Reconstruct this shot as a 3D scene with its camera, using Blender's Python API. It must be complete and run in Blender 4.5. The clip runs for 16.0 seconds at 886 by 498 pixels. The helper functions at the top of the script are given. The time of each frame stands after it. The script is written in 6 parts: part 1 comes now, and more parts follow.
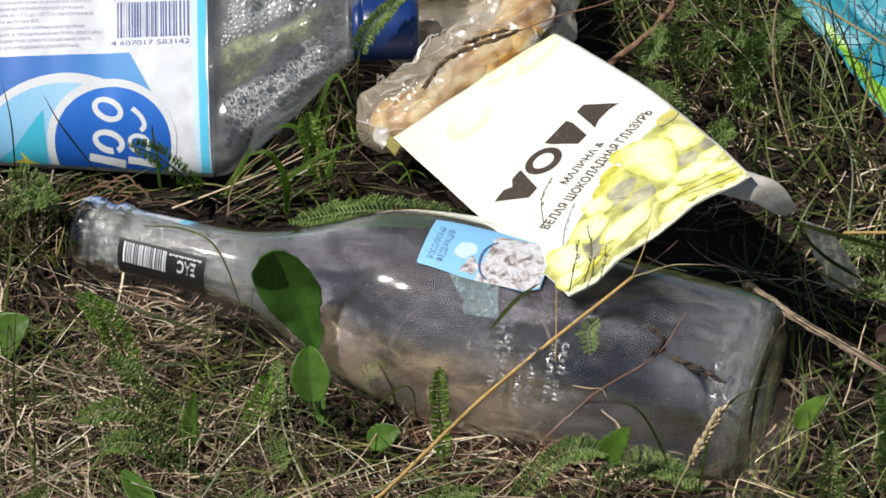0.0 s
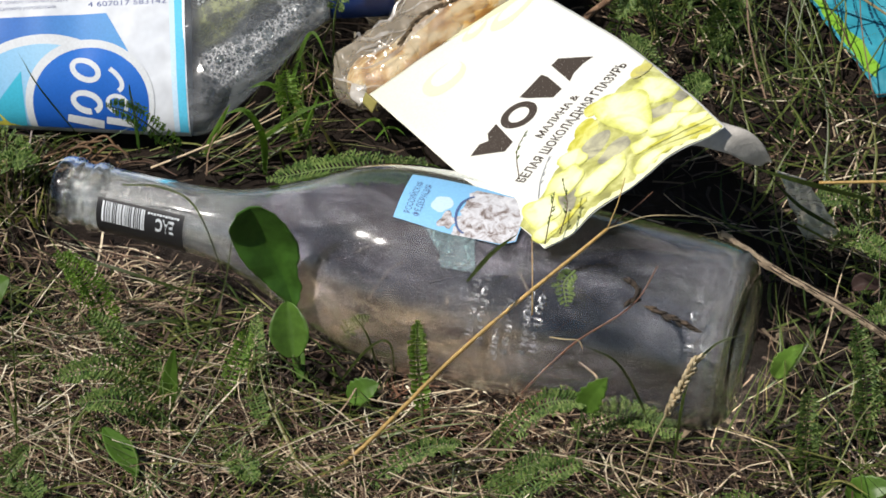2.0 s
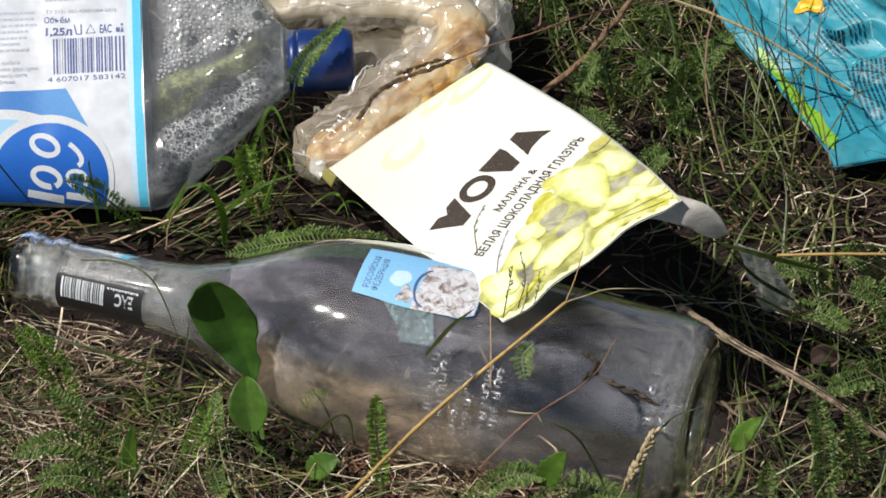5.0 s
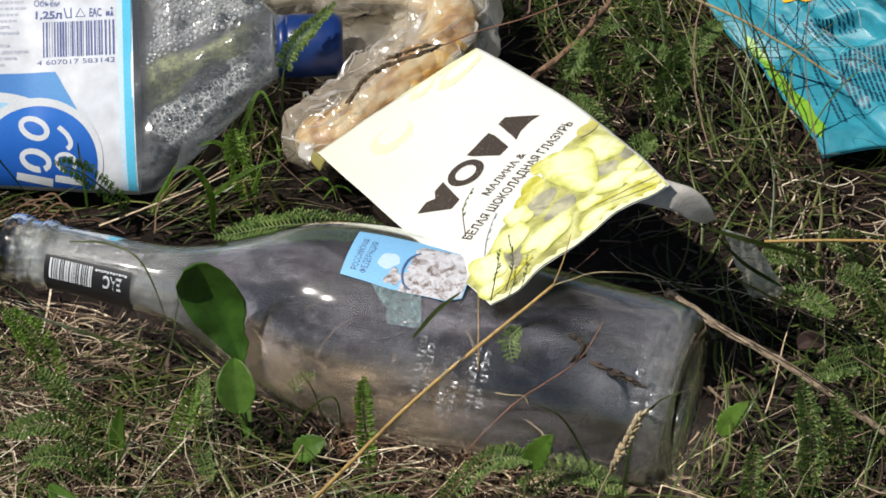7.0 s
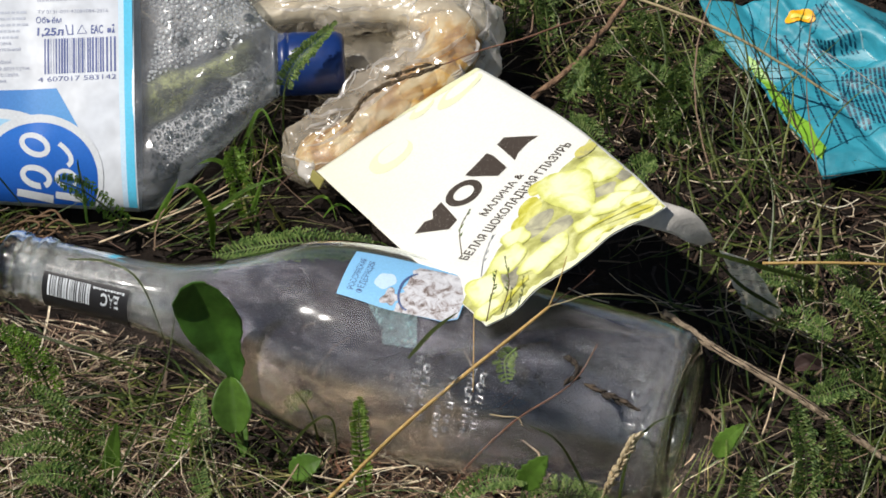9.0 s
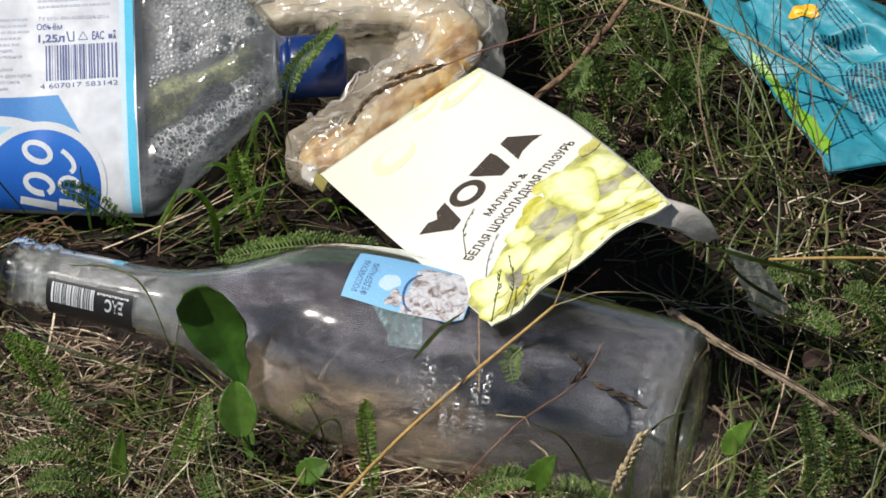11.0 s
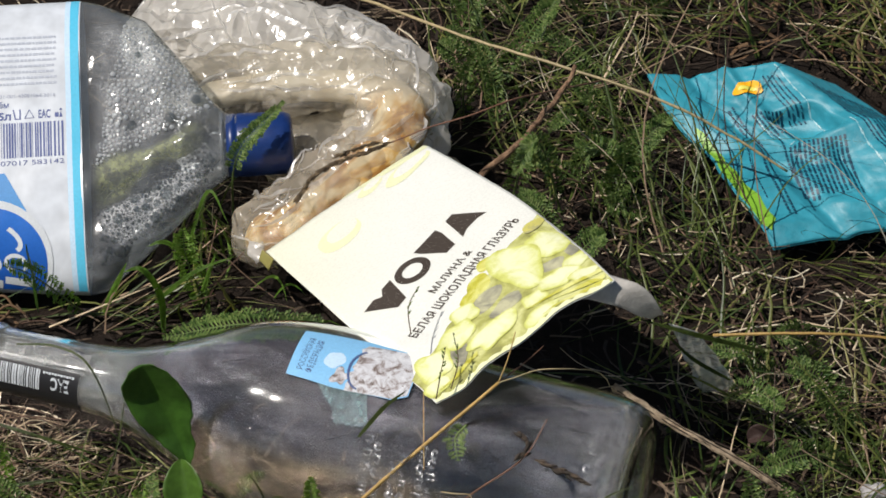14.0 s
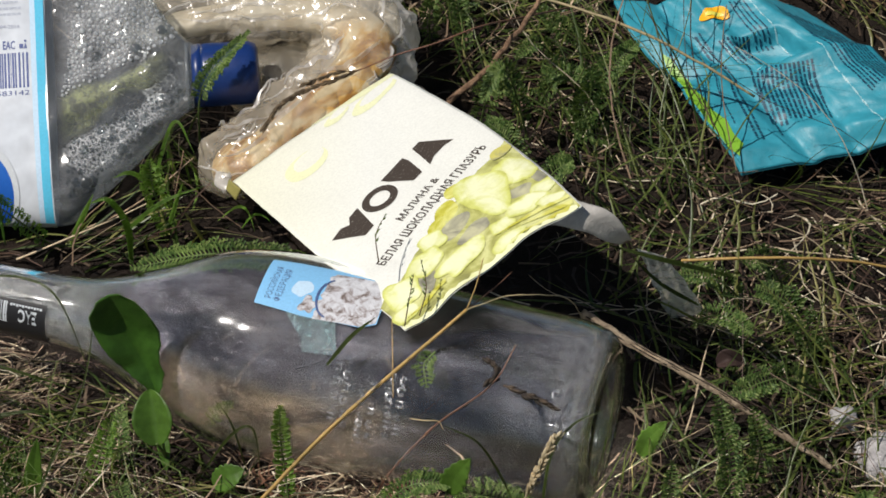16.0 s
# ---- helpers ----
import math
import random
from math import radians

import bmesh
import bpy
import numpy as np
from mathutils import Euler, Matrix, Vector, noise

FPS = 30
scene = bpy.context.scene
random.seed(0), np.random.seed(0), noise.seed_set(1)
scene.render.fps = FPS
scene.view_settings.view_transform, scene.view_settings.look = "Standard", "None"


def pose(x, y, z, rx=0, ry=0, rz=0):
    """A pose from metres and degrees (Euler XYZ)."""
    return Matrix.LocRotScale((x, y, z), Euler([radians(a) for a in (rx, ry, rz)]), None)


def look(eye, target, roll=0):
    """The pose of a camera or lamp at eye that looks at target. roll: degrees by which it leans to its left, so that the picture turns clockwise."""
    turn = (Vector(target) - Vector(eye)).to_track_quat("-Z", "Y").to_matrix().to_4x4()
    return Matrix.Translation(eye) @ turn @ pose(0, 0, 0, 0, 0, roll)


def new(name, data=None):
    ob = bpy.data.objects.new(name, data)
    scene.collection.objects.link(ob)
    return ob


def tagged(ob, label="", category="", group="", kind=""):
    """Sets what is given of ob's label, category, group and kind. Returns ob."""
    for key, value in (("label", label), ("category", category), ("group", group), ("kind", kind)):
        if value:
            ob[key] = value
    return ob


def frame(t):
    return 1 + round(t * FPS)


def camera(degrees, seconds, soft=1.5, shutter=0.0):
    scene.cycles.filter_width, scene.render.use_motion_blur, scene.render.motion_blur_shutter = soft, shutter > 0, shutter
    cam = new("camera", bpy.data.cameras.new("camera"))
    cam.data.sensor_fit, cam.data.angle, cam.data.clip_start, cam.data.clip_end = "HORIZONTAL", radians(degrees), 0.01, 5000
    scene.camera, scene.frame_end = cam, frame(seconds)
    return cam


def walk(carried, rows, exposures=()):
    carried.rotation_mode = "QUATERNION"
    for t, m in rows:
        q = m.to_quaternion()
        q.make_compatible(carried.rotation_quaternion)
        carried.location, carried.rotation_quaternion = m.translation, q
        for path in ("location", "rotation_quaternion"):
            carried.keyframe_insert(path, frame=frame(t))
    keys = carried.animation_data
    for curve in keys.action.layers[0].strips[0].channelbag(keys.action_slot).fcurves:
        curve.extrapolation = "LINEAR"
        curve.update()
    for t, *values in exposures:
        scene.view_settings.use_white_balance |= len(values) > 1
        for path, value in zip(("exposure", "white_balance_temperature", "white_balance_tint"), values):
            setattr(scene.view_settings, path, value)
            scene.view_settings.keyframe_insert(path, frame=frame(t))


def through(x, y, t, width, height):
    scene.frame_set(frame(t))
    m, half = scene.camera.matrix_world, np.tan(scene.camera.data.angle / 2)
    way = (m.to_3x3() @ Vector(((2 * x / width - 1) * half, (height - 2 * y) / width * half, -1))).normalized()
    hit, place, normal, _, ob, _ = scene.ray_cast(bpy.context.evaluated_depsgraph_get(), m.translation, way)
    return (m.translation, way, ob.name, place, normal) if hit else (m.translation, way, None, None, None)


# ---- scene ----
EXPOSURE = 0.0
FOV = 17.0
cam = camera(FOV, 16.0, 1.7)
# seconds, place in metres, turn in degrees: held by hand, nearly still, panning slowly
ROWS = [
    (0, -0.0123, -1.0029, 0.9076, 47.282, -0.263, 1.172),
    (0.5, -0.0095, -1.0032, 0.9064, 47.104, -0.073, 0.847),
    (1, -0.0055, -1.0073, 0.9087, 46.806, 0.112, 0.325),
    (1.5, -0.0038, -1.0102, 0.9085, 46.667, 0.238, 0.250),
    (2, -0.0048, -1.0106, 0.9077, 46.646, 0.217, 0.582),
    (2.5, -0.0047, -1.0089, 0.9078, 46.560, 0.111, 0.989),
    (3, -0.0054, -1.0090, 0.9087, 46.571, 0.158, 0.925),
    (3.5, -0.0039, -1.0086, 0.9098, 46.738, 0.403, 0.720),
    (4, -0.0026, -1.0120, 0.9106, 47.070, 0.279, 0.558),
    (4.5, -0.0023, -1.0122, 0.9113, 47.700, 0.119, 0.208),
    (5, -0.0000, -1.0107, 0.9100, 48.000, -0.000, -0.000),
    (7.5, -0.0006, -1.0191, 0.9053, 48.108, -0.626, 0.152),
    (8, 0.0024, -1.0160, 0.9102, 48.233, -1.036, 0.753),
    (10.5, 0.0136, -1.0143, 0.9078, 48.151, 0.645, 0.326),
    (11, 0.0136, -1.0135, 0.9043, 48.367, 0.388, 0.232),
    (11.5, 0.0154, -1.0142, 0.9039, 48.414, 0.326, 0.214),
    (12, 0.0168, -1.0148, 0.9067, 48.574, 0.193, 0.084),
    (12.5, 0.0187, -1.0169, 0.9072, 48.903, 0.291, 0.103),
    (13, 0.0180, -1.0165, 0.9075, 49.156, 0.289, -0.058),
    (13.5, 0.0174, -1.0152, 0.9075, 49.508, 0.172, -0.517),
    (14, 0.0188, -1.0147, 0.9095, 49.714, -0.004, -0.524),
    (14.5, 0.0177, -1.0159, 0.9075, 49.972, -0.425, -0.531),
    (15, 0.0168, -1.0136, 0.9059, 49.891, -0.553, -0.637),
    (15.5, 0.0180, -1.0121, 0.9051, 49.237, -0.532, -0.869),
    (16, 0.0202, -1.0159, 0.9045, 48.519, 0.053, -1.316),
]
walk(cam, [(r[0], pose(*r[1:])) for r in ROWS], [(0.0, EXPOSURE + 0.08), (5.0, EXPOSURE), (11.0, EXPOSURE - 0.08), (13.2, EXPOSURE - 0.10), (14.5, EXPOSURE - 0.22), (16.0, EXPOSURE - 0.24)])

# ---- light: a high sun from the left and a clear sky ----
SUN = Vector((-0.50, -0.20, 0.84)).normalized()
lamp = new("sun", bpy.data.lights.new("sun", "SUN"))
lamp.data.energy, lamp.data.angle, lamp.data.color = 5.0, radians(0.53), (1.0, 0.935, 0.87)
lamp.matrix_world = look(SUN * 5.0, (0, 0, 0))
world = bpy.data.worlds.new("sky")
scene.world = world
world.use_nodes = True
sky = world.node_tree.nodes.new("ShaderNodeTexSky")
sky.sky_type, sky.sun_disc = "NISHITA", False
sky.sun_elevation, sky.sun_rotation = math.asin(SUN.z), math.atan2(SUN.x, SUN.y)
back = world.node_tree.nodes["Background"]
back.inputs["Strength"].default_value = 0.052
world.node_tree.links.new(sky.outputs["Color"], back.inputs["Color"])


# ---- materials ----
def nodes_of(name):
    m = bpy.data.materials.new(name)
    m.use_nodes = True
    t = m.node_tree
    return m, t, t.nodes["Principled BSDF"], t.nodes["Material Output"]


def ramp(t, fac, stops):
    r = t.nodes.new("ShaderNodeValToRGB")
    e = r.color_ramp.elements
    while len(e) < len(stops):
        e.new(0.5)
    for k, (p, c) in zip(e, stops):
        k.position, k.color = p, (*c, 1)
    t.links.new(fac, r.inputs[0])
    return r.outputs["Color"]


def coords(t):
    return t.nodes.new("ShaderNodeTexCoord").outputs["Object"]


def noisy(t, scale, detail=4.0, rough=0.6, where=None, distort=0.0):
    n = t.nodes.new("ShaderNodeTexNoise")
    n.inputs["Scale"].default_value, n.inputs["Detail"].default_value = scale, detail
    n.inputs["Roughness"].default_value, n.inputs["Distortion"].default_value = rough, distort
    t.links.new(where or coords(t), n.inputs["Vector"])
    return n.outputs["Fac"]


def blend(t, fac, a, b, how="MIX"):
    m = t.nodes.new("ShaderNodeMix")
    m.data_type, m.blend_type = "RGBA", how
    for socket, value in ((m.inputs[0], fac), (m.inputs[6], a), (m.inputs[7], b)):
        if isinstance(value, (int, float)):
            socket.default_value = value
        elif isinstance(value, tuple):
            socket.default_value = (*value, 1)
        else:
            t.links.new(value, socket)
    return m.outputs[2]


def relief(t, bsdf, height, strength, dist):
    b = t.nodes.new("ShaderNodeBump")
    b.inputs["Strength"].default_value, b.inputs["Distance"].default_value = strength, dist
    t.links.new(height, b.inputs["Height"])
    t.links.new(b.outputs["Normal"], bsdf.inputs["Normal"])
    return b.outputs["Normal"]


def plain(name, a, b, scale, rough=0.6, bump=0.3, dist=0.0005, fine=6.0, spec=0.4):
    """Two tones mixed by a coarse and a fine noise, with a fine relief."""
    m, t, p, _ = nodes_of(name)
    c = ramp(t, noisy(t, scale), [(0.3, a), (0.7, b)])
    speck = ramp(t, noisy(t, scale * fine, 2.0), [(0.3, (0.75, 0.75, 0.75)), (0.7, (1.15, 1.15, 1.15))])
    t.links.new(blend(t, 0.6, c, speck, "MULTIPLY"), p.inputs["Base Color"])
    p.inputs["Roughness"].default_value, p.inputs["Specular IOR Level"].default_value = rough, spec
    relief(t, p, noisy(t, scale * fine * 1.7, 3.0), bump, dist)
    return m


def leafy(name, stops, rough=0.45, through=0.35, scale=260.0, spec=0.35, each="Random Per Island"):
    """Plant stuff: a tone for each blade, streaks along it, and light that comes through."""
    m, t, p, out = nodes_of(name)
    if each:
        fac = t.nodes.new("ShaderNodeNewGeometry").outputs[each]
    else:
        fac = t.nodes.new("ShaderNodeObjectInfo").outputs["Random"]
    c = ramp(t, fac, stops)
    s = ramp(t, noisy(t, scale, 3.0), [(0.3, (0.6, 0.6, 0.55)), (0.7, (1.25, 1.25, 1.2))])
    c = blend(t, 0.75, c, s, "MULTIPLY")
    w = ramp(t, noisy(t, scale * 0.16, 2.0), [(0.35, (0.75, 0.78, 0.7)), (0.65, (1.15, 1.12, 1.0))])
    c = blend(t, 0.7, c, w, "MULTIPLY")
    t.links.new(c, p.inputs["Base Color"])
    p.inputs["Roughness"].default_value, p.inputs["Specular IOR Level"].default_value = rough, spec
    nrm = relief(t, p, noisy(t, scale * 2.0, 2.0), 0.35, 0.0003)
    if through:
        tr, mix = t.nodes.new("ShaderNodeBsdfTranslucent"), t.nodes.new("ShaderNodeMixShader")
        t.links.new(blend(t, 1.0, c, (1.25, 1.2, 0.6), "MULTIPLY"), tr.inputs["Color"])
        t.links.new(nrm, tr.inputs["Normal"])
        mix.inputs[0].default_value = through
        t.links.new(p.outputs[0], mix.inputs[1])
        t.links.new(tr.outputs[0], mix.inputs[2])
        t.links.new(mix.outputs[0], out.inputs["Surface"])
    return m


def ink(name, colour, rough=0.5, worn=0.0, spec=0.4):
    """Print on a wrapper: one colour, a little uneven, worn through in specks where worn is set."""
    m, t, p, out = nodes_of(name)
    s = ramp(t, noisy(t, 900.0, 3.0), [(0.3, (0.88, 0.88, 0.88)), (0.7, (1.06, 1.06, 1.06))])
    t.links.new(blend(t, 0.8, colour, s, "MULTIPLY"), p.inputs["Base Color"])
    p.inputs["Roughness"].default_value, p.inputs["Specular IOR Level"].default_value = rough, spec
    if worn:
        t.links.new(ramp(t, noisy(t, 1300.0, 4.0), [(worn, (0, 0, 0)), (worn + 0.04, (1, 1, 1))]), p.inputs["Alpha"])
    return m


def crinkle(t, scale, where):
    """Sharp flat facets at two sizes, as in crumpled film."""
    warp = t.nodes.new("ShaderNodeTexNoise")
    warp.inputs["Scale"].default_value, warp.inputs["Detail"].default_value = scale * 0.45, 2.0
    t.links.new(where, warp.inputs["Vector"])
    add = t.nodes.new("ShaderNodeVectorMath")
    add.operation = "MULTIPLY_ADD"
    add.inputs[1].default_value = (1.3 / scale,) * 3
    t.links.new(warp.outputs["Color"], add.inputs[0])
    t.links.new(where, add.inputs[2])
    total = None
    for k, much in ((1.0, 1.0), (2.4, 0.24)):
        v = t.nodes.new("ShaderNodeTexVoronoi")
        v.feature, v.distance, v.inputs["Scale"].default_value = "F1", "MANHATTAN", scale * k
        t.links.new(add.outputs[0], v.inputs["Vector"])
        m = t.nodes.new("ShaderNodeMath")
        m.operation, m.inputs[1].default_value = "MULTIPLY_ADD", much
        t.links.new(v.outputs["Distance"], m.inputs[0])
        if total is None:
            m.inputs[2].default_value = 0.0
        else:
            t.links.new(total, m.inputs[2])
        total = m.outputs[0]
    return total


def creases(t, scale):
    """Long thin creases running two ways over a film."""
    total = None
    for turn, k in ((0.7, 1.0), (2.3, 1.5), (1.5, 2.6)):
        way = t.nodes.new("ShaderNodeMapping")
        way.vector_type, way.inputs["Rotation"].default_value, way.inputs["Scale"].default_value = "TEXTURE", (0.3, 0.2, turn), (4.0, 1, 1)
        t.links.new(coords(t), way.inputs["Vector"])
        n = noisy(t, scale * k, 1.5, 0.5, way.outputs["Vector"], 0.5)
        off, fold, add = (t.nodes.new("ShaderNodeMath") for _ in range(3))
        off.operation, off.inputs[1].default_value = "SUBTRACT", 0.5
        fold.operation = "ABSOLUTE"
        add.operation, add.inputs[1].default_value, add.inputs[2].default_value = "MULTIPLY_ADD", -1.0 / k, 0.0
        t.links.new(n, off.inputs[0])
        t.links.new(off.outputs[0], fold.inputs[0])
        t.links.new(fold.outputs[0], add.inputs[0])
        if total is not None:
            t.links.new(total, add.inputs[2])
        total = add.outputs[0]
    return total


def faded_ink(name, axis, stops, rough, through=0.0):
    """Print whose colour runs along one axis of the label, in metres."""
    m, t, p, out = nodes_of(name)
    axes = t.nodes.new("ShaderNodeSeparateXYZ")
    t.links.new(coords(t), axes.inputs[0])
    k = t.nodes.new("ShaderNodeMapRange")
    k.inputs[1].default_value, k.inputs[2].default_value = stops[0][0], stops[-1][0]
    t.links.new(axes.outputs[axis], k.inputs[0])
    c = ramp(t, k.outputs[0], [(0.0, stops[0][1]), (1.0, stops[-1][1])])
    grain = ramp(t, noisy(t, 900.0, 3.0), [(0.3, (0.88, 0.88, 0.88)), (0.7, (1.06, 1.06, 1.06))])
    t.links.new(blend(t, 0.8, c, grain, "MULTIPLY"), p.inputs["Base Color"])
    p.inputs["Roughness"].default_value = rough
    if through:
        tr, mix = t.nodes.new("ShaderNodeBsdfTranslucent"), t.nodes.new("ShaderNodeMixShader")
        t.links.new(c, tr.inputs["Color"])
        mix.inputs[0].default_value = through
        t.links.new(p.outputs[0], mix.inputs[1])
        t.links.new(tr.outputs[0], mix.inputs[2])
        t.links.new(mix.outputs[0], out.inputs["Surface"])
    return m


def film(name, clear, tint, rough, wrinkle, scale, haze, sheen=(0.12, 1.0), stretch=(0.0, 1.0), creased=False):
    """Thin clear plastic: mostly see-through, hazy in patches, with glossy creases."""
    m, t, p, out = nodes_of(name)
    tr, gl, df, tl = (t.nodes.new("ShaderNodeBsdf" + k) for k in ("Transparent", "Glossy", "Diffuse", "Translucent"))
    tr.inputs["Color"].default_value = (*clear, 1)
    gl.inputs["Roughness"].default_value = rough
    df.inputs["Color"].default_value = tl.inputs["Color"].default_value = (*tint, 1)
    k = t.nodes.new("ShaderNodeMapping")
    k.vector_type, k.inputs["Rotation"].default_value, k.inputs["Scale"].default_value = "TEXTURE", (0.3, 0.2, stretch[0]), (stretch[1], 1, 1)
    t.links.new(coords(t), k.inputs["Vector"])
    b = t.nodes.new("ShaderNodeBump")
    b.inputs["Strength"].default_value, b.inputs["Distance"].default_value = wrinkle, 0.30 / scale
    t.links.new(creases(t, scale) if creased else crinkle(t, scale, k.outputs["Vector"]), b.inputs["Height"])
    for s in (gl, df, tl):
        t.links.new(b.outputs["Normal"], s.inputs["Normal"])
    soft, body, whole = (t.nodes.new("ShaderNodeMixShader") for _ in range(3))
    t.links.new(df.outputs[0], soft.inputs[1])
    t.links.new(tl.outputs[0], soft.inputs[2])
    t.links.new(ramp(t, noisy(t, scale * 0.5, 4.0), [(0.3, (haze[0],) * 3), (0.7, (haze[1],) * 3)]), body.inputs[0])
    t.links.new(tr.outputs[0], body.inputs[1])
    t.links.new(soft.outputs[0], body.inputs[2])
    f, g, k = t.nodes.new("ShaderNodeLayerWeight"), t.nodes.new("ShaderNodeMath"), t.nodes.new("ShaderNodeMath")
    t.links.new(b.outputs["Normal"], f.inputs["Normal"])
    g.operation, g.inputs[1].default_value = "POWER", 4.0
    k.operation, k.use_clamp = "MULTIPLY_ADD", True
    k.inputs[1].default_value, k.inputs[2].default_value = sheen[1], sheen[0]
    t.links.new(f.outputs["Facing"], g.inputs[0])
    t.links.new(g.outputs[0], k.inputs[0])
    t.links.new(k.outputs[0], whole.inputs[0])
    t.links.new(body.outputs[0], whole.inputs[1])
    t.links.new(gl.outputs[0], whole.inputs[2])
    t.links.new(whole.outputs[0], out.inputs["Surface"])
    return m


def clear_glass(name, tint, rough=0.0, ior=1.5, wave=0.05, greasy=0.007):
    m, t, p, out = nodes_of(name)
    g = t.nodes.new("ShaderNodeBsdfGlass")
    g.inputs["Color"].default_value, g.inputs["IOR"].default_value = (*tint, 1), ior
    r = ramp(t, noisy(t, 60.0, 5.0), [(0.55, (rough,) * 3), (0.80, (rough + 0.07,) * 3)])
    t.links.new(r, g.inputs["Roughness"])
    b = t.nodes.new("ShaderNodeBump")
    b.inputs["Strength"].default_value, b.inputs["Distance"].default_value = wave, 0.001
    t.links.new(noisy(t, 38.0, 1.0), b.inputs["Height"])
    t.links.new(b.outputs["Normal"], g.inputs["Normal"])
    soft, mix = t.nodes.new("ShaderNodeBsdfGlossy"), t.nodes.new("ShaderNodeMixShader")
    soft.inputs["Roughness"].default_value, mix.inputs[0].default_value = 0.11, greasy
    t.links.new(g.outputs[0], mix.inputs[1])
    t.links.new(soft.outputs[0], mix.inputs[2])
    t.links.new(mix.outputs[0], out.inputs["Surface"])
    return m


def grime(name, colour, scale, low, high, floor, most=0.5, along=None, fading=False):
    """A thin dry coat of dust: patches and streaks of dull colour on something clear."""
    m, t, p, out = nodes_of(name)
    d, tr, mix = t.nodes.new("ShaderNodeBsdfDiffuse"), t.nodes.new("ShaderNodeBsdfTransparent"), t.nodes.new("ShaderNodeMixShader")
    where = coords(t)
    if along:
        k = t.nodes.new("ShaderNodeMapping")
        k.vector_type, k.inputs["Rotation"].default_value, k.inputs["Scale"].default_value = "TEXTURE", (0, 0, along), (2.6, 1, 1)
        t.links.new(where, k.inputs["Vector"])
        where = k.outputs["Vector"]
    t.links.new(ramp(t, noisy(t, scale * 3.0, 5.0, 0.7, where), [(0.3, tuple(c * 0.45 for c in colour)), (0.7, colour)]), d.inputs["Color"])
    coarse = ramp(t, noisy(t, scale, 8.0, 0.68, where, 0.4), [(low, (floor,) * 3), (high, (most,) * 3)])
    fine = ramp(t, noisy(t, scale * 9.0, 4.0, 0.7, where), [(0.36, (0.35,) * 3), (0.62, (1.35,) * 3)])
    amount = blend(t, 1.0, coarse, fine, "MULTIPLY")
    flecks = ramp(t, noisy(t, scale * 22.0, 1.0, 0.5, where), [(0.70, (0,) * 3), (0.78, (most * 0.8,) * 3)])
    amount = blend(t, 1.0, amount, flecks, "ADD")
    if fading:
        cover = t.nodes.new("ShaderNodeAttribute")
        cover.attribute_name = "cover"
        amount = blend(t, 1.0, amount, cover.outputs["Color"], "MULTIPLY")
    t.links.new(amount, mix.inputs[0])
    t.links.new(tr.outputs[0], mix.inputs[1])
    t.links.new(d.outputs[0], mix.inputs[2])
    t.links.new(mix.outputs[0], out.inputs["Surface"])
    return m


def foam(name, colour, scale, most):
    """Close-set fine water drops on clear plastic, in uneven sizes: a pale web for their bright rims, dark eyes and
    glints, all painted in.
    """
    m, t, p, out = nodes_of(name)
    d, tr, mix = t.nodes.new("ShaderNodeBsdfDiffuse"), t.nodes.new("ShaderNodeBsdfTransparent"), t.nodes.new("ShaderNodeMixShader")
    d.inputs["Color"].default_value = (*colour, 1)
    where, webs = coords(t), []
    for k in (1.0, 2.2):
        v = t.nodes.new("ShaderNodeTexVoronoi")
        v.feature, v.inputs["Scale"].default_value = "DISTANCE_TO_EDGE", scale * k
        t.links.new(where, v.inputs["Vector"])
        webs.append(ramp(t, v.outputs["Distance"], [(0.02, (1, 1, 1)), (0.16, (0.55, 0.55, 0.55)), (0.30, (0.10, 0.10, 0.10))]))
    web = blend(t, ramp(t, noisy(t, scale * 0.12, 2.0, 0.5, where), [(0.42, (0, 0, 0)), (0.56, (1, 1, 1))]), *webs)
    glint = ramp(t, noisy(t, scale * 2.6, 1.0, 0.5, where), [(0.66, (0, 0, 0)), (0.74, (1, 1, 1))])
    amount = blend(t, 1.0, web, glint, "ADD")
    cover = t.nodes.new("ShaderNodeAttribute")
    cover.attribute_name = "cover"
    amount = blend(t, 1.0, amount, cover.outputs["Color"], "MULTIPLY")
    t.links.new(blend(t, 1.0, amount, (most,) * 3, "MULTIPLY"), mix.inputs[0])
    t.links.new(tr.outputs[0], mix.inputs[1])
    t.links.new(d.outputs[0], mix.inputs[2])
    t.links.new(mix.outputs[0], out.inputs["Surface"])
    return m


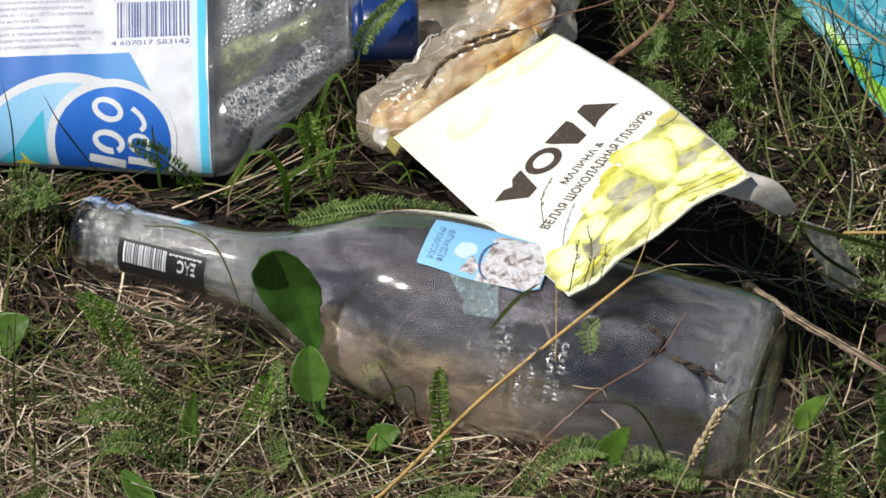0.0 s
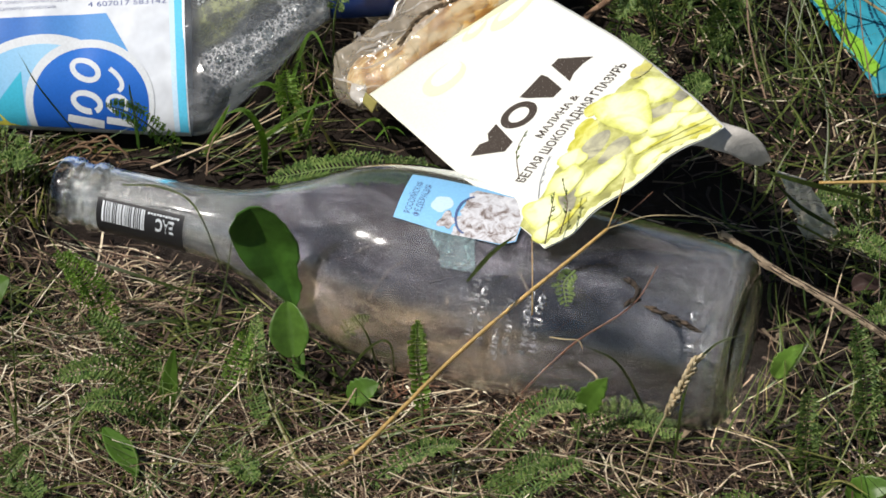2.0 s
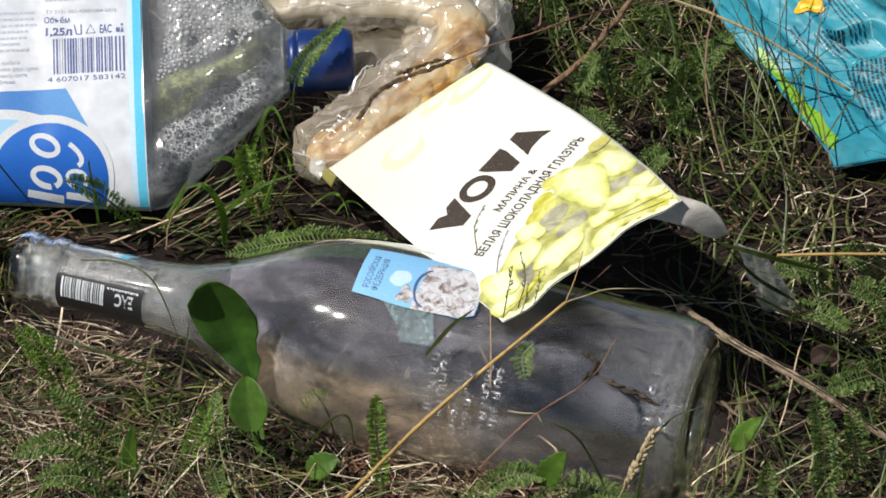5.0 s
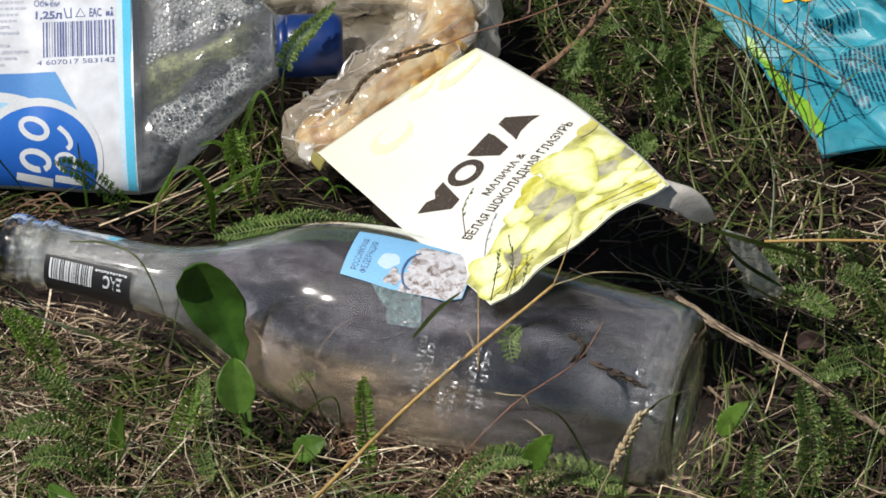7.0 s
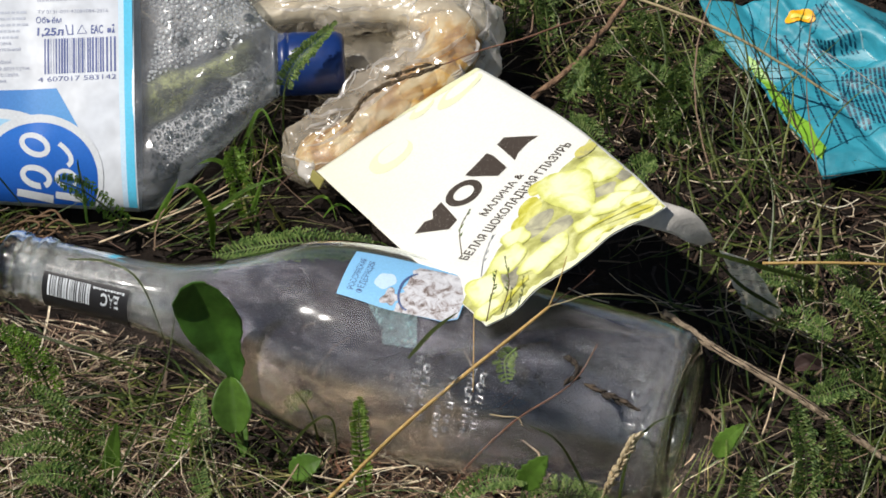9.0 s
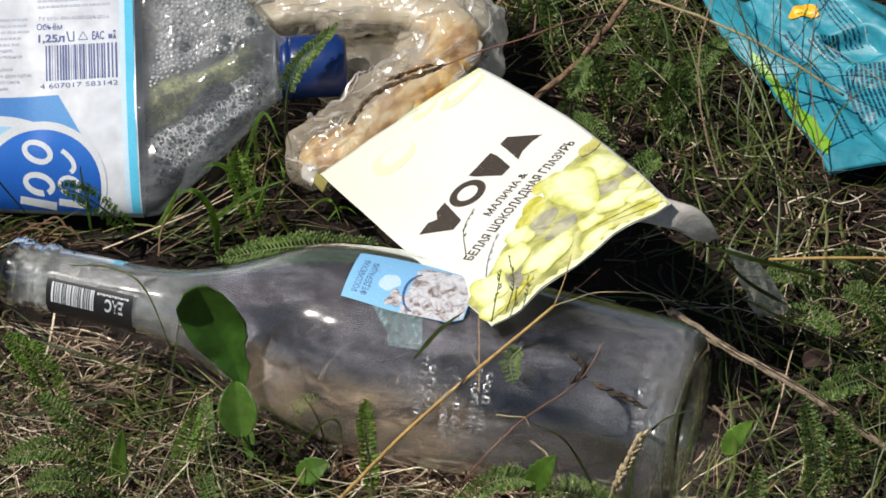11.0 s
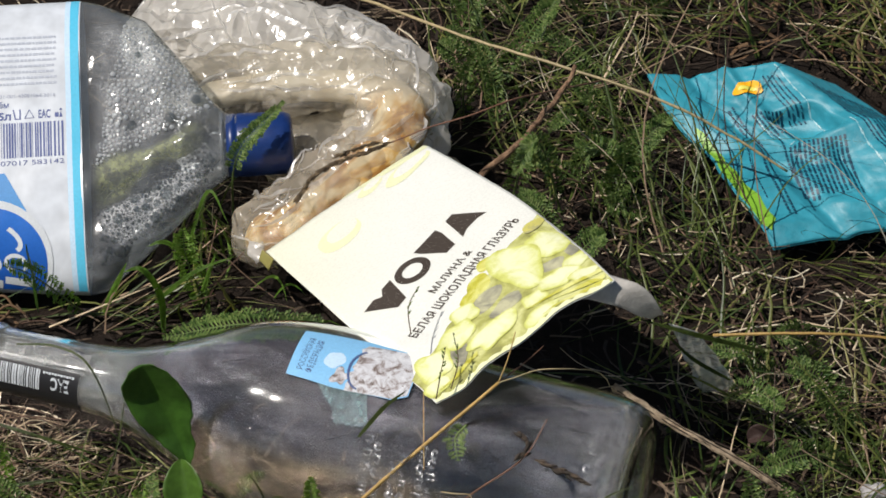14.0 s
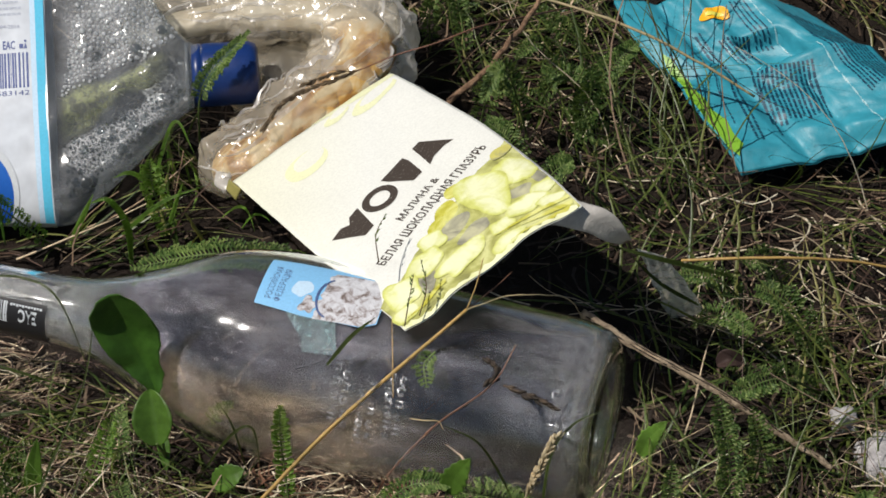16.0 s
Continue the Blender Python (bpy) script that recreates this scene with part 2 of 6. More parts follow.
def wet_filling(name):
    """Beige stuff pressed against clear film: patchy, rusty in places, with a glossy creased skin."""
    m, t, p, _ = nodes_of(name)
    c = ramp(t, noisy(t, 38.0, 5.0), [(0.3, (0.48, 0.42, 0.31)), (0.5, (0.57, 0.53, 0.43)), (0.7, (0.64, 0.62, 0.55))])
    way = t.nodes.new("ShaderNodeMapping")
    way.vector_type, way.inputs["Rotation"].default_value, way.inputs["Scale"].default_value = "TEXTURE", (0, 0, 0.8), (3.0, 1, 1)
    t.links.new(coords(t), way.inputs["Vector"])
    rust = ramp(t, noisy(t, 95.0, 6.0, 0.62, way.outputs["Vector"], 0.4), [(0.43, (1, 1, 1)), (0.49, (0.84, 0.62, 0.28)), (0.55, (0.50, 0.28, 0.08))])
    axes = t.nodes.new("ShaderNodeSeparateXYZ")
    t.links.new(coords(t), axes.inputs[0])
    lower = ramp(t, axes.outputs["Y"], [(0.000, (1, 1, 1)), (0.012, (0.04, 0.04, 0.04))])
    rust = blend(t, lower, (1.0, 1.0, 1.0), rust)
    c = blend(t, blend(t, 0.7, (0.0, 0.0, 0.0), lower), c, (0.71, 0.58, 0.33))
    speck = ramp(t, noisy(t, 420.0, 2.0), [(0.70, (1, 1, 1)), (0.76, (0.45, 0.35, 0.25))])
    c = blend(t, 1.0, blend(t, 1.0, c, rust, "MULTIPLY"), speck, "MULTIPLY")
    t.links.new(c, p.inputs["Base Color"])
    p.inputs["Roughness"].default_value = 0.5
    p.inputs["Coat Weight"].default_value, p.inputs["Coat Roughness"].default_value = 0.5, 0.34
    n = crinkle(t, 55.0, coords(t))
    relief(t, p, n, 0.15, 0.004)
    k = t.nodes.new("ShaderNodeBump")
    k.inputs["Strength"].default_value, k.inputs["Distance"].default_value = 0.15, 0.004
    t.links.new(n, k.inputs["Height"])
    t.links.new(k.outputs["Normal"], p.inputs["Coat Normal"])
    return m


def scuffed(name):
    """White paper rubbed through to brown glue in streaks."""
    m, t, p, _ = nodes_of(name)
    c = ramp(t, noisy(t, 210.0, 6.0, 0.7, distort=0.8), [(0.38, (0.15, 0.115, 0.10)), (0.45, (0.36, 0.33, 0.33)), (0.53, (0.54, 0.55, 0.58)), (0.70, (0.70, 0.71, 0.73))])
    t.links.new(c, p.inputs["Base Color"])
    p.inputs["Roughness"].default_value = 0.75
    relief(t, p, noisy(t, 400.0, 3.0), 0.4, 0.0004)
    return m


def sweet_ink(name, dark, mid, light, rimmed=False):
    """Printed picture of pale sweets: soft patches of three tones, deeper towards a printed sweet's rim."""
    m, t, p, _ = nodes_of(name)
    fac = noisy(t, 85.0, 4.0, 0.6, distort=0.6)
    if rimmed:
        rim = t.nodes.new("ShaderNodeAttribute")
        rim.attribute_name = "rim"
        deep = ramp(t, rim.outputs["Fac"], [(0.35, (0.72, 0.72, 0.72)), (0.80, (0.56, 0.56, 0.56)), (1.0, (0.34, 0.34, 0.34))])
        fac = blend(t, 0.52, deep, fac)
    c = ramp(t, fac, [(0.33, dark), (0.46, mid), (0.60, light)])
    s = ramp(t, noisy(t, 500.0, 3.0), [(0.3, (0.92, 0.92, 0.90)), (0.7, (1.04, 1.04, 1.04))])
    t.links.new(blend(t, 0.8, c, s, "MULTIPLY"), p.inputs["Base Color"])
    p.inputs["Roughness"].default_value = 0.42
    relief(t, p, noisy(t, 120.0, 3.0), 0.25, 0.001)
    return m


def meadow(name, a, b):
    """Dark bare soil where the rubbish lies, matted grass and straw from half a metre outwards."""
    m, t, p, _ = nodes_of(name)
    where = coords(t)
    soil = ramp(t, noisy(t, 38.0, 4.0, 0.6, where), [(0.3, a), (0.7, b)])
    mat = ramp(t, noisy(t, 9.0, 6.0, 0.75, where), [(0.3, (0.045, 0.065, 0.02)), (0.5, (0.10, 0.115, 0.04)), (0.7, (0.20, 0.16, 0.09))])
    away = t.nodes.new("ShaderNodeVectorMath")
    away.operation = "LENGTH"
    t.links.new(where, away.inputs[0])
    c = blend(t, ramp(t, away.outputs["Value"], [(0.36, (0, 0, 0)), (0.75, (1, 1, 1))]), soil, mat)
    speck = ramp(t, noisy(t, 270.0, 2.0, 0.6, where), [(0.3, (0.7, 0.7, 0.7)), (0.7, (1.2, 1.2, 1.2))])
    t.links.new(blend(t, 0.7, c, speck, "MULTIPLY"), p.inputs["Base Color"])
    p.inputs["Roughness"].default_value, p.inputs["Specular IOR Level"].default_value = 0.95, 0.2
    relief(t, p, noisy(t, 560.0, 4.0, 0.7, where, 0.6), 0.9, 0.0035)
    return m


STRAW = [(0.0, (0.040, 0.024, 0.019)), (0.38, (0.11, 0.066, 0.050)), (0.58, (0.31, 0.215, 0.16)), (0.82, (0.60, 0.49, 0.37)), (1.0, (0.82, 0.75, 0.65))]
GRASS = [(0.0, (0.038, 0.072, 0.018)), (0.5, (0.102, 0.142, 0.035)), (0.82, (0.18, 0.215, 0.062)), (1.0, (0.36, 0.32, 0.15))]
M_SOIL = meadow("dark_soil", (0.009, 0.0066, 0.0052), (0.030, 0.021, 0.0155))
M_STRAW = leafy("dry_straw", STRAW, 0.42, 0.12, 420.0, 0.5)
M_CRUMB = leafy("litter_crumbs", [(0.0, (0.012, 0.009, 0.007)), (0.6, (0.044, 0.028, 0.020)), (1.0, (0.15, 0.11, 0.08))], 0.8, 0.0, 600.0)
M_GRASS = leafy("grass_blade", GRASS, 0.38, 0.4)
M_YARROW = leafy("yarrow_green", [(0.0, (0.052, 0.112, 0.030)), (0.5, (0.125, 0.210, 0.060)), (1.0, (0.28, 0.365, 0.135))], 0.5, 0.4, 300.0)
M_STEM = leafy("green_stem", [(0.0, (0.10, 0.17, 0.05)), (1.0, (0.17, 0.23, 0.08))], 0.5, 0.2, 300.0)
M_BROAD = leafy("broad_leaf", [(0.0, (0.066, 0.155, 0.022)), (1.0, (0.125, 0.240, 0.038))], 0.42, 0.38, 150.0, 0.45, None)
M_DARKLEAF = leafy("dark_broad_leaf", [(0.0, (0.042, 0.125, 0.018)), (1.0, (0.065, 0.165, 0.024))], 0.42, 0.30, 150.0, 0.45, None)
M_GOLD = leafy("golden_stalk", [(0.0, (0.40, 0.26, 0.09)), (1.0, (0.50, 0.34, 0.14))], 0.45, 0.1, 500.0)
M_PALEHAY = leafy("pale_stalk", [(0.0, (0.40, 0.32, 0.19)), (1.0, (0.52, 0.43, 0.28))], 0.5, 0.1, 500.0)
M_RED = leafy("red_brown_stalk", [(0.0, (0.20, 0.10, 0.075)), (1.0, (0.28, 0.15, 0.10))], 0.5, 0.1, 500.0)
M_TWIG = plain("dry_twig", (0.11, 0.076, 0.048), (0.54, 0.43, 0.30), 300.0, 0.75, 0.9, 0.001, 5.0, 0.25)
M_BARK = plain("brown_bark_twig", (0.07, 0.04, 0.025), (0.40, 0.25, 0.15), 300.0, 0.7, 0.9, 0.001, 5.0, 0.25)
M_SEED = leafy("dark_seed_head", [(0.0, (0.055, 0.036, 0.024)), (1.0, (0.17, 0.12, 0.075))], 0.7, 0.1, 500.0)
M_DARKSEED = leafy("black_seed_head", [(0.0, (0.02, 0.015, 0.011)), (1.0, (0.06, 0.042, 0.03))], 0.7, 0.0, 500.0)
M_HAY = leafy("pale_seed_head", [(0.0, (0.44, 0.35, 0.23)), (1.0, (0.66, 0.57, 0.42))], 0.7, 0.2, 500.0)
M_PURPLE = leafy("purple_dead_leaf", [(0.0, (0.040, 0.024, 0.024)), (1.0, (0.070, 0.042, 0.040))], 0.7, 0.1, 200.0, 0.3, None)
M_RUSTY = leafy("rusty_litter", [(0.0, (0.06, 0.025, 0.016)), (1.0, (0.17, 0.08, 0.05))], 0.8, 0.0, 500.0)
M_ROOT = leafy("brown_root", [(0.0, (0.08, 0.045, 0.025)), (1.0, (0.20, 0.12, 0.07))], 0.8, 0.0, 500.0)
M_STONE = plain("pale_stone", (0.30, 0.29, 0.29), (0.55, 0.53, 0.53), 90.0, 0.7, 0.8, 0.002, 5.0, 0.3)
M_GLASS = clear_glass("bottle_glass", (0.93, 0.945, 0.95))
M_DUST = grime("dust_in_bottle", (0.60, 0.56, 0.64), 46.0, 0.44, 0.70, 0.025, 0.30, radians(-17.9), True)
M_FOOT = grime("haze_in_foot", (0.64, 0.62, 0.68), 50.0, 0.34, 0.76, 0.05, 0.26, radians(-17.9), True)
M_FOOTSTREAKS = grime("pale_streaks_on_foot", (0.66, 0.67, 0.68), 60.0, 0.40, 0.74, 0.02, 0.22, radians(72.0), True)
M_STAMPREFLECTION = grime("glue_strip", (0.42, 0.60, 0.62), 50.0, 0.30, 0.75, 0.22, 0.6)
M_VEIL = grime("veil_on_plastic", (0.80, 0.82, 0.83), 90.0, 0.34, 0.66, 0.16, 0.36, fading=True)
M_BEADS = film("water_bead", (0.80, 0.83, 0.84), (0.88, 0.90, 0.91), 0.14, 0.02, 300.0, (0.32, 0.60), (0.16, 1.0))
M_MIST = foam("mist_with_painted_glints", (0.84, 0.86, 0.87), 430.0, 0.40)
M_HAZE = grime("haze_in_neck", (0.68, 0.70, 0.69), 60.0, 0.40, 0.8, 0.10, 0.42, radians(-17.9), True)
M_MUD = grime("dried_mud", (0.43, 0.315, 0.20), 66.0, 0.42, 0.64, 0.06, 0.52, radians(-17.9), True)
M_PET = film("bottle_plastic", (0.88, 0.91, 0.92), (0.70, 0.73, 0.75), 0.15, 0.32, 48.0, (0.10, 0.36), (0.05, 0.9), (0.5, 2.0))
M_DROP = film("water_drop", (0.66, 0.69, 0.70), (0.84, 0.86, 0.87), 0.14, 0.02, 300.0, (0.03, 0.10), (0.06, 1.0))
M_ALGAE = grime("algae", (0.46, 0.47, 0.20), 50.0, 0.36, 0.54, 0.12, 0.85, fading=True)
M_BEAD = film("raised_glass", (0.90, 0.91, 0.93), (0.75, 0.76, 0.78), 0.24, 0.05, 300.0, (0.05, 0.14), (0.30, 1.0))
M_FILM = film("bag_film", (0.97, 0.96, 0.93), (0.88, 0.81, 0.66), 0.22, 0.7, 62.0, (0.16, 0.44), (0.065, 0.6), creased=True)
M_LOOSE = film("loose_bag_film", (0.97, 0.96, 0.95), (0.93, 0.90, 0.83), 0.22, 0.9, 34.0, (0.50, 0.90), (0.09, 0.6), creased=True)
M_PLEAT = film("film_pleat", (0.97, 0.96, 0.95), (0.93, 0.92, 0.89), 0.32, 0.3, 80.0, (0.18, 0.60), (0.13, 0.6))
M_THIN = film("thin_clear_film", (0.93, 0.94, 0.92), (0.80, 0.80, 0.74), 0.26, 0.6, 80.0, (0.28, 0.75), (0.05, 0.6))
M_TAN = wet_filling("stained_filling")
M_CREAM = faded_ink("cream_wrapper", "X", [(-0.085, (0.775, 0.77, 0.595)), (-0.020, (0.79, 0.80, 0.74))], 0.38, 0.04)
M_LINING = plain("grey_wrapper_lining", (0.42, 0.40, 0.365), (0.60, 0.575, 0.53), 60.0, 0.45, 0.4, 0.0008, 5.0, 0.5)
M_TEAL = plain("teal_wrapper", (0.020, 0.225, 0.30), (0.036, 0.285, 0.37), 26.0, 0.46, 0.3, 0.001, 5.0, 0.4)
M_LABEL = plain("white_label", (0.59, 0.635, 0.69), (0.655, 0.695, 0.735), 20.0, 0.35, 0.12, 0.0006, 5.0, 0.5)
M_CAP = plain("blue_cap", (0.005, 0.024, 0.120), (0.009, 0.034, 0.155), 60.0, 0.35, 0.1, 0.0003, 5.0, 0.5)
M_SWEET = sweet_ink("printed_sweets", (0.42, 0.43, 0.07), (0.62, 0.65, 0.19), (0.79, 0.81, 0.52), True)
M_DEEPYELLOW = sweet_ink("deep_yellow_print", (0.36, 0.33, 0.03), (0.52, 0.50, 0.06), (0.70, 0.70, 0.25))
M_SWEETMID = sweet_ink("printed_sweet_ground", (0.25, 0.25, 0.08), (0.41, 0.415, 0.12), (0.63, 0.64, 0.28))
M_SWEETDARK = sweet_ink("printed_sweet_shade", (0.24, 0.235, 0.17), (0.34, 0.33, 0.19), (0.58, 0.54, 0.14))
M_BLACK = ink("black_label", (0.018, 0.018, 0.02), 0.45)
M_GREYTAPE = grime("pale_label_back", (0.62, 0.63, 0.62), 40.0, 0.30, 0.9, 0.25)
M_WHITE = ink("white_ink", (0.58, 0.62, 0.65), 0.5)
M_WORN = scuffed("worn_white_paper")
M_STAMP = ink("sky_blue_stamp", (0.22, 0.50, 0.78), 0.55)
M_TORN = ink("torn_paper", (0.20, 0.17, 0.16), 0.7, 0.30)
M_STAMPDARK = ink("stamp_print", (0.07, 0.11, 0.25), 0.6, 0.36)
M_PALE = ink("pale_blue_ink", (0.52, 0.70, 0.85), 0.5)
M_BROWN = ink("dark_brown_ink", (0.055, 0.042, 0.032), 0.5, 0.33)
M_SMALLTEXT = ink("faint_grey_ink", (0.44, 0.48, 0.56), 0.5, 0.36)
M_NAVY = ink("navy_ink", (0.08, 0.11, 0.28), 0.5)
M_TEXTGREY = ink("grey_blue_ink", (0.34, 0.37, 0.47), 0.5, 0.30)
M_BLUE = faded_ink("strong_blue_ink", "Y", [(-0.058, (0.007, 0.055, 0.32)), (-0.032, (0.020, 0.15, 0.55))], 0.3)
M_MID = faded_ink("mid_blue_ink", "X", [(-0.065, (0.014, 0.13, 0.46)), (-0.012, (0.08, 0.30, 0.62))], 0.55)
M_SKY = faded_ink("light_blue_ink", "X", [(-0.10, (0.13, 0.40, 0.68)), (-0.03, (0.34, 0.57, 0.74))], 0.55)
M_CYAN = ink("cyan_ink", (0.10, 0.52, 0.75), 0.35)
M_AQUA = ink("aqua_ink", (0.05, 0.42, 0.58), 0.35)
M_YELLOW = ink("yellow_ink", (0.72, 0.66, 0.10), 0.4)
M_OLIVE = sweet_ink("olive_grey_print", (0.17, 0.165, 0.12), (0.31, 0.30, 0.22), (0.52, 0.505, 0.32))
M_TAB = ink("dull_yellow_ink", (0.26, 0.235, 0.07), 0.5)
M_FAINT = ink("faint_lemon_ink", (0.76, 0.775, 0.49), 0.4)
M_ORANGE = ink("orange_ink", (0.85, 0.42, 0.01), 0.4)
M_FERN = leafy("bright_yarrow", [(0.0, (0.12, 0.26, 0.035)), (1.0, (0.26, 0.40, 0.09))], 0.5, 0.45, 300.0)
M_RUB = ink("rubbed_teal", (0.30, 0.52, 0.56), 0.45, 0.40)
M_LIME = ink("lime_ink", (0.19, 0.40, 0.03), 0.4)
M_DEEP = ink("deep_teal_ink", (0.005, 0.045, 0.085), 0.45, 0.26)


# ---- builders ----
def thing(name, label, category, group="", at=(0, 0, 0)):
    ob = new(name)
    ob.location = at
    ob.empty_display_size = 0.01
    return tagged(ob, label, category, group)


def part(name, bm, material, parent, label="", smooth=True, kind=""):
    """Links bm (made in world metres) as one mesh under a thing or a part."""
    mesh = bpy.data.meshes.new(name)
    bm.to_mesh(mesh)
    bm.free()
    return part_of(name, mesh, material, parent, label, smooth, kind)


def part_of(name, mesh, material, parent, label="", smooth=True, kind=""):
    mesh.materials.append(material)
    if smooth:
        mesh.polygons.foreach_set("use_smooth", [True] * len(mesh.polygons))
    ob = new(name, mesh)
    if parent is not None:
        base, up = Vector((0, 0, 0)), parent
        while up is not None:
            base += up.location
            up = up.parent
        mesh.transform(Matrix.Translation(-base))
        ob.parent = parent
    return tagged(ob, label, kind=kind)


def from_arrays(name, verts, faces):
    mesh = bpy.data.meshes.new(name)
    mesh.from_pydata(verts, [], faces)
    mesh.update()
    return mesh


def catmull(points, n):
    """n points along a smooth curve through the given ones."""
    p = [Vector(q) for q in points]
    p = [p[0] * 2 - p[1], *p, p[-1] * 2 - p[-2]]
    out = []
    for i in range(n):
        x = i / (n - 1) * (len(p) - 3)
        k = min(int(x), len(p) - 4)
        f = x - k
        a, b, c, d = p[k:k + 4]
        out.append(0.5 * (2 * b + (c - a) * f + (2 * a - 5 * b + 4 * c - d) * f * f + (3 * b - a - 3 * c + d) * f ** 3))
    return out


def tube(bm, path, radii, sides=8, caps=True):
    """A round rod of changing thickness along path."""
    rings, ref = [], Vector((0.31, 0.2, 0.93))
    for i, p in enumerate(path):
        d = (path[min(i + 1, len(path) - 1)] - path[max(i - 1, 0)]).normalized()
        x = d.cross(ref).normalized()
        y = d.cross(x)
        r = radii[i] if isinstance(radii, (list, tuple)) else radii
        rings.append([bm.verts.new(p + (x * math.cos(a) + y * math.sin(a)) * r) for a in (2 * math.pi * k / sides for k in range(sides))])
    for a, b in zip(rings, rings[1:]):
        for k in range(sides):
            bm.faces.new((a[k], a[(k + 1) % sides], b[(k + 1) % sides], b[k]))
    if caps:
        bm.faces.new(rings[0][::-1])
        bm.faces.new(rings[-1])
    return bm


def grid_mesh(bm, f, nu, nv, wrap=False):
    rows = [[bm.verts.new(f(i / nu, j / nv)) for j in range(nv + (0 if wrap else 1))] for i in range(nu + 1)]
    n = len(rows[0])
    for a, b in zip(rows, rows[1:]):
        for j in range(n if wrap else n - 1):
            bm.faces.new((a[j], b[j], b[(j + 1) % n], a[(j + 1) % n]))
    return rows


def coat_mesh(f, nu, nv, ends):
    """A thin coat over f whose cover fades out towards its four edges; ends: the shares over which it fades."""
    bm = bmesh.new()
    layer = bm.verts.layers.float_color.new("cover")
    rows = grid_mesh(bm, f, nu, nv)

    def ease(x, w):
        x = min(1.0, max(0.0, x / w))
        return x * x * (3 - 2 * x)
    for i, row in enumerate(rows):
        for j, v in enumerate(row):
            u, w = i / nu, j / nv
            c = ease(u, ends[0]) * ease(1 - u, ends[1]) * ease(w, ends[2]) * ease(1 - w, ends[3])
            v[layer] = (c, c, c, 1.0)
    return bm


def sheet(f, nu, nv, thick):
    """A sheet over f(s, t), s and t from 0 to 1, with real thickness."""
    bm = bmesh.new()
    grid_mesh(bm, f, nu, nv)
    bmesh.ops.recalc_face_normals(bm, faces=bm.faces[:])
    if sum(q.normal.z for q in bm.faces) < 0:
        bmesh.ops.reverse_faces(bm, faces=bm.faces[:])
    bmesh.ops.solidify(bm, geom=bm.faces[:] + bm.edges[:] + bm.verts[:], thickness=thick)
    return bm


def normal_of(f, u, v, h=0.5):
    a, b = f(u + h, v) - f(u - h, v), f(u, v + h) - f(u, v - h)
    n = a.cross(b).normalized()
    return n


def laid(bm, f, lift, step=0.0, side=1.0):
    """Bends flat print (x, y in millimetres of a surface) on to the surface f, lift metres above it."""
    if step:
        for axis in (0, 1):
            lo, hi = (g(v.co[axis] for v in bm.verts) for g in (min, max))
            k = math.ceil(lo / step)
            while k * step < hi:
                co, no = [0, 0, 0], [0, 0, 0]
                co[axis], no[axis] = k * step, 1
                bmesh.ops.bisect_plane(bm, geom=bm.verts[:] + bm.edges[:] + bm.faces[:], plane_co=co, plane_no=no)
                k += 1
    for v in bm.verts:
        u, w = v.co.x, v.co.y
        v.co = f(u, w) + normal_of(f, u, w) * lift * 0.45 * side
    return bm


def shape(*loops):
    """Flat print from closed loops of (x, y)."""
    bm = bmesh.new()
    for loop in loops:
        bm.faces.new([bm.verts.new((x, y, 0)) for x, y in loop])
    return bm


def blob(cx, cy, rx, ry, turn=0.0, n=36, uneven=0.0, seed=0):
    rnd = random.Random(seed)
    k = [(rnd.uniform(-1, 1), rnd.uniform(0, 6.3)) for _ in range(4)]
    c, s = math.cos(radians(turn)), math.sin(radians(turn))
    out = []
    for i in range(n):
        a = 2 * math.pi * i / n
        r = 1 + uneven * sum(q * math.sin((j + 2) * a + ph) / (j + 1.5) for j, (q, ph) in enumerate(k))
        x, y = rx * r * math.cos(a), ry * r * math.sin(a)
        out.append((cx + c * x - s * y, cy + s * x + c * y))
    return out


def hoop(cx, cy, rx, ry, wide, turn=0.0, n=40, a0=0.0, a1=360.0):
    """A ring, or an arc of one."""
    c, s = math.cos(radians(turn)), math.sin(radians(turn))
    bm, rings = bmesh.new(), []
    for i in range(n + 1):
        a = radians(a0 + (a1 - a0) * i / n)
        pair = []
        for k in (0.0, wide):
            x, y = (rx - k) * math.cos(a), (ry - k) * math.sin(a)
            pair.append(bm.verts.new((cx + c * x - s * y, cy + s * x + c * y, 0)))
        rings.append(pair)
    for a, b in zip(rings, rings[1:]):
        bm.faces.new((a[0], b[0], b[1], a[1]))
    bmesh.ops.remove_doubles(bm, verts=bm.verts[:], dist=1e-5)
    return bm


def box2(x0, y0, x1, y1):
    return [(x0, y0), (x1, y0), (x1, y1), (x0, y1)]


def turned(loop, cx, cy, deg):
    c, s = math.cos(radians(deg)), math.sin(radians(deg))
    return [(cx + c * x - s * y, cy + s * x + c * y) for x, y in loop]


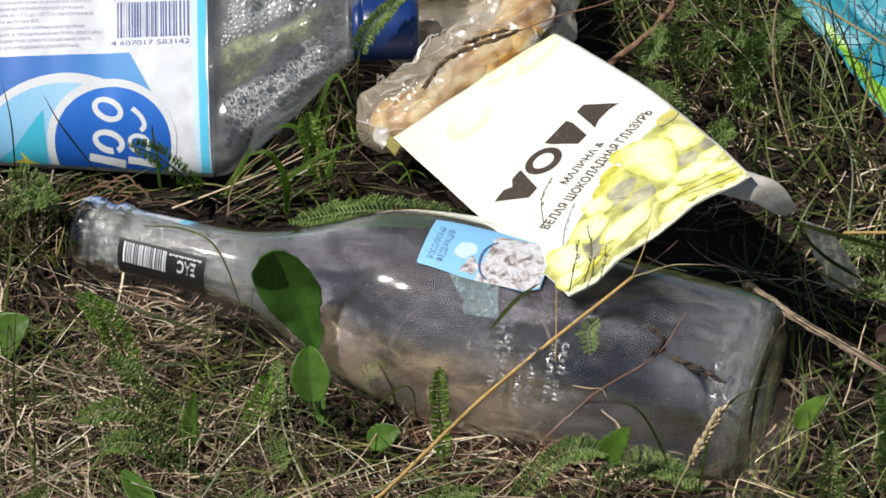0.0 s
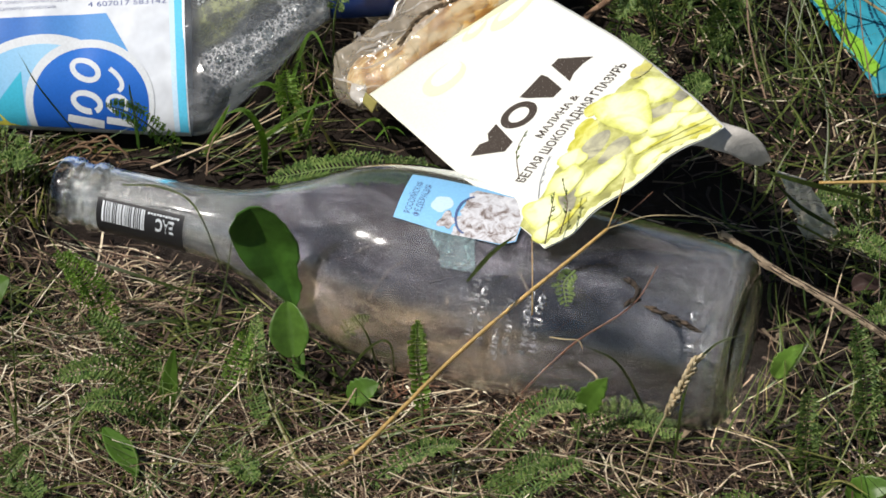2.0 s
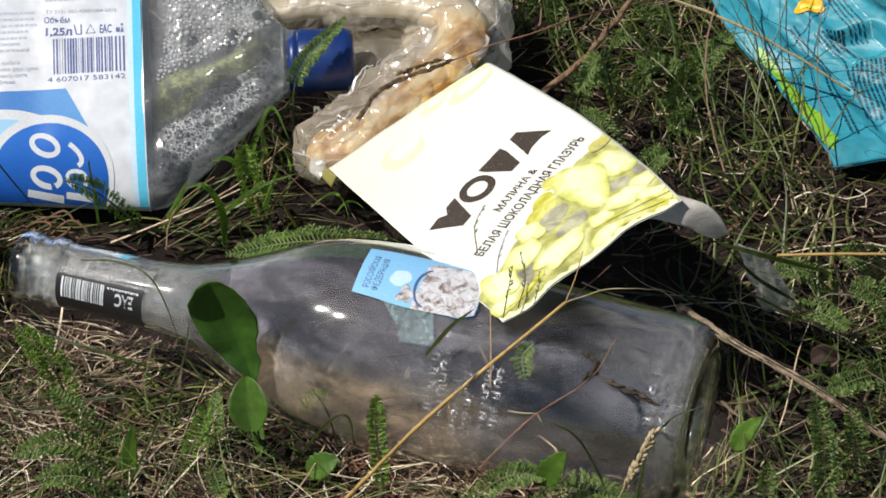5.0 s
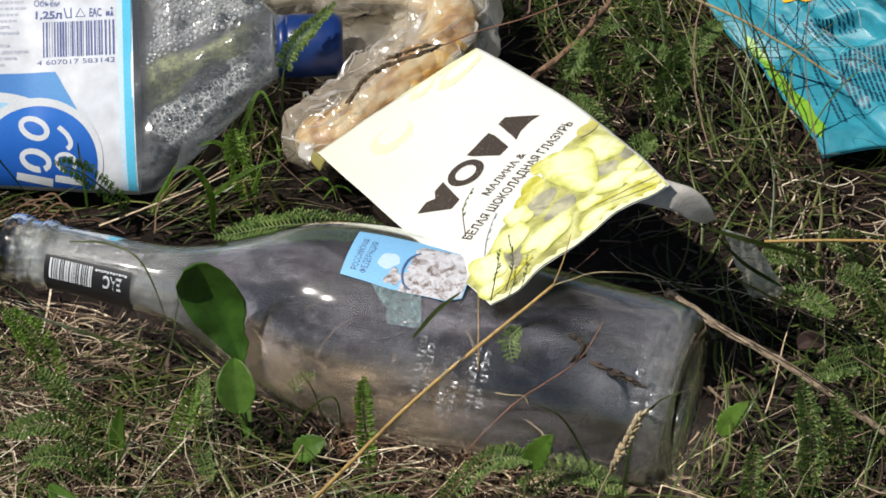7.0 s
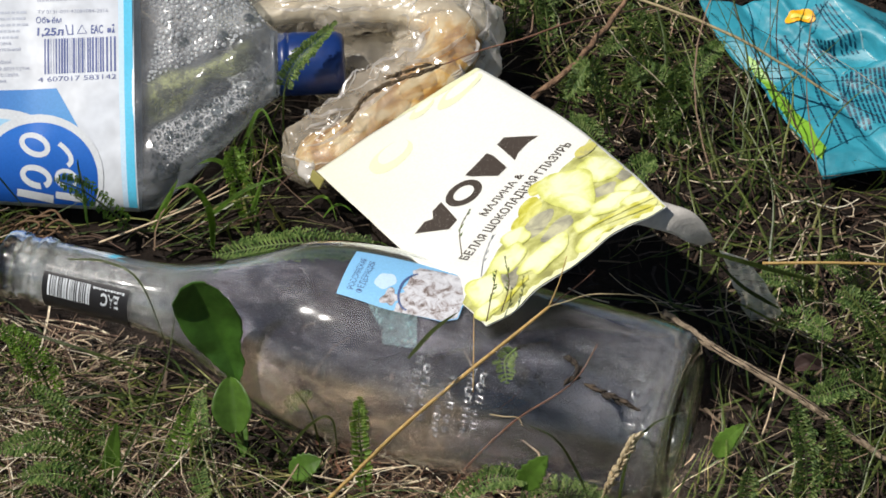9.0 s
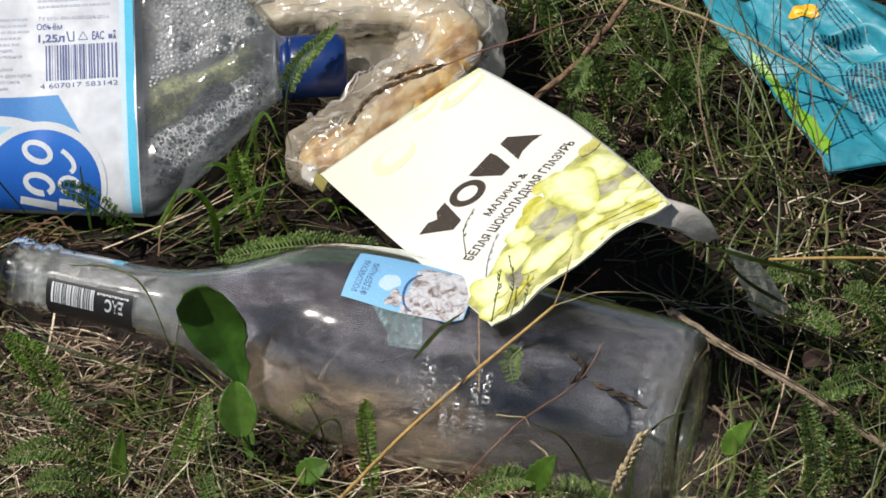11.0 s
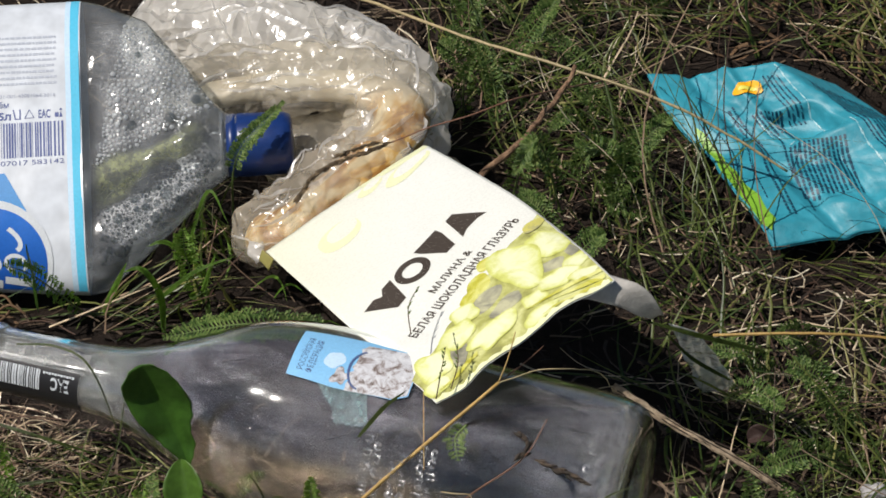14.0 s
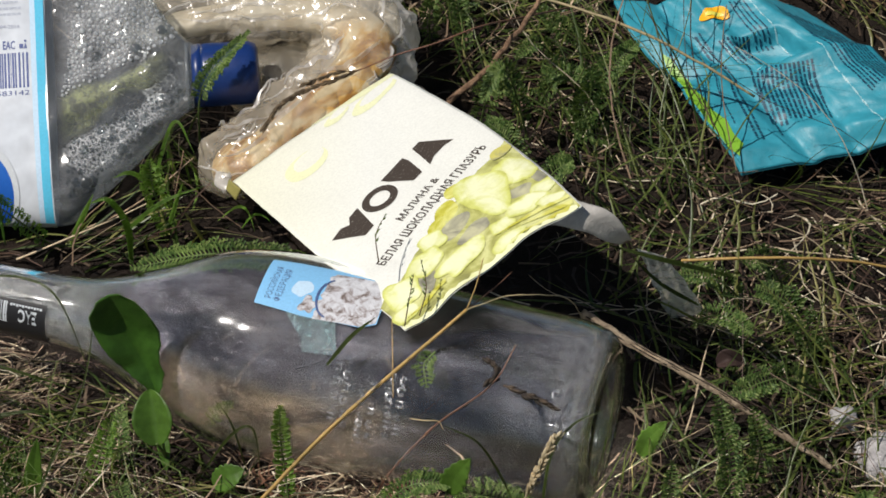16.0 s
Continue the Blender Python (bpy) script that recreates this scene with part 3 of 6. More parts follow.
def words(body, height, x, y, turn=0.0, width=None, flip=1.0, bold=0.0):
    """Flat lettering in Blender's own font; height of a capital, start of the baseline, all in surface millimetres."""
    curve = bpy.data.curves.new("words", "FONT")
    curve.body, curve.size, curve.offset, curve.resolution_u = body, 1.0, bold, 3
    ob = new("words", curve)
    ev = ob.evaluated_get(bpy.context.evaluated_depsgraph_get())
    bm = bmesh.new()
    bm.from_mesh(ev.to_mesh())
    ev.to_mesh_clear()
    bpy.data.objects.remove(ob)
    bpy.data.curves.remove(curve)
    wide = max(v.co.x for v in bm.verts)
    k = height / 0.7
    kx = width / wide if width else k
    c, s = math.cos(radians(turn)), math.sin(radians(turn))
    for v in bm.verts:
        px, py = v.co.x * kx, v.co.y * k * flip
        v.co = (x + c * px - s * py, y + s * px + c * py, 0)
    return bm


def inside(poly, x, y):
    hit, n = False, len(poly)
    for i in range(n):
        (x1, y1), (x2, y2) = poly[i], poly[i - 1]
        if (y1 > y) != (y2 > y) and x < (x2 - x1) * (y - y1) / (y2 - y1) + x1:
            hit = not hit
    return hit


# ---- the ground: one sheet to the horizon, uneven close by ----
def ground_z(x, y):
    near = math.exp(-(x * x + y * y) / 1.5)
    return (0.005 * noise.noise(Vector((x * 14, y * 14, 3.1))) + 0.0025 * noise.noise(Vector((x * 45, y * 45, 8.2)))) * near - 0.004


def build_ground():
    bm = bmesh.new()
    ticks = [-900.0, -120.0, -20.0, -4.0, -1.6] + [-0.8 + 1.6 * k / 150 for k in range(151)] + [1.6, 4.0, 20.0, 120.0, 900.0]
    rows = [[bm.verts.new((x, y, ground_z(x, y))) for y in ticks] for x in ticks]
    for a, b in zip(rows, rows[1:]):
        for j in range(len(ticks) - 1):
            bm.faces.new((a[j], b[j], b[j + 1], a[j + 1]))
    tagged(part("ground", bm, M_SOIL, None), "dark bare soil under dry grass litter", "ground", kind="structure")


build_ground()

# ---- the glass bottle ----
B_MOUTH, B_AXIS = Vector((-0.1843, -0.0584, 0.044)), Vector((0.9518, -0.3067, 0.0)).normalized()
B_SIDE = Vector((0, 0, 1)).cross(B_AXIS)
B_LONG = 0.306
PROFILE = [(0.0, 12.8), (0.0015, 14.6), (0.004, 15.2), (0.0085, 15.2), (0.0105, 13.7), (0.0155, 13.7), (0.0170, 15.3), (0.0205, 15.3), (0.0225, 14.0),
           (0.060, 14.5), (0.075, 15.6), (0.092, 20.0), (0.112, 29.0), (0.127, 36.5), (0.138, 40.6), (0.149, 42.9), (0.165, 44.2), (0.20, 43.4),
           (0.28, 40.6), (0.293, 39.4), (0.3005, 37.0), (0.3045, 33.5), (0.306, 29.0)]


def b_radius(s):
    for (s0, r0), (s1, r1) in zip(PROFILE, PROFILE[1:]):
        if s <= s1:
            f = max(0.0, (s - s0) / (s1 - s0))
            return (r0 + (r1 - r0) * f) / 1000
    return PROFILE[-1][1] / 1000


def b_smooth(s):
    w = min(0.009, max(0.0008, 0.4 * (s - 0.045), 0.0008)) if s < 0.27 else min(0.009, max(0.0008, 0.4 * (0.292 - s)))
    return sum(b_radius(min(max(s + k * w / 6, 0.0), B_LONG)) for k in range(-6, 7)) / 13


def b_point(s, r, a):
    """A point of the bottle: s along the axis, r from it, a degrees up from the side that faces south."""
    return B_MOUTH + B_AXIS * s + (-B_SIDE * math.cos(radians(a)) + Vector((0, 0, 1)) * math.sin(radians(a))) * r


def b_surface(x, y):
    """x: millimetres along the bottle, y: degrees round it."""
    return b_point(x / 1000, b_smooth(x / 1000), y)


def lathe(rows, sides=96):
    bm = bmesh.new()
    rings = [[bm.verts.new(b_point(s, r, 360 * k / sides)) for k in range(sides)] for s, r in rows]
    for a, b in zip(rings, rings[1:]):
        for k in range(sides):
            bm.faces.new((a[k], a[(k + 1) % sides], b[(k + 1) % sides], b[k]))
    return bm, rings


def build_glass_bottle():
    bottle = thing("glass_bottle", "empty clear glass wine bottle lying dirty in dry grass", "bottle", at=(0.0, -0.11, 0.0))
    steps = [0.0004 * k for k in range(1, 70)] + [0.028 + (B_LONG - 0.028) * k / 140 for k in range(141)]
    outer = [(s, b_smooth(s)) for s in steps] + [(B_LONG - 0.002, 0.024), (B_LONG - 0.012, 0.016), (B_LONG - 0.019, 0.006), (B_LONG - 0.020, 0.0005)]
    inner = [(B_LONG - 0.0225, 0.0005), (B_LONG - 0.0215, 0.007), (B_LONG - 0.0145, 0.017), (B_LONG - 0.0045, 0.0255), (B_LONG - 0.0035, 0.0300), (B_LONG - 0.006, 0.0340)]
    inner += [(s, max(b_smooth(s) - 0.0018, 0.0092)) for s in reversed(steps) if 0.0 <= s < B_LONG - 0.008]
    bm, rings = lathe(outer + inner)
    for k in range(96):
        bm.faces.new((rings[-1][k], rings[-1][(k + 1) % 96], rings[0][(k + 1) % 96], rings[0][k]))
    bmesh.ops.recalc_face_normals(bm, faces=bm.faces[:])
    glass = part("glass_body", bm, M_GLASS, bottle)
    glass.visible_shadow = False

    # dust on the inside of the belly and dried mud in the hollow of it
    for name, mat, a0, a1, s0, s1, d in (("dust_film", M_DUST, -30, 150, 0.085, 0.290, 0.0021), ("mud_stain", M_MUD, -125, 24, 0.095, 0.230, 0.0026), ("neck_haze", M_HAZE, -170, 170, 0.004, 0.105, 0.0022), ("foot_haze", M_FOOT, 18, 168, 0.250, 0.3035, 0.0024)):
        def coat(i, j):
            s = s0 + (s1 - s0) * i
            if name == "neck_haze":
                s += 0.020 * noise.noise(Vector((j * 7, 3.0, 4.0))) * i
            if name in ("mud_stain", "dust_film"):
                s += 0.030 * noise.noise(Vector((j * 8, d * 900, 4.0))) * i ** 3
            if name == "foot_haze":
                s += 0.012 * noise.noise(Vector((j * 9, 1.0, 4.0))) * (1 - i)
            top = a1 + 26 * noise.noise(Vector((s * 45, d * 900, 2.0))) + 10 * noise.noise(Vector((s * 170, d * 900, 5.0))) - (500 * max(0.0, s - 0.18) if name == "mud_stain" else 0.0)
            return b_point(s, max(b_smooth(s) - d, 0.0088), a0 + (top - a0) * j)
        bm = coat_mesh(coat, 110, 60, {"dust_film": (0.12, 0.35, 0.15, 0.2), "mud_stain": (0.15, 0.35, 0.15, 0.05), "neck_haze": (0.05, 0.35, 0.1, 0.1), "foot_haze": (0.6, 0.06, 0.15, 0.15)}[name])
        part(name, bm, mat, bottle, {"dust_film": "grey dust film inside the glass", "mud_stain": "brown dried mud inside the glass", "neck_haze": "pale haze inside the neck", "foot_haze": "pale haze inside the foot"}[name])

    bm = coat_mesh(lambda i, j: b_point(0.282 + 0.0232 * i, b_smooth(0.282 + 0.0232 * i) + 0.0002, -30 + 162 * j), 40, 90, (0.5, 0.05, 0.2, 0.2))
    part("foot_smear", bm, M_FOOTSTREAKS, bottle, "pale streaks on the outside of the foot")
    # raised letters worn past reading, as small ridges, in three columns and near the foot
    rnd = random.Random(4)
    for x, lo, hi in ((200.2, 18, 50), (204.6, 14, 54), (211.4, 6, 40), (215.8, 10, 44), (223.2, 12, 52), (227.4, 16, 48), (289.6, 36, 72)):
        a = lo
        while a < hi:
            k, c, g = rnd.choice((0, 1, 1, 2, 2)), rnd.uniform(0.9, 1.4), rnd.uniform(1.1, 1.7)
            m = x + rnd.uniform(-0.5, 0.5)
            if k == 0:
                path = [b_surface(m - g, a - 1.4 * c), b_surface(m + g, a - 1.2 * c), b_surface(m - g, a + 1.2 * c), b_surface(m + g, a + 1.4 * c)]
            elif k == 1:
                path = [b_surface(m - g, a - 1.5 * c), b_surface(m + g, a - 1.5 * c), b_surface(m + g, a + 1.5 * c), b_surface(m - g, a + 1.5 * c)]
            else:
                path = [b_surface(m + g * math.cos(q), a + 1.8 * c * math.sin(q)) for q in (0.3, 1.1, 2.0, 2.9, 3.8, 4.7, 5.6)]
            part("raised_mark", tube(bmesh.new(), [Vector(p) for p in path], 0.00068, 8), M_BEAD, bottle, "raised glass mark worn past reading").visible_shadow = False
            a += rnd.uniform(4.4, 8.5) * (1.0 if x < 250 else 1.3)

    # knurled ring round the foot
    bm = bmesh.new()
    for k in range(120):
        a = k * 3.0
        tube(bm, [b_point(0.2985, b_smooth(0.2985) + 0.0001, a), b_point(0.3022, b_smooth(0.3022) + 0.0001, a)], 0.00025, 5)
    part("foot_knurl", bm, M_GLASS, bottle, "fine knurled ring of glass").visible_shadow = False

    # black label on the neck, with a clear back strip above it
    def neck(x, y):
        return b_surface(x, y)
    part("clear_strip", laid(shape(box2(27, 46, 66, 84)), neck, 0.00012, 3.0), M_GREYTAPE, bottle, "pale strip of label backing")
    label = part("neck_label", laid(shape(box2(23.5, -46, 63.5, 47)), neck, 0.0003, 2.0), M_BLACK, bottle, "black paper neck label")
    x = 26.0
    rnd = random.Random(9)
    while x < 45.5:
        w = rnd.choice((0.28, 0.4, 0.6, 0.9))
        part("bar", laid(shape(box2(x, 4, min(x + w, 45.8), 42)), neck, 0.00045, 2.0), M_WHITE, label)
        x += w + rnd.choice((0.25, 0.4, 0.6))
    bm = words("EAC", 22, 59.6, 31, 180, 8.6, bold=0.03)
    part("mark", laid(bm, neck, 0.00045), M_WHITE, label, "white conformity mark, upside down")
    small = shape(*[box2(47.0 + k * 1.35, 36 + (k % 2), 48.0 + k * 1.35, 40) for k in range(11)])
    part("small_print", laid(small, neck, 0.00045), M_WHITE, label, "small print as bars")

    # sky blue excise stamp, torn and worn to white at its end
    stamp = part("stamp", laid(shape([(159.0, 71), (158.6, 106), (186, 108), (205, 106), (211, 98), (211, 73), (205, 69), (180, 68.5)]), b_surface, 0.0004, 3.0), M_STAMP, bottle, "torn sky blue excise stamp")
    for body, x, y, w in (("РОССИЙСКАЯ", 165.2, 75.0, 24), ("ФЕДЕРАЦИЯ", 169.2, 74.0, 24)):
        bm = words(body, 1.0, 0, 0, 0)
        wide = max(v.co.x for v in bm.verts)
        for v in bm.verts:
            px, py = v.co.x / wide * w, v.co.y * 2.7
            v.co = (x - py, y + px, 0)
        part("stamp_words", laid(bm, b_surface, 0.0006), M_STAMPDARK, stamp, "dark blue words on the stamp")
    # the stamp's back mirrored in the glass, painted on as a pale teal strip
    part("glue_strip", laid(shape([(172.5, 70), (194, 71), (198.5, 51), (184, 49.5), (182.5, 56)]), b_surface, 0.0003, 3.0), M_STAMPREFLECTION, bottle, "reflection of the stamp in the glass, painted as a pale teal strip")
    part("emblem", laid(shape(blob(176.5, 86, 4.2, 6.0, 0, 30, 0.25, 3)), b_surface, 0.00055, 2.0), M_PALE, stamp, "pale printed emblem")
    edge = [(184.5 + 2.6 * noise.noise(Vector((k * 0.9, 3.0, 1.0))) + 0.10 * k, 68.3 + k * 2.2) for k in range(17)]
    part("worn_paper", laid(shape([(210.6, 73.4), (204.8, 69.4), *edge, (204.6, 105.4), (210.6, 97.5)]), b_surface, 0.0006, 2.5), M_WORN, stamp, "rubbed white paper")
    part("worn_paper", laid(shape(blob(181.0, 76, 3.5, 5, 0, 40, 0.6, 9)), b_surface, 0.0007, 2.5), M_WORN, stamp, "rubbed white paper")
    scratch = random.Random(71)
    for k in range(5):
        x, y = scratch.uniform(187.5, 207.5), scratch.uniform(72, 97)
        part("torn_patch", laid(shape([(min(px, 210.4), py) for px, py in blob(x, y, scratch.uniform(0.2, 0.7), scratch.uniform(0.5, 1.6), scratch.uniform(-30, 30), 24, 0.9, 20 + k)]), b_surface, 0.0009), M_TORN, stamp, "grey brown torn patch")
    part("stamp_ring", laid(hoop(190.0, 84, 7.0, 14, 1.0, 0, 30, 110, 265), b_surface, 0.0011), M_STAMPDARK, stamp, "dark curved line")
    return bottle


# ---- the crushed plastic bottle with its label ----
P_AT = Vector((-0.1387, 0.0684, 0.060))
P_A, P_W, P_N = Vector((0.9987, 0.0418, 0.0293)), Vector((-0.051, 0.8181, 0.5728)), Vector((0.0, -0.5736, 0.8192))
P_KEYS = [(-190, 9, 30, 14), (-182, 9, 54, 17), (-165, 9, 64.0, 18), (2, 1.2, 71.6, 18), (8, 1, 70.3, 18), (30, 5.5, 56, 17), (48, 2.5, 36, 16), (58, 0, 22, 15), (66, -1.5, 14.8, 13.5), (72, -2, 13.4, 13.4)]


def p_section(x):
    for k0, k1 in zip(P_KEYS, P_KEYS[1:]):
        if x <= k1[0]:
            f = max(0.0, (x - k0[0]) / (k1[0] - k0[0]))
            return [a + (b - a) * f for a, b in zip(k0[1:], k1[1:])]
    return P_KEYS[-1][1:]


def p_dent(x, y):
    """Creases of the crushed wall, in millimetres."""
    soft = 1.0 if x < 0 else 2.2
    d = soft * (1.1 * noise.noise(Vector((x * 0.021, y * 0.03, 1.7))) + 0.5 * noise.noise(Vector((x * 0.07, y * 0.06, 5.0))))
    if x > 1:
        fold = y - (-23 + (x - 4) * 0.47)
        d += 5.0 * math.exp(-abs(fold) / 6.0) - 2.2 * math.exp(-((fold - 17) / 12.0) ** 2) - 1.8 * math.exp(-((fold + 15) / 9.0) ** 2)
        d -= 3.2 * abs(noise.noise(Vector((x * 0.055, y * 0.055, 9.0)))) + 2.0 * abs(noise.noise(Vector((x * 0.13, y * 0.13, 4.0))))
    return d * min(1.0, max(0.0, (66 - x) / 20))


def p_front(x, y):
    c, half, deep = p_section(x)
    q = min(1.0, abs(y - c) / half)
    h = deep * (1 - q ** 3.2) ** 0.5 - 18 + p_dent(x, y) * (1 - q ** 4)
    return P_AT + (P_A * x + P_W * y + P_N * h) / 1000


def p_wall(x, a, grow=0.0):
    """A point of the wall, a degrees round the section; 0 to 180 is the front."""
    c, half, deep = p_section(x)
    co, si = math.cos(radians(a)), math.sin(radians(a))
    y = c + (half + grow) * co
    if si >= 0:
        return p_front(x, min(max(y, c - half), c + half)) + (P_N * si + P_W * co) * grow / 1000
    q = min(1.0, abs(co))
    return P_AT + (P_A * x + P_W * y + P_N * (-(deep + grow) * (1 - q ** 3.2) ** 0.5 - 18)) / 1000


def build_plastic_bottle():
    ob = thing("plastic_bottle", "crushed clear plastic bottle with a blue and white label, wet inside", "bottle", at=(-0.15, 0.07, 0.0))
    bm = bmesh.new()
    grid_mesh(bm, lambda i, j: p_wall(-190 + 262 * i, 360 * j), 150, 96, True)
    bmesh.ops.recalc_face_normals(bm, faces=bm.faces[:])
    part("bottle_wall", bm, M_PET, ob, "clear crushed plastic")

    # neck ring and cap
    def ringed(x0, keys):
        bm = bmesh.new()
        rings = []
        mid = P_AT + (P_W * -2.0 + P_N * -18) / 1000
        for x, r in keys:
            rings.append([bm.verts.new(mid + (P_A * x + (P_W * math.cos(a) + P_N * math.sin(a)) * (r + (0.25 if k % 2 and 71.5 < x < 95 else 0))) / 1000) for k, a in ((k, 2 * math.pi * k / 120) for k in range(120))])
        for a, b in zip(rings, rings[1:]):
            for k in range(120):
                bm.faces.new((a[k], a[(k + 1) % 120], b[(k + 1) % 120], b[k]))
        bm.faces.new(rings[-1])
        bm.faces.new(rings[0][::-1])
        bmesh.ops.recalc_face_normals(bm, faces=bm.faces[:])
        return bm
    part("neck_ring", ringed(0, [(63.5, 13.2), (63.5, 16.0), (65.0, 16.2), (65.0, 13.2)]), M_PET, ob, "clear plastic neck ring")
    part("cap", ringed(0, [(66.5, 14.6), (70.5, 15.0), (71.0, 14.3), (72.0, 14.7), (93.0, 14.4), (96.3, 13.4), (97.0, 11.0)]), M_CAP, ob, "ribbed blue screw cap")

    # the label goes all the way round
    bm = bmesh.new()
    grid_mesh(bm, lambda i, j: p_wall(-125 + 125 * i, 360 * j, 0.35), 90, 120, True)
    bmesh.ops.recalc_face_normals(bm, faces=bm.faces[:])
    label = part("label", bm, M_LABEL, ob, "white label with blue print")

    def print_on(name, bm, mat, lift, text="", step=2.0):
        for v in bm.verts:
            c, half, deep = p_section(v.co.x)
            v.co.y = max(v.co.y, c - half + 0.8)
        return part(name, laid(bm, p_front, (0.00046 + (lift - 0.0006) * 0.36) / 0.45, step), mat, label, text)

    def clip(loop, top=-14.5, low=-69.9):
        """Keeps a shape on the lower field of the label."""
        out = []
        for (x0, y0), (x1, y1) in zip(loop, loop[1:] + loop[:1]):
            out.append((x0, max(y0, low)))
        return out

    print_on("border", shape(box2(-4.6, -70.3, -0.6, 72)), M_CYAN, 0.0006, "cyan edge stripe")
    print_on("border_line", shape(box2(-7.0, -70.2, -4.6, 72)), M_PALE, 0.0006, "pale blue edge stripe")
    print_on("field", shape([(-124, -15), (-36, -15), (-24, -38), (-19, -70), (-124, -70)]), M_MID, 0.0006, "mid blue field")
    print_on("disc_white", shape(clip(blob(-66, -70, 48, 46.5, 0, 72))), M_WHITE, 0.0008, "white disc")
    print_on("disc_light", shape(clip(blob(-67, -71, 44.5, 43, 0, 72))), M_SKY, 0.00095, "light blue disc")
    print_on("peak", shape([(-98, -69.8), (-90, -56), (-76, -40), (-75, -69.8)]), M_AQUA, 0.0011, "aqua peak")
    print_on("spark", shape([(-92, -66), (-86, -60), (-88, -57), (-83, -61), (-78, -64), (-85, -63)]), M_YELLOW, 0.00125, "small yellow star")
    print_on("badge_rim", shape(clip(blob(-45.0, -55.0, 29.8, 28.0, -14, 72), low=-69.7)), M_WHITE, 0.0011, "white badge rim")
    print_on("badge", shape(clip(blob(-44.6, -56.0, 26.8, 25.2, -14, 72), low=-69.6)), M_BLUE, 0.00125, "strong blue badge")
    # the maker's mark as plain white strokes
    for bm in (hoop(-46.5, -41.0, 7.6, 5.2, 2.5, -28), hoop(-46.5, -55.0, 7.6, 4.8, 2.5, -20, 40, -40, 300), hoop(-39.5, -44, 12, 6.0, 2.2, -32, 24, -20, 80),
               shape(turned(box2(-8.4, -1.4, 8.4, 1.4), -47.5, -62.5, -12)), shape(turned(box2(-8.4, -1.4, 8.4, 1.4), -47, -68.3, -8)),
               hoop(-32.5, -56.5, 5.5, 4.2, 1.8, -20, 40, -30, 270), shape(turned(box2(-6.6, -1.3, 6.6, 1.3), -31.5, -63.8, -10)), shape(turned(box2(-6.6, -1.3, 6.6, 1.3), -31.5, -69.3, -6))):
        print_on("mark_stroke", bm, M_WHITE, 0.0014, "white stroke of the maker's mark")

    # barcode, volume and signs
    rnd = random.Random(12)
    x = -41.5
    while x < -8.6:
        w = rnd.choice((0.25, 0.25, 0.45, 0.7, 0.9))
        print_on("bar", shape(box2(x, -8.0, x + w, 9.0)), M_NAVY, 0.0007)
        x += w + rnd.choice((0.35, 0.45, 0.7, 1.0))
    print_on("barcode_number", words("4 607017 583142", 2.3, -44.5, -11.6, 0, 36.2), M_NAVY, 0.0007, "number under the barcode", 0)
    print_on("volume_word", words("Объём", 2.9, -45.6, 17.0, -2, 12.0, bold=0.01), M_NAVY, 0.0007, "", 0)
    print_on("volume", words("1,25л", 3.6, -45.8, 11.0, -2, 13.2, bold=0.03), M_NAVY, 0.0007, "", 0)
    print_on("conformity_mark", words("EAC", 4.0, -20.0, 11.0, -1, 5.8, bold=0.02), M_NAVY, 0.0007, "", 0)
    print_on("cup_sign", shape([(-31.8, 15.6), (-31.2, 15.6), (-30.2, 11.0), (-30.8, 11.0)], box2(-30.8, 10.6, -27.9, 11.1), [(-28.6, 15.6), (-28.0, 15.6), (-28.0, 11.1), (-28.6, 11.1)]), M_NAVY, 0.0007, "", 0)
    tri = [(-26.4, 11.0), (-21.6, 11.0), (-24.0, 15.4)]
    print_on("recycling_sign", shape(*[[p, q, (q[0] * 0.8 + c[0] * 0.2, q[1] * 0.8 + c[1] * 0.2), (p[0] * 0.8 + c[0] * 0.2, p[1] * 0.8 + c[1] * 0.2)] for p, q, c in ((tri[i], tri[i - 1], (-24.0, 12.5)) for i in range(3))]), M_NAVY, 0.0007, "", 0)
    print_on("bin_sign", shape(box2(-12.2, 11.0, -10.4, 13.2), blob(-9.4, 14.6, 0.6, 0.6, 0, 12), [(-10.2, 10.9), (-9.4, 13.8), (-8.6, 10.9)]), M_NAVY, 0.0007, "", 0)
    lines = bmesh.new()
    print_on("standard_number", words("ТУ 0131-001-43081084-2016", 1.7, -44.8, 21.6, -1, 33.0), M_TEXTGREY, 0.0007, "", 0)
    for y in [27.5 + 2.9 * k for k in range(9)]:
        x = -44.8
        while x < -12:
            w = rnd.uniform(0.9, 2.6)
            lines.faces.new([lines.verts.new((px, py, 0)) for px, py in box2(x, y, min(x + w, -11), y + 1.1)])
            x += w + rnd.uniform(0.25, 0.6)
    for k, (end, body) in enumerate(((-58.9, "назначено для ежедневного употребления."), (-53.4, "воздействия прямого солнечного света."), (-48.0, "хранить в холодильнике не более двух суток."),
                                     (-57.0, "ую и вскупоренную оригинальной пробкой"), (-77.0, "ости воздуха не более 85%."), (-52.6, "хранить от +2°С до +20°С и относительной"), (-56.5, "укладки на потребительской упаковке,"))):
        print_on("storage_line", words(body, 1.75, end - 1.2 * len(body), -11.5 + 3.05 * k, 0, 1.2 * len(body)), M_TEXTGREY, 0.0007, "small grey storage words", 0)
    for k in range(7, 12):
        y = -11.5 + 3.05 * k
        x = -120.0
        while x < -50.0 - rnd.uniform(0, 5):
            w = rnd.uniform(1.0, 3.2)
            lines.faces.new([lines.verts.new((px, py, 0)) for px, py in box2(x, y, x + w, y + 1.15)])
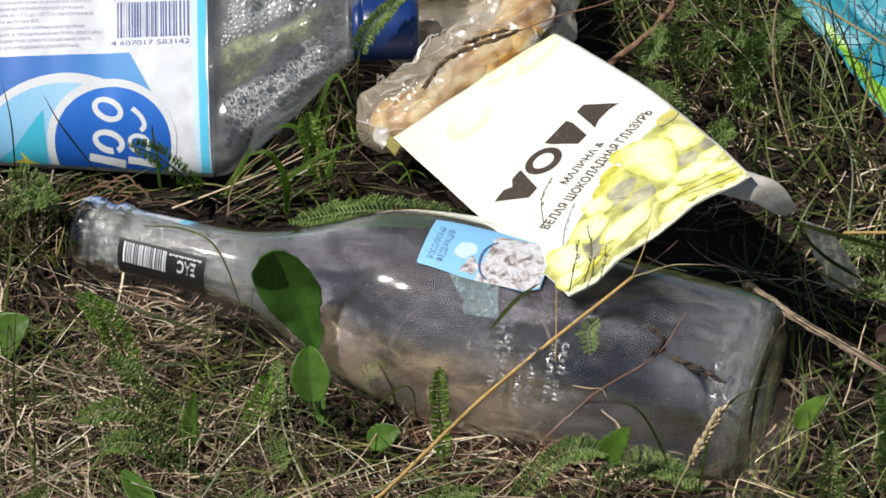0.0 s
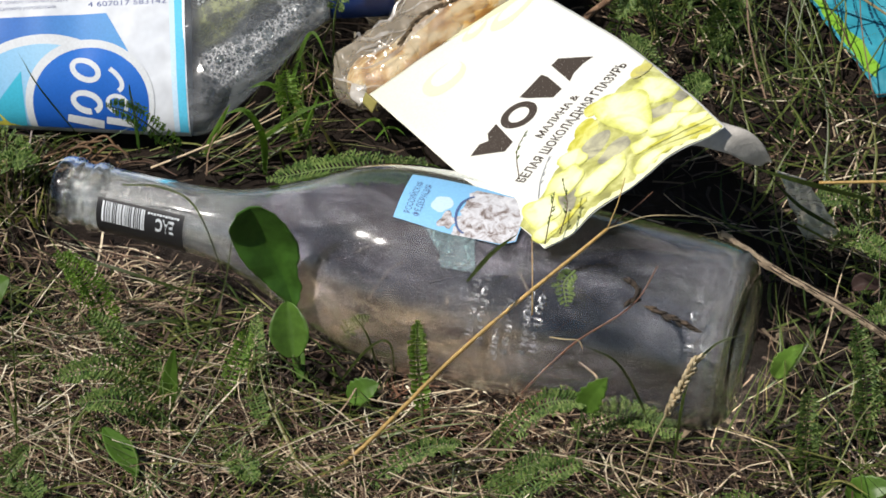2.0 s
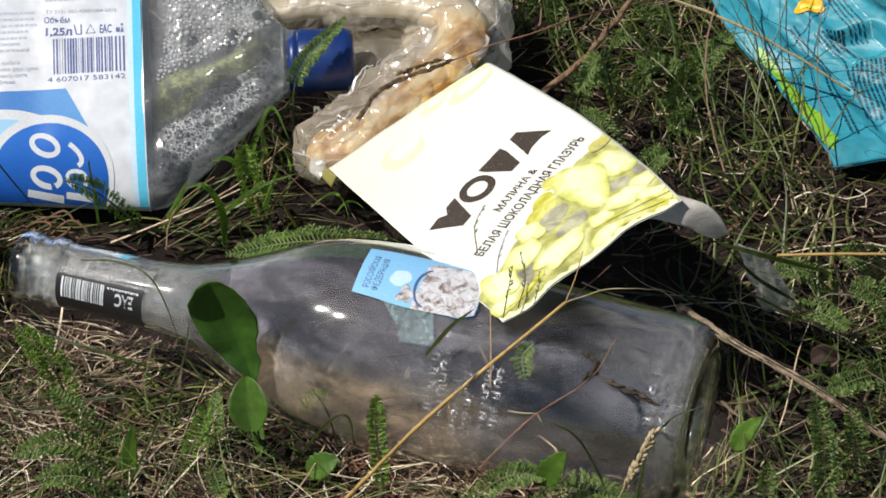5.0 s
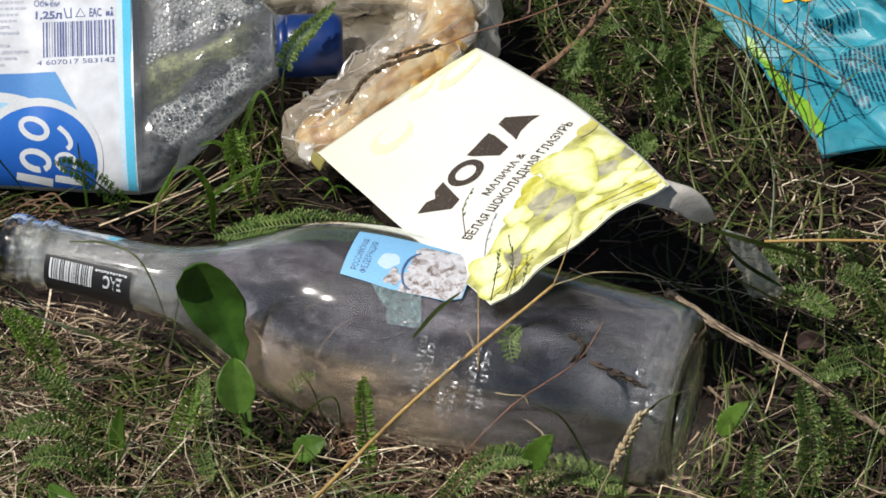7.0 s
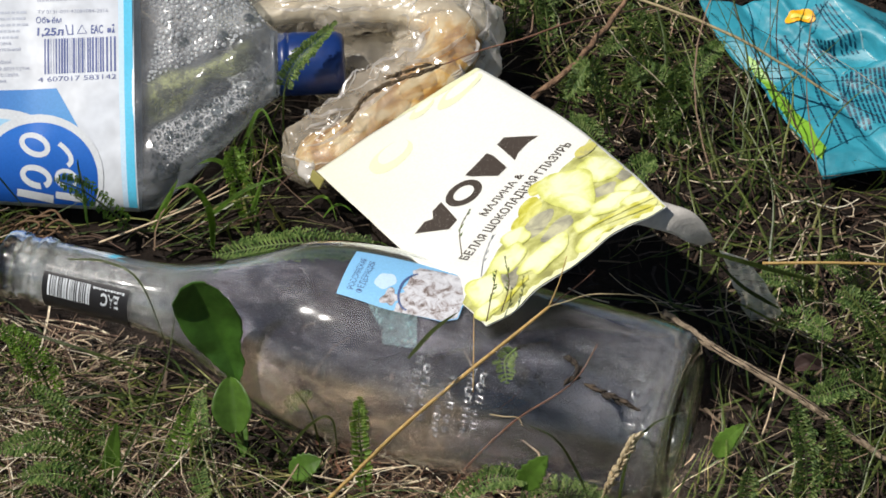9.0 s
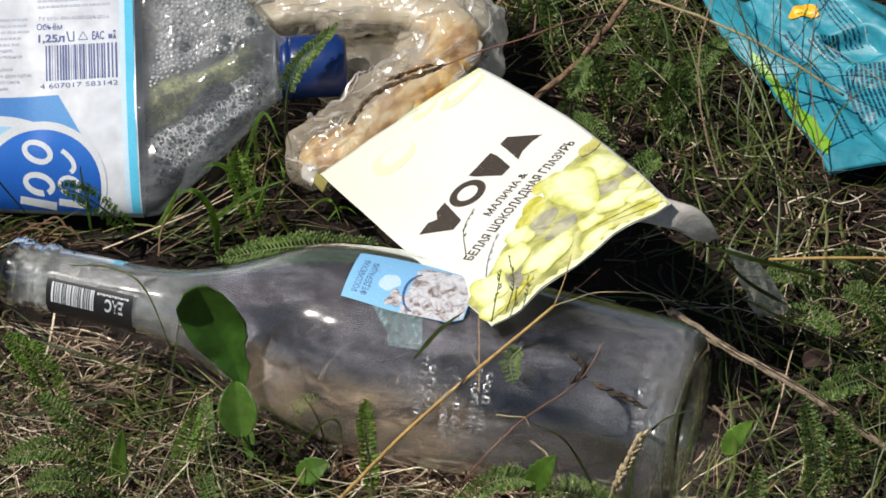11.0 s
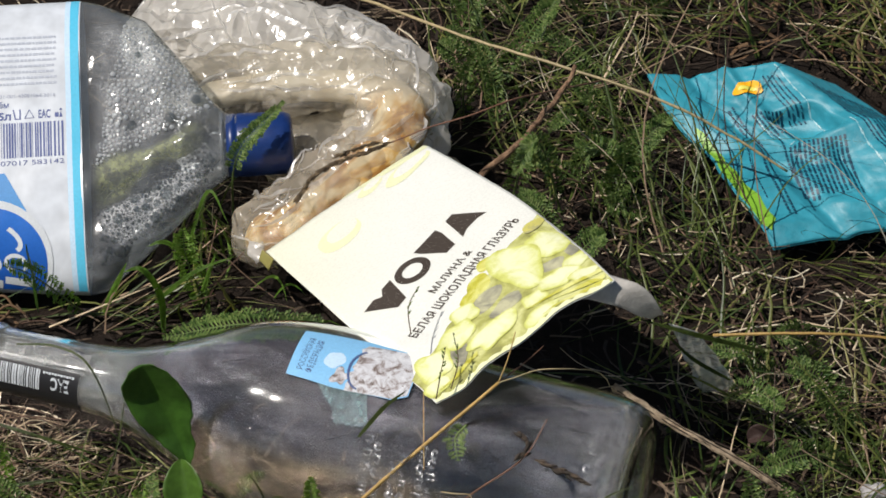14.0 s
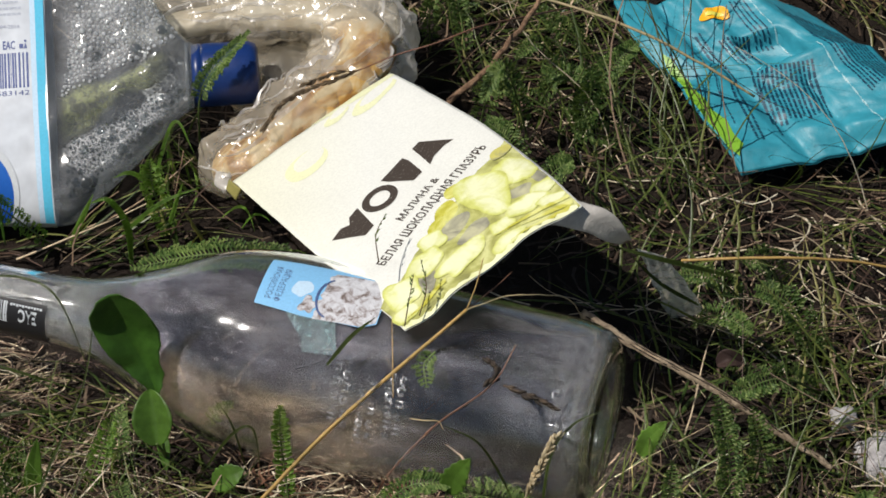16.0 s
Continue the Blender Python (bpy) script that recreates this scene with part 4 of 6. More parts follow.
            x += w + rnd.uniform(0.3, 0.7)
    print_on("small_print", lines, M_SMALLTEXT, 0.0007, "small print as bars", 0)

    # mist and water drops under the shoulder, of many sizes, close together
    for low, high in ((0.0, 1.0), (2.0, 3.0)):
        def mist(i, j):
            x = 4 + 55 * i
            c, half, deep = p_section(x)
            f = -23 + (x - 4) * 0.47
            a, b = (f + 9, c + half * 0.86) if low == 0.0 else (c - half * 0.84, f - 13)
            if low:
                a = min(a + max(0.0, 16 - x) * 1.5, b - 0.5)
            wave = 3.0 * noise.noise(Vector((x * 0.12, low * 3, 1.0)))
            return p_front(x, a + wave + (b - a) * j) + P_N * 0.0004
        bm = coat_mesh(mist, 50, 50, (0.12, 0.2, 0.10, 0.10))
        part("mist", bm, M_MIST if low else M_VEIL, ob, "white mist of fine drops")
    rnd = random.Random(21)
    taken, small, large, beads, cell = [], ([], []), ([], []), ([], []), {}
    for k in range(30000):
        x, y = rnd.uniform(6, 60), rnd.uniform(-62, 66)
        c, half, deep = p_section(x)
        fold = y - (-23 + (x - 4) * 0.47)
        if abs(y - c) > half * 0.86 or -13 < fold < 9:
            continue
        if fold > 0 and x < 8 + 12 * (fold - 20) / 50:
            continue
        if fold < 0 and x < 12 and rnd.random() < 0.8:
            continue
        thick = noise.noise(Vector((x * 0.09, y * 0.09, 7.0)))
        r = min(1.9, 0.42 + rnd.expovariate(1 / (0.42 + 0.2 * thick)))
        if fold > 0:
            r = rnd.uniform(0.6, 1.25) + (0.4 * rnd.random() if thick > 0.1 else 0.0)
        if k < 260 and (fold < 0 or rnd.random() < 0.12):
            r = rnd.uniform(1.2, 3.0)
        near = [q for i in (-1, 0, 1) for j in (-1, 0, 1) for q in cell.get((int(x // 6) + i, int(y // 6) + j), ())]
        if any((x - a) ** 2 + (y - b) ** 2 < (r + q + 0.16) ** 2 for a, b, q in near):
            continue
        cell.setdefault((int(x // 6), int(y // 6)), []).append((x, y, r))
        taken.append(r)
        if len(taken) > 3400:
            break
        n, p = normal_of(p_front, x, y), p_front(x, y)
        p = p + n * 0.0005
        e = n.cross(Vector((0.3, 0.9, 0.1))).normalized()
        g = n.cross(e)
        verts, faces = large if r > 1.66 or (r > 1.3 and fold < 0) else (beads if fold > 0 else small)
        k0 = len(verts)
        flat, ovalx = rnd.uniform(0.45, 0.7), rnd.uniform(0.85, 1.15)
        for lift, wide in ((-0.12, 0.92), (0.0, 1.0), (0.35, 0.92), (0.7, 0.66), (0.9, 0.3)):
            for k1 in range(10):
                a = 2 * math.pi * k1 / 10
                verts.append(p + (e * math.cos(a) * wide * ovalx + g * math.sin(a) * wide + n * lift * flat) * r / 1000)
        faces.append(tuple(k0 + q for q in range(9, -1, -1)))
        for q in range(4):
            for k1 in range(10):
                faces.append((k0 + q * 10 + k1, k0 + q * 10 + (k1 + 1) % 10, k0 + q * 10 + 10 + (k1 + 1) % 10, k0 + q * 10 + 10 + k1))
        faces.append(tuple(k0 + 40 + q for q in range(10)))
    part_of("condensation", from_arrays("condensation", *small), M_DROP, ob, "many small water drops clinging to the plastic", kind="stuff")
    part_of("bead_condensation", from_arrays("bead_condensation", *beads), M_BEADS, ob, "close rows of pale water beads inside the shoulder", kind="stuff")
    part_of("large_condensation", from_arrays("large_condensation", *large), M_DROP, ob, "larger water drops clinging to the plastic", kind="stuff")
    # green algae lying in the fold
    bm = coat_mesh(lambda i, j: p_front(4 + 54 * i, -24 + 54 * i * 0.47 + (j - 0.5) * (26 - 16 * i + 5 * math.sin(9 * i))) - P_N * 0.0012, 40, 16, (0.1, 0.3, 0.25, 0.25))
    part("algae_stain", bm, M_ALGAE, ob, "yellow green stain in the fold")
    return ob


# ---- the crumpled clear bag ----
def crumple(path, radius, flat, amp, seed, nu, nv, sharp, slim=1.0):
    """A bag like a squashed tube: f(i, j) with creases."""
    rnd = random.Random(seed)
    folds = []
    for k in range(12):
        way = Vector((rnd.uniform(-1, 1), rnd.uniform(-1, 1), rnd.uniform(-0.5, 0.5))).normalized()
        size = rnd.uniform(3.5, 11.0)
        folds.append((way, size, size / 11.0))
    pts = catmull(path, nu + 1)
    long = sum((b - a).length for a, b in zip(pts, pts[1:]))

    def f(i, j):
        k = min(int(round(i * nu)), nu)
        d = (pts[min(k + 1, nu)] - pts[max(k - 1, 0)]).normalized()
        x = d.cross(Vector((0, 0, 1))).normalized()
        y = x.cross(d)
        end = min(1.0, math.sqrt(max(0.0, 1 - abs(2 * i - 1) ** 10)) + 0.12)
        end *= slim + (1 - slim) * min(1.0, max(0.0, (i - 0.30) / 0.25))
        a = 2 * math.pi * j
        n = x * math.cos(a) + y * math.sin(a) * flat
        p = pts[k] + n * radius * end
        big = p * 1000
        w = 1.2 * noise.noise(big * 0.03 + Vector((seed, 0, 0)))
        warp = Vector((noise.noise(big * 0.045 + Vector((seed, 1, 2))), noise.noise(big * 0.045 + Vector((5, seed, 2))), noise.noise(big * 0.045 + Vector((9, 4, seed))))) * 7.0
        for way, size, much in folds:
            v = (big + warp).dot(way) / size
            w += sharp * much * (abs((v % 2.0) - 1.0) - 0.5)
        w += 0.55 * sharp * noise.noise(big * 0.21 + Vector((seed, 3, 1)))
        return p + n * amp * w
    return f


def build_bag():
    ob = thing("plastic_bag", "crumpled clear plastic bag with stained beige filling, torn", "bag", at=(-0.03, 0.10, 0.0))
    hook = [(-0.108, 0.128, 0.034), (-0.074, 0.129, 0.045), (-0.040, 0.127, 0.050), (-0.004, 0.121, 0.050), (0.006, 0.098, 0.046), (-0.017, 0.066, 0.040), (-0.046, 0.043, 0.030), (-0.064, 0.048, 0.022)]
    heart = [(-0.108, 0.126, 0.032), (-0.074, 0.126, 0.043), (-0.040, 0.123, 0.048), (-0.003, 0.117, 0.049), (0.010, 0.094, 0.046), (-0.012, 0.061, 0.040), (-0.042, 0.038, 0.030), (-0.060, 0.044, 0.022)]
    bm = bmesh.new()
    grid_mesh(bm, crumple(heart, 0.0138, 0.70, 0.0017, 1, 170, 80, 0.16, 0.62), 170, 80, True)
    bmesh.ops.recalc_face_normals(bm, faces=bm.faces[:])
    part("filling", bm, M_TAN, ob, "beige filling with rusty brown stains")
    def facets(path, radius, flat, amp, seed, nu, nv):
        bm = bmesh.new()
        grid_mesh(bm, crumple(path, radius, flat, amp, seed, nu, nv, 1.0), nu, nv, True)
        bmesh.ops.triangulate(bm, faces=bm.faces[:])
        return bm
    part("film", facets(hook, 0.0192, 0.80, 0.0019, 2, 200, 90), M_FILM, ob, "clear crinkled film")
    # long pleats of the film, standing up a little
    def pleats(f, count, seed, rise, drift, name):
        rnd, verts, faces = random.Random(seed), [], []
        for _ in range(count):
            i0, long, j0 = rnd.uniform(0.03, 0.85), rnd.uniform(0.06, 0.22), rnd.uniform(-0.02, 0.52)
            turn, high, lean = rnd.gauss(0, drift), rise * rnd.uniform(0.5, 1.3), rnd.uniform(-1.0, 1.0)
            k0, n = len(verts), 22
            for k in range(n + 1):
                u = k / n
                i, j = min(0.98, i0 + long * u), j0 + turn * u + 0.012 * math.sin(5 * u + j0 * 30)
                p, q = f(i, j % 1.0), f(i, (j + 0.02) % 1.0)
                side = (q - p).normalized()
                along = (f(min(0.99, i + 0.012), j % 1.0) - f(max(0.0, i - 0.012), j % 1.0)).normalized()
                out = along.cross(side).normalized()
                if out.z < 0:
                    out = -out
                h = high * math.sin(math.pi * u) ** 0.7
                verts.extend((p - side * h * 0.9, p + out * h + side * h * lean, p + side * h * 0.9))
            for k in range(n):
                b = k0 + 3 * k
                faces.extend(((b, b + 1, b + 4, b + 3), (b + 1, b + 2, b + 5, b + 4)))
        part_of(name, from_arrays(name, verts, faces), M_PLEAT, ob, "creases standing up in the clear film", smooth=False, kind="stuff")
    pleats(crumple(hook, 0.0192, 0.86, 0.0023, 2, 220, 110, 1.0), 34, 51, 0.0012, 0.05, "film_pleat")
    mass = [(-0.130, 0.185, 0.030), (-0.085, 0.178, 0.040), (-0.040, 0.163, 0.045), (-0.002, 0.143, 0.040), (0.007, 0.115, 0.033), (0.003, 0.085, 0.028)]
    part("loose_film", facets(mass, 0.0245, 0.70, 0.0030, 3, 60, 34), M_LOOSE, ob, "loose crinkled end of the bag", smooth=False)
    pleats(crumple(mass, 0.0246, 0.70, 0.0019, 3, 200, 120, 1.0), 50, 52, 0.0014, 0.20, "loose_pleat")
    fill = [(-0.047, 0.108, 0.022), (-0.028, 0.100, 0.026), (-0.008, 0.096, 0.030)]
    bm = bmesh.new()
    grid_mesh(bm, crumple(fill, 0.026, 0.5, 0.003, 7, 60, 50, 0.5), 60, 50, True)
    part("inner_fold", bm, M_FILM, ob, "stained fold of film inside the bend")
    tip = [(-0.0562, 0.0165, 0.04), (-0.0568, 0.0141, 0.038), (-0.054, 0.0133, 0.036)]
    bm = bmesh.new()
    grid_mesh(bm, crumple(tip, 0.005, 0.7, 0.002, 5, 30, 24, 1.0), 30, 24, True)
    part("knot", bm, M_LOOSE, ob, "twisted end of film", smooth=False)
    return ob


# ---- the cream wrapper on the bottle ----
K_AT = Vector((-0.0516, -0.0046, 0.0535))
K_X, K_Y, K_N = Vector((0.814, 0.4984, 0.2985)), Vector((-0.4454, 0.8653, -0.23)), Vector((-0.373, 0.054, 0.926))


def k_surface(x, y):
    """x across, y up, in millimetres from the top corner of the wrapper."""
    b = -y
    h = 1.6 * math.sin(x / 95 * math.pi) * (0.4 + b / 200) + 0.9 * noise.noise(Vector((x * 0.03, b * 0.03, 2.0)))
    h += 0.5 * noise.noise(Vector((x * 0.09, b * 0.11, 6.0))) * (0.4 + max(0.0, (b - 90) / 60))
    if b > 140:
        h -= ((b - 140) / 20) ** 2 * (1.6 + 0.8 * math.sin(x * 0.16))
    if b < 6:
        h -= (6 - b) ** 2 * 0.03
    h -= max(0.0, (x - 84) / 10) ** 2 * 1.5 * (0.6 + 0.4 * math.sin(b * 0.07))
    return K_AT + (K_X * x + K_Y * y + K_N * h) / 1000


def k_right(b):
    return 87 + 8.3 * math.sin(min(b, 110) / 110 * math.pi / 2) - (2.2 * max(0.0, b - 110) / 51)


def k_left(b):
    return 3.0 * (b / 161) ** 2


def k_low(x):
    return 161.5 + 2.2 * math.sin(x / 95 * math.pi * 2 + 0.6) * 0.7 + 2.8 * math.sin(max(0.0, x) / 95 * math.pi)


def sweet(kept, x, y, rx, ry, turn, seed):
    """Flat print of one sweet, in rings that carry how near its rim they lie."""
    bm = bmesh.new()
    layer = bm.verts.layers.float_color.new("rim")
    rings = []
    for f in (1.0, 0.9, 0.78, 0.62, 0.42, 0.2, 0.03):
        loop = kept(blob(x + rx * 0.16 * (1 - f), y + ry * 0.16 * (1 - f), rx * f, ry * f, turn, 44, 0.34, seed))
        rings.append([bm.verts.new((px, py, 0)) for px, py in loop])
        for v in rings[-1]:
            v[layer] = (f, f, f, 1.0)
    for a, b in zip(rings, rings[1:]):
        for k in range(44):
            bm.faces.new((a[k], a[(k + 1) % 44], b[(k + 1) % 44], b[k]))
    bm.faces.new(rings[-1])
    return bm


def build_wrapper():
    ob = thing("wrapper", "cream and yellow sweet wrapper, torn open, on the glass bottle", "wrapper", at=(0.03, -0.05, 0.0))

    def front(s, t):
        x0 = k_left(161 * t) + (k_right(161 * t) - k_left(161 * t)) * s
        return k_surface(x0, -k_low(x0) * t)
    sheet_part = part("front_sheet", sheet(front, 60, 96, 0.00025), M_CREAM, ob, "cream printed front")

    def print_on(name, bm, mat, lift, text="", step=4.0):
        return part(name, laid(bm, k_surface, (0.00013 + (lift - 0.0004) * 0.13) / 0.45, min(step, 2.0)), mat, sheet_part, text)

    # the printed picture: pale sweets on an olive ground
    def edge(x):
        return -(144.6 - (x / 94.5) * 48.5)
    n = 24
    top = [(k_left(140) + 0.2 + (94.2 - k_left(140)) * i / n, edge(k_left(140) + (94.2 - k_left(140)) * i / n) + 1.2 * math.sin(i * 1.1)) for i in range(n + 1)]
    low = [(x, -k_low(x) + 0.6) for x in (92.5 - (92.5 - 3.6) * i / n for i in range(n + 1))]
    print_on("picture_ground", shape(top + low), M_SWEETMID, 0.0004, "yellow printed ground", 2.0)

    def kept(loop):
        return [(min(px, k_right(-py) - 1.0), max(py, -k_low(px) + 0.8)) for px, py in loop]
    for k, (x, y, rx, ry, turn) in enumerate(((52, -117, 6.5, 5.5, 30), (61, -108, 5, 4, 25), (44, -122, 5, 4, 20))):
        print_on("printed_shade", shape(kept(blob(x, y, rx, ry, turn, 30, 0.25, k + 80))), M_DEEPYELLOW, 0.0006, "deep yellow printed sweet in shade", 2.0)
    for k, (x, y, rx, ry, turn) in enumerate(((79.5, -134, 6.5, 4.0, -20), (49, -129.5, 9.5, 5.0, 25), (53, -140, 9, 4.4, 15), (24, -149, 3.4, 7.5, -25), (90.5, -132, 3, 5, 0))):
        print_on("printed_gap", shape(kept(blob(x, y, rx, ry, turn, 30, 0.3, k + 40))), M_OLIVE, 0.00065 + 0.0003 * k, "olive grey printed gap", 2.0)
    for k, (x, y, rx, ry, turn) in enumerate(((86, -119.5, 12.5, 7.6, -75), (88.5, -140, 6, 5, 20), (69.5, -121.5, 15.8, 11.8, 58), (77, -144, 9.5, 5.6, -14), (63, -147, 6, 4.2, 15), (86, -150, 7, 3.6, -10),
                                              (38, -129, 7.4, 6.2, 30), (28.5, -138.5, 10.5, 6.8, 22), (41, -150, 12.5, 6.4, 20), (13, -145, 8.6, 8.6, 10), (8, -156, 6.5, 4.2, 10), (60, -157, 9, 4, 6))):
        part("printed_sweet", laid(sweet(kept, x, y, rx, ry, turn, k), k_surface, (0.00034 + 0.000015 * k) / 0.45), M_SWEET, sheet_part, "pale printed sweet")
    print_on("printed_gap", shape(kept(blob(88.5, -102.5, 6.5, 3.4, 25, 30, 0.3, 61))), M_SWEETDARK, 0.0039, "olive printed shade", 2.0)
    for x0, x1, y, drop in ((55, 93, -149.5, -4.5), (66, 92, -154.0, -4.0), (60, 90, -158.5, -1.5), (6, 30, -159.0, 3.0)):
        print_on("crease_print", shape(kept([(x0, y), ((x0 + x1) / 2, y + drop / 2 + 1.1), (x1, y + drop + 1.6), (x1 - 1, y + drop - 0.6), ((x0 + x1) / 2, y + drop / 2 - 0.8)])), M_DEEPYELLOW, 0.0037, "deep yellow crease", 2.0)
    print_on("edge_band", shape([(x, -k_low(x) + 0.1) for x in (3.2 + 2.2 * i for i in range(41))] + [(x, -k_low(x) + 2.3 + 0.8 * math.sin(x)) for x in (91.4 - 2.2 * i for i in range(41))]), M_SWEET, 0.0042, "pale torn edge", 2.0)
    for x, y, rx, ry, turn in ((28, -26, 12, 8, 20), (72, -12, 13, 5.5, 12), (54, -8, 7, 4, 15)):
        print_on("faint_sweet", shape(blob(x, y, rx, ry, turn, 34, 0.15, int(x))), M_FAINT, 0.0004, "faint printed sweet")
        print_on("faint_sweet_top", shape(blob(x + 2.4, y + 2.2, rx * 0.74, ry * 0.66, turn, 34, 0.15, int(x))), M_CREAM, 0.0005)

    print_on("faint_band", shape([(40, -0.4), (86.4, -0.4), (87.2, -5), (70, -6.5), (52, -4)]), M_FAINT, 0.00035, "pale lemon tint")
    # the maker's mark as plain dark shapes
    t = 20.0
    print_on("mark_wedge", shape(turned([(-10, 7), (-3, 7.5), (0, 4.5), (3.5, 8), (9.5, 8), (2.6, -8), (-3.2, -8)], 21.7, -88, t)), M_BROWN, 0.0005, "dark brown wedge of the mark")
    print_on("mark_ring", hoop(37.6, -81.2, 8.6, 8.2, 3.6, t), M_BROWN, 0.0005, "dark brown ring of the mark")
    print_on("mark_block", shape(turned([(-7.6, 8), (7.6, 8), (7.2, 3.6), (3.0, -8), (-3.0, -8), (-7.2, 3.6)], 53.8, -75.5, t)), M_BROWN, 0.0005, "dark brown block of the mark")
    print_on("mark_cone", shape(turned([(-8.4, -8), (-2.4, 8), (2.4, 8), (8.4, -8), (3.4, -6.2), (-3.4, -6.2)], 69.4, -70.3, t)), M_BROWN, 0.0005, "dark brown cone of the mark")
    print_on("flavour_line", words("МАЛИНА &", 3.9, 36.3, -104.0, 21.5, 27.5, bold=0.022), M_BROWN, 0.0005, "brown flavour words", 0)
    print_on("flavour_line", words("БЕЛАЯ ШОКОЛАДНАЯ ГЛАЗУРЬ", 4.8, 16.6, -122.0, 22.3, 76.0, bold=0.022), M_BROWN, 0.0005, "brown flavour words", 0)

    # the back sheet hangs out of the open end, over the edge to the ground
    left = catmull([(0.0790, -0.1000, 0.1060), (0.0878, -0.1009, 0.1075), (0.1009, -0.0993, 0.1010), (0.1134, -0.0924, 0.0860), (0.1195, -0.0705, 0.0600), (0.1255, -0.0585, 0.0350), (0.1309, -0.0513, 0.0050)], 40)
    right = catmull([(0.0850, -0.0871, 0.1110), (0.1000, -0.0927, 0.1125), (0.1115, -0.0957, 0.1070), (0.1204, -0.0934, 0.0900), (0.1331, -0.0730, 0.0600), (0.1414, -0.0607, 0.0350), (0.1478, -0.0510, 0.0050)], 40)

    def lining(s, t):
        k = min(int(s * 39), 38)
        f = s * 39 - k
        a, b = left[k].lerp(left[k + 1], f), right[k].lerp(right[k + 1], f)
        p = a.lerp(b, t)
        return p + Vector((0, 0, 1)) * (0.0025 * math.sin(math.pi * t) + 0.0012 * noise.noise(p * 90))
    part("back_sheet", sheet(lambda s, t: lining(s * 0.50, 0.5 + (t - 0.5) * (1 - 0.40 * max(0.0, (s - 0.80) / 0.20) ** 2)), 40, 14, 0.0005), M_LINING, ob, "grey lining of the back sheet hanging out")
    c = [Vector(q) for q in ((0.1225, -0.0830, 0.0780), (0.1345, -0.0800, 0.0710), (0.1420, -0.0540, 0.0110), (0.1600, -0.0515, 0.0110))]

    def hanging(s, t):
        t += 0.16 * noise.noise(Vector((s * 4.0, t * 2.0, 7.0))) * s
        p = c[0].lerp(c[1], t).lerp(c[2].lerp(c[3], t), s)
        return p + Vector((0.3, -0.8, 0.5)) * (0.0028 * noise.noise(p * 70) + 0.0016 * (abs((t * 5.3 + s * 1.7) % 2.0 - 1.0) - 0.5) + 0.001 * noise.noise(p * 260))
    part("hanging_film", sheet(hanging, 40, 30, 0.0002), M_THIN, ob, "clear crinkled inner film hanging to the ground")
    # small folded corner
    corner = [Vector((-0.0530, -0.001, 0.0505)), Vector((-0.0475, -0.009, 0.0515)), Vector((-0.0500, -0.009, 0.045)), Vector((-0.0545, -0.003, 0.0465))]
    part("folded_corner", sheet(lambda s, t: corner[0].lerp(corner[1], t).lerp(corner[3].lerp(corner[2], t), s), 8, 8, 0.0005), M_TAB, ob, "yellow folded corner")
    return ob


# ---- the teal wrapper in the grass ----
T_C = [Vector(c) for c in ((0.131, 0.158, 0.033), (0.224, 0.152, 0.034), (0.291, 0.064, 0.022), (0.184, 0.0475, 0.012))]


def t_surface(x, y):
    """x across (0 to 95), y up from the top edge (0 to -125), in millimetres."""
    p, q = x / 95, -y / 125
    a = T_C[0].lerp(T_C[1], p).lerp(T_C[3].lerp(T_C[2], p), q)
    a = a + Vector((0.004, 0, 0)) * math.exp(-((q - 0.46) / 0.08) ** 2) * (1 - p) - Vector((0.004, -0.001, 0)) * math.exp(-((q - 0.22) / 0.16) ** 2) * (1 - p)
    def step(e, v):
        v = min(1.0, max(0.0, v / e + 0.5))
        return v * v * (3 - 2 * v)
    def tent(d, w):
        return max(0.0, 1 - abs(d) / w)
    ridge = p - 0.66 - 0.30 * q
    h = 0.011 * tent(ridge, 0.42) * (1 - 0.3 * q) - 0.018 * max(0.0, ridge) - 0.006 * (1 - q)
    h -= 0.0085 * step(0.025, p - 0.42) * step(0.025, 0.66 - p + 0.2 * (q - 0.3)) * step(0.025, q - 0.30 + 0.10 * (p - 0.5)) * step(0.03, 0.46 - q - 0.14 * (p - 0.5))
    h += 0.0042 * tent(q - 0.50 + 0.16 * (p - 0.5), 0.10) * step(0.15, p - 0.40)
    h += 0.0028 * tent(p - 0.40 - 0.05 * q, 0.05) * step(0.2, 0.5 - q)
    h -= 0.0030 * tent(p - 0.22 - 0.10 * q, 0.06) + 0.0022 * tent(p - 0.64 + 0.12 * q, 0.04) * step(0.1, q - 0.55)
    h -= 0.005 * tent(q - 1.02, 0.10) + 0.006 * math.exp(-(p / 0.10) ** 2 - ((q - 0.42) / 0.16) ** 2)
    h += 0.003 * tent(q - 0.88 - 0.16 * (p - 0.5), 0.07) * step(0.2, p - 0.35)
    h += 0.0012 * noise.noise(Vector((x * 0.05, y * 0.05, 3.0))) + 0.0016 * (0.3 - abs(noise.noise(Vector((x * 0.045, y * 0.06, 5.0))))) + 0.0004 * noise.noise(Vector((x * 0.22, y * 0.22, 1.0)))
    return a + Vector((-0.05, -0.15, 0.98)) * h


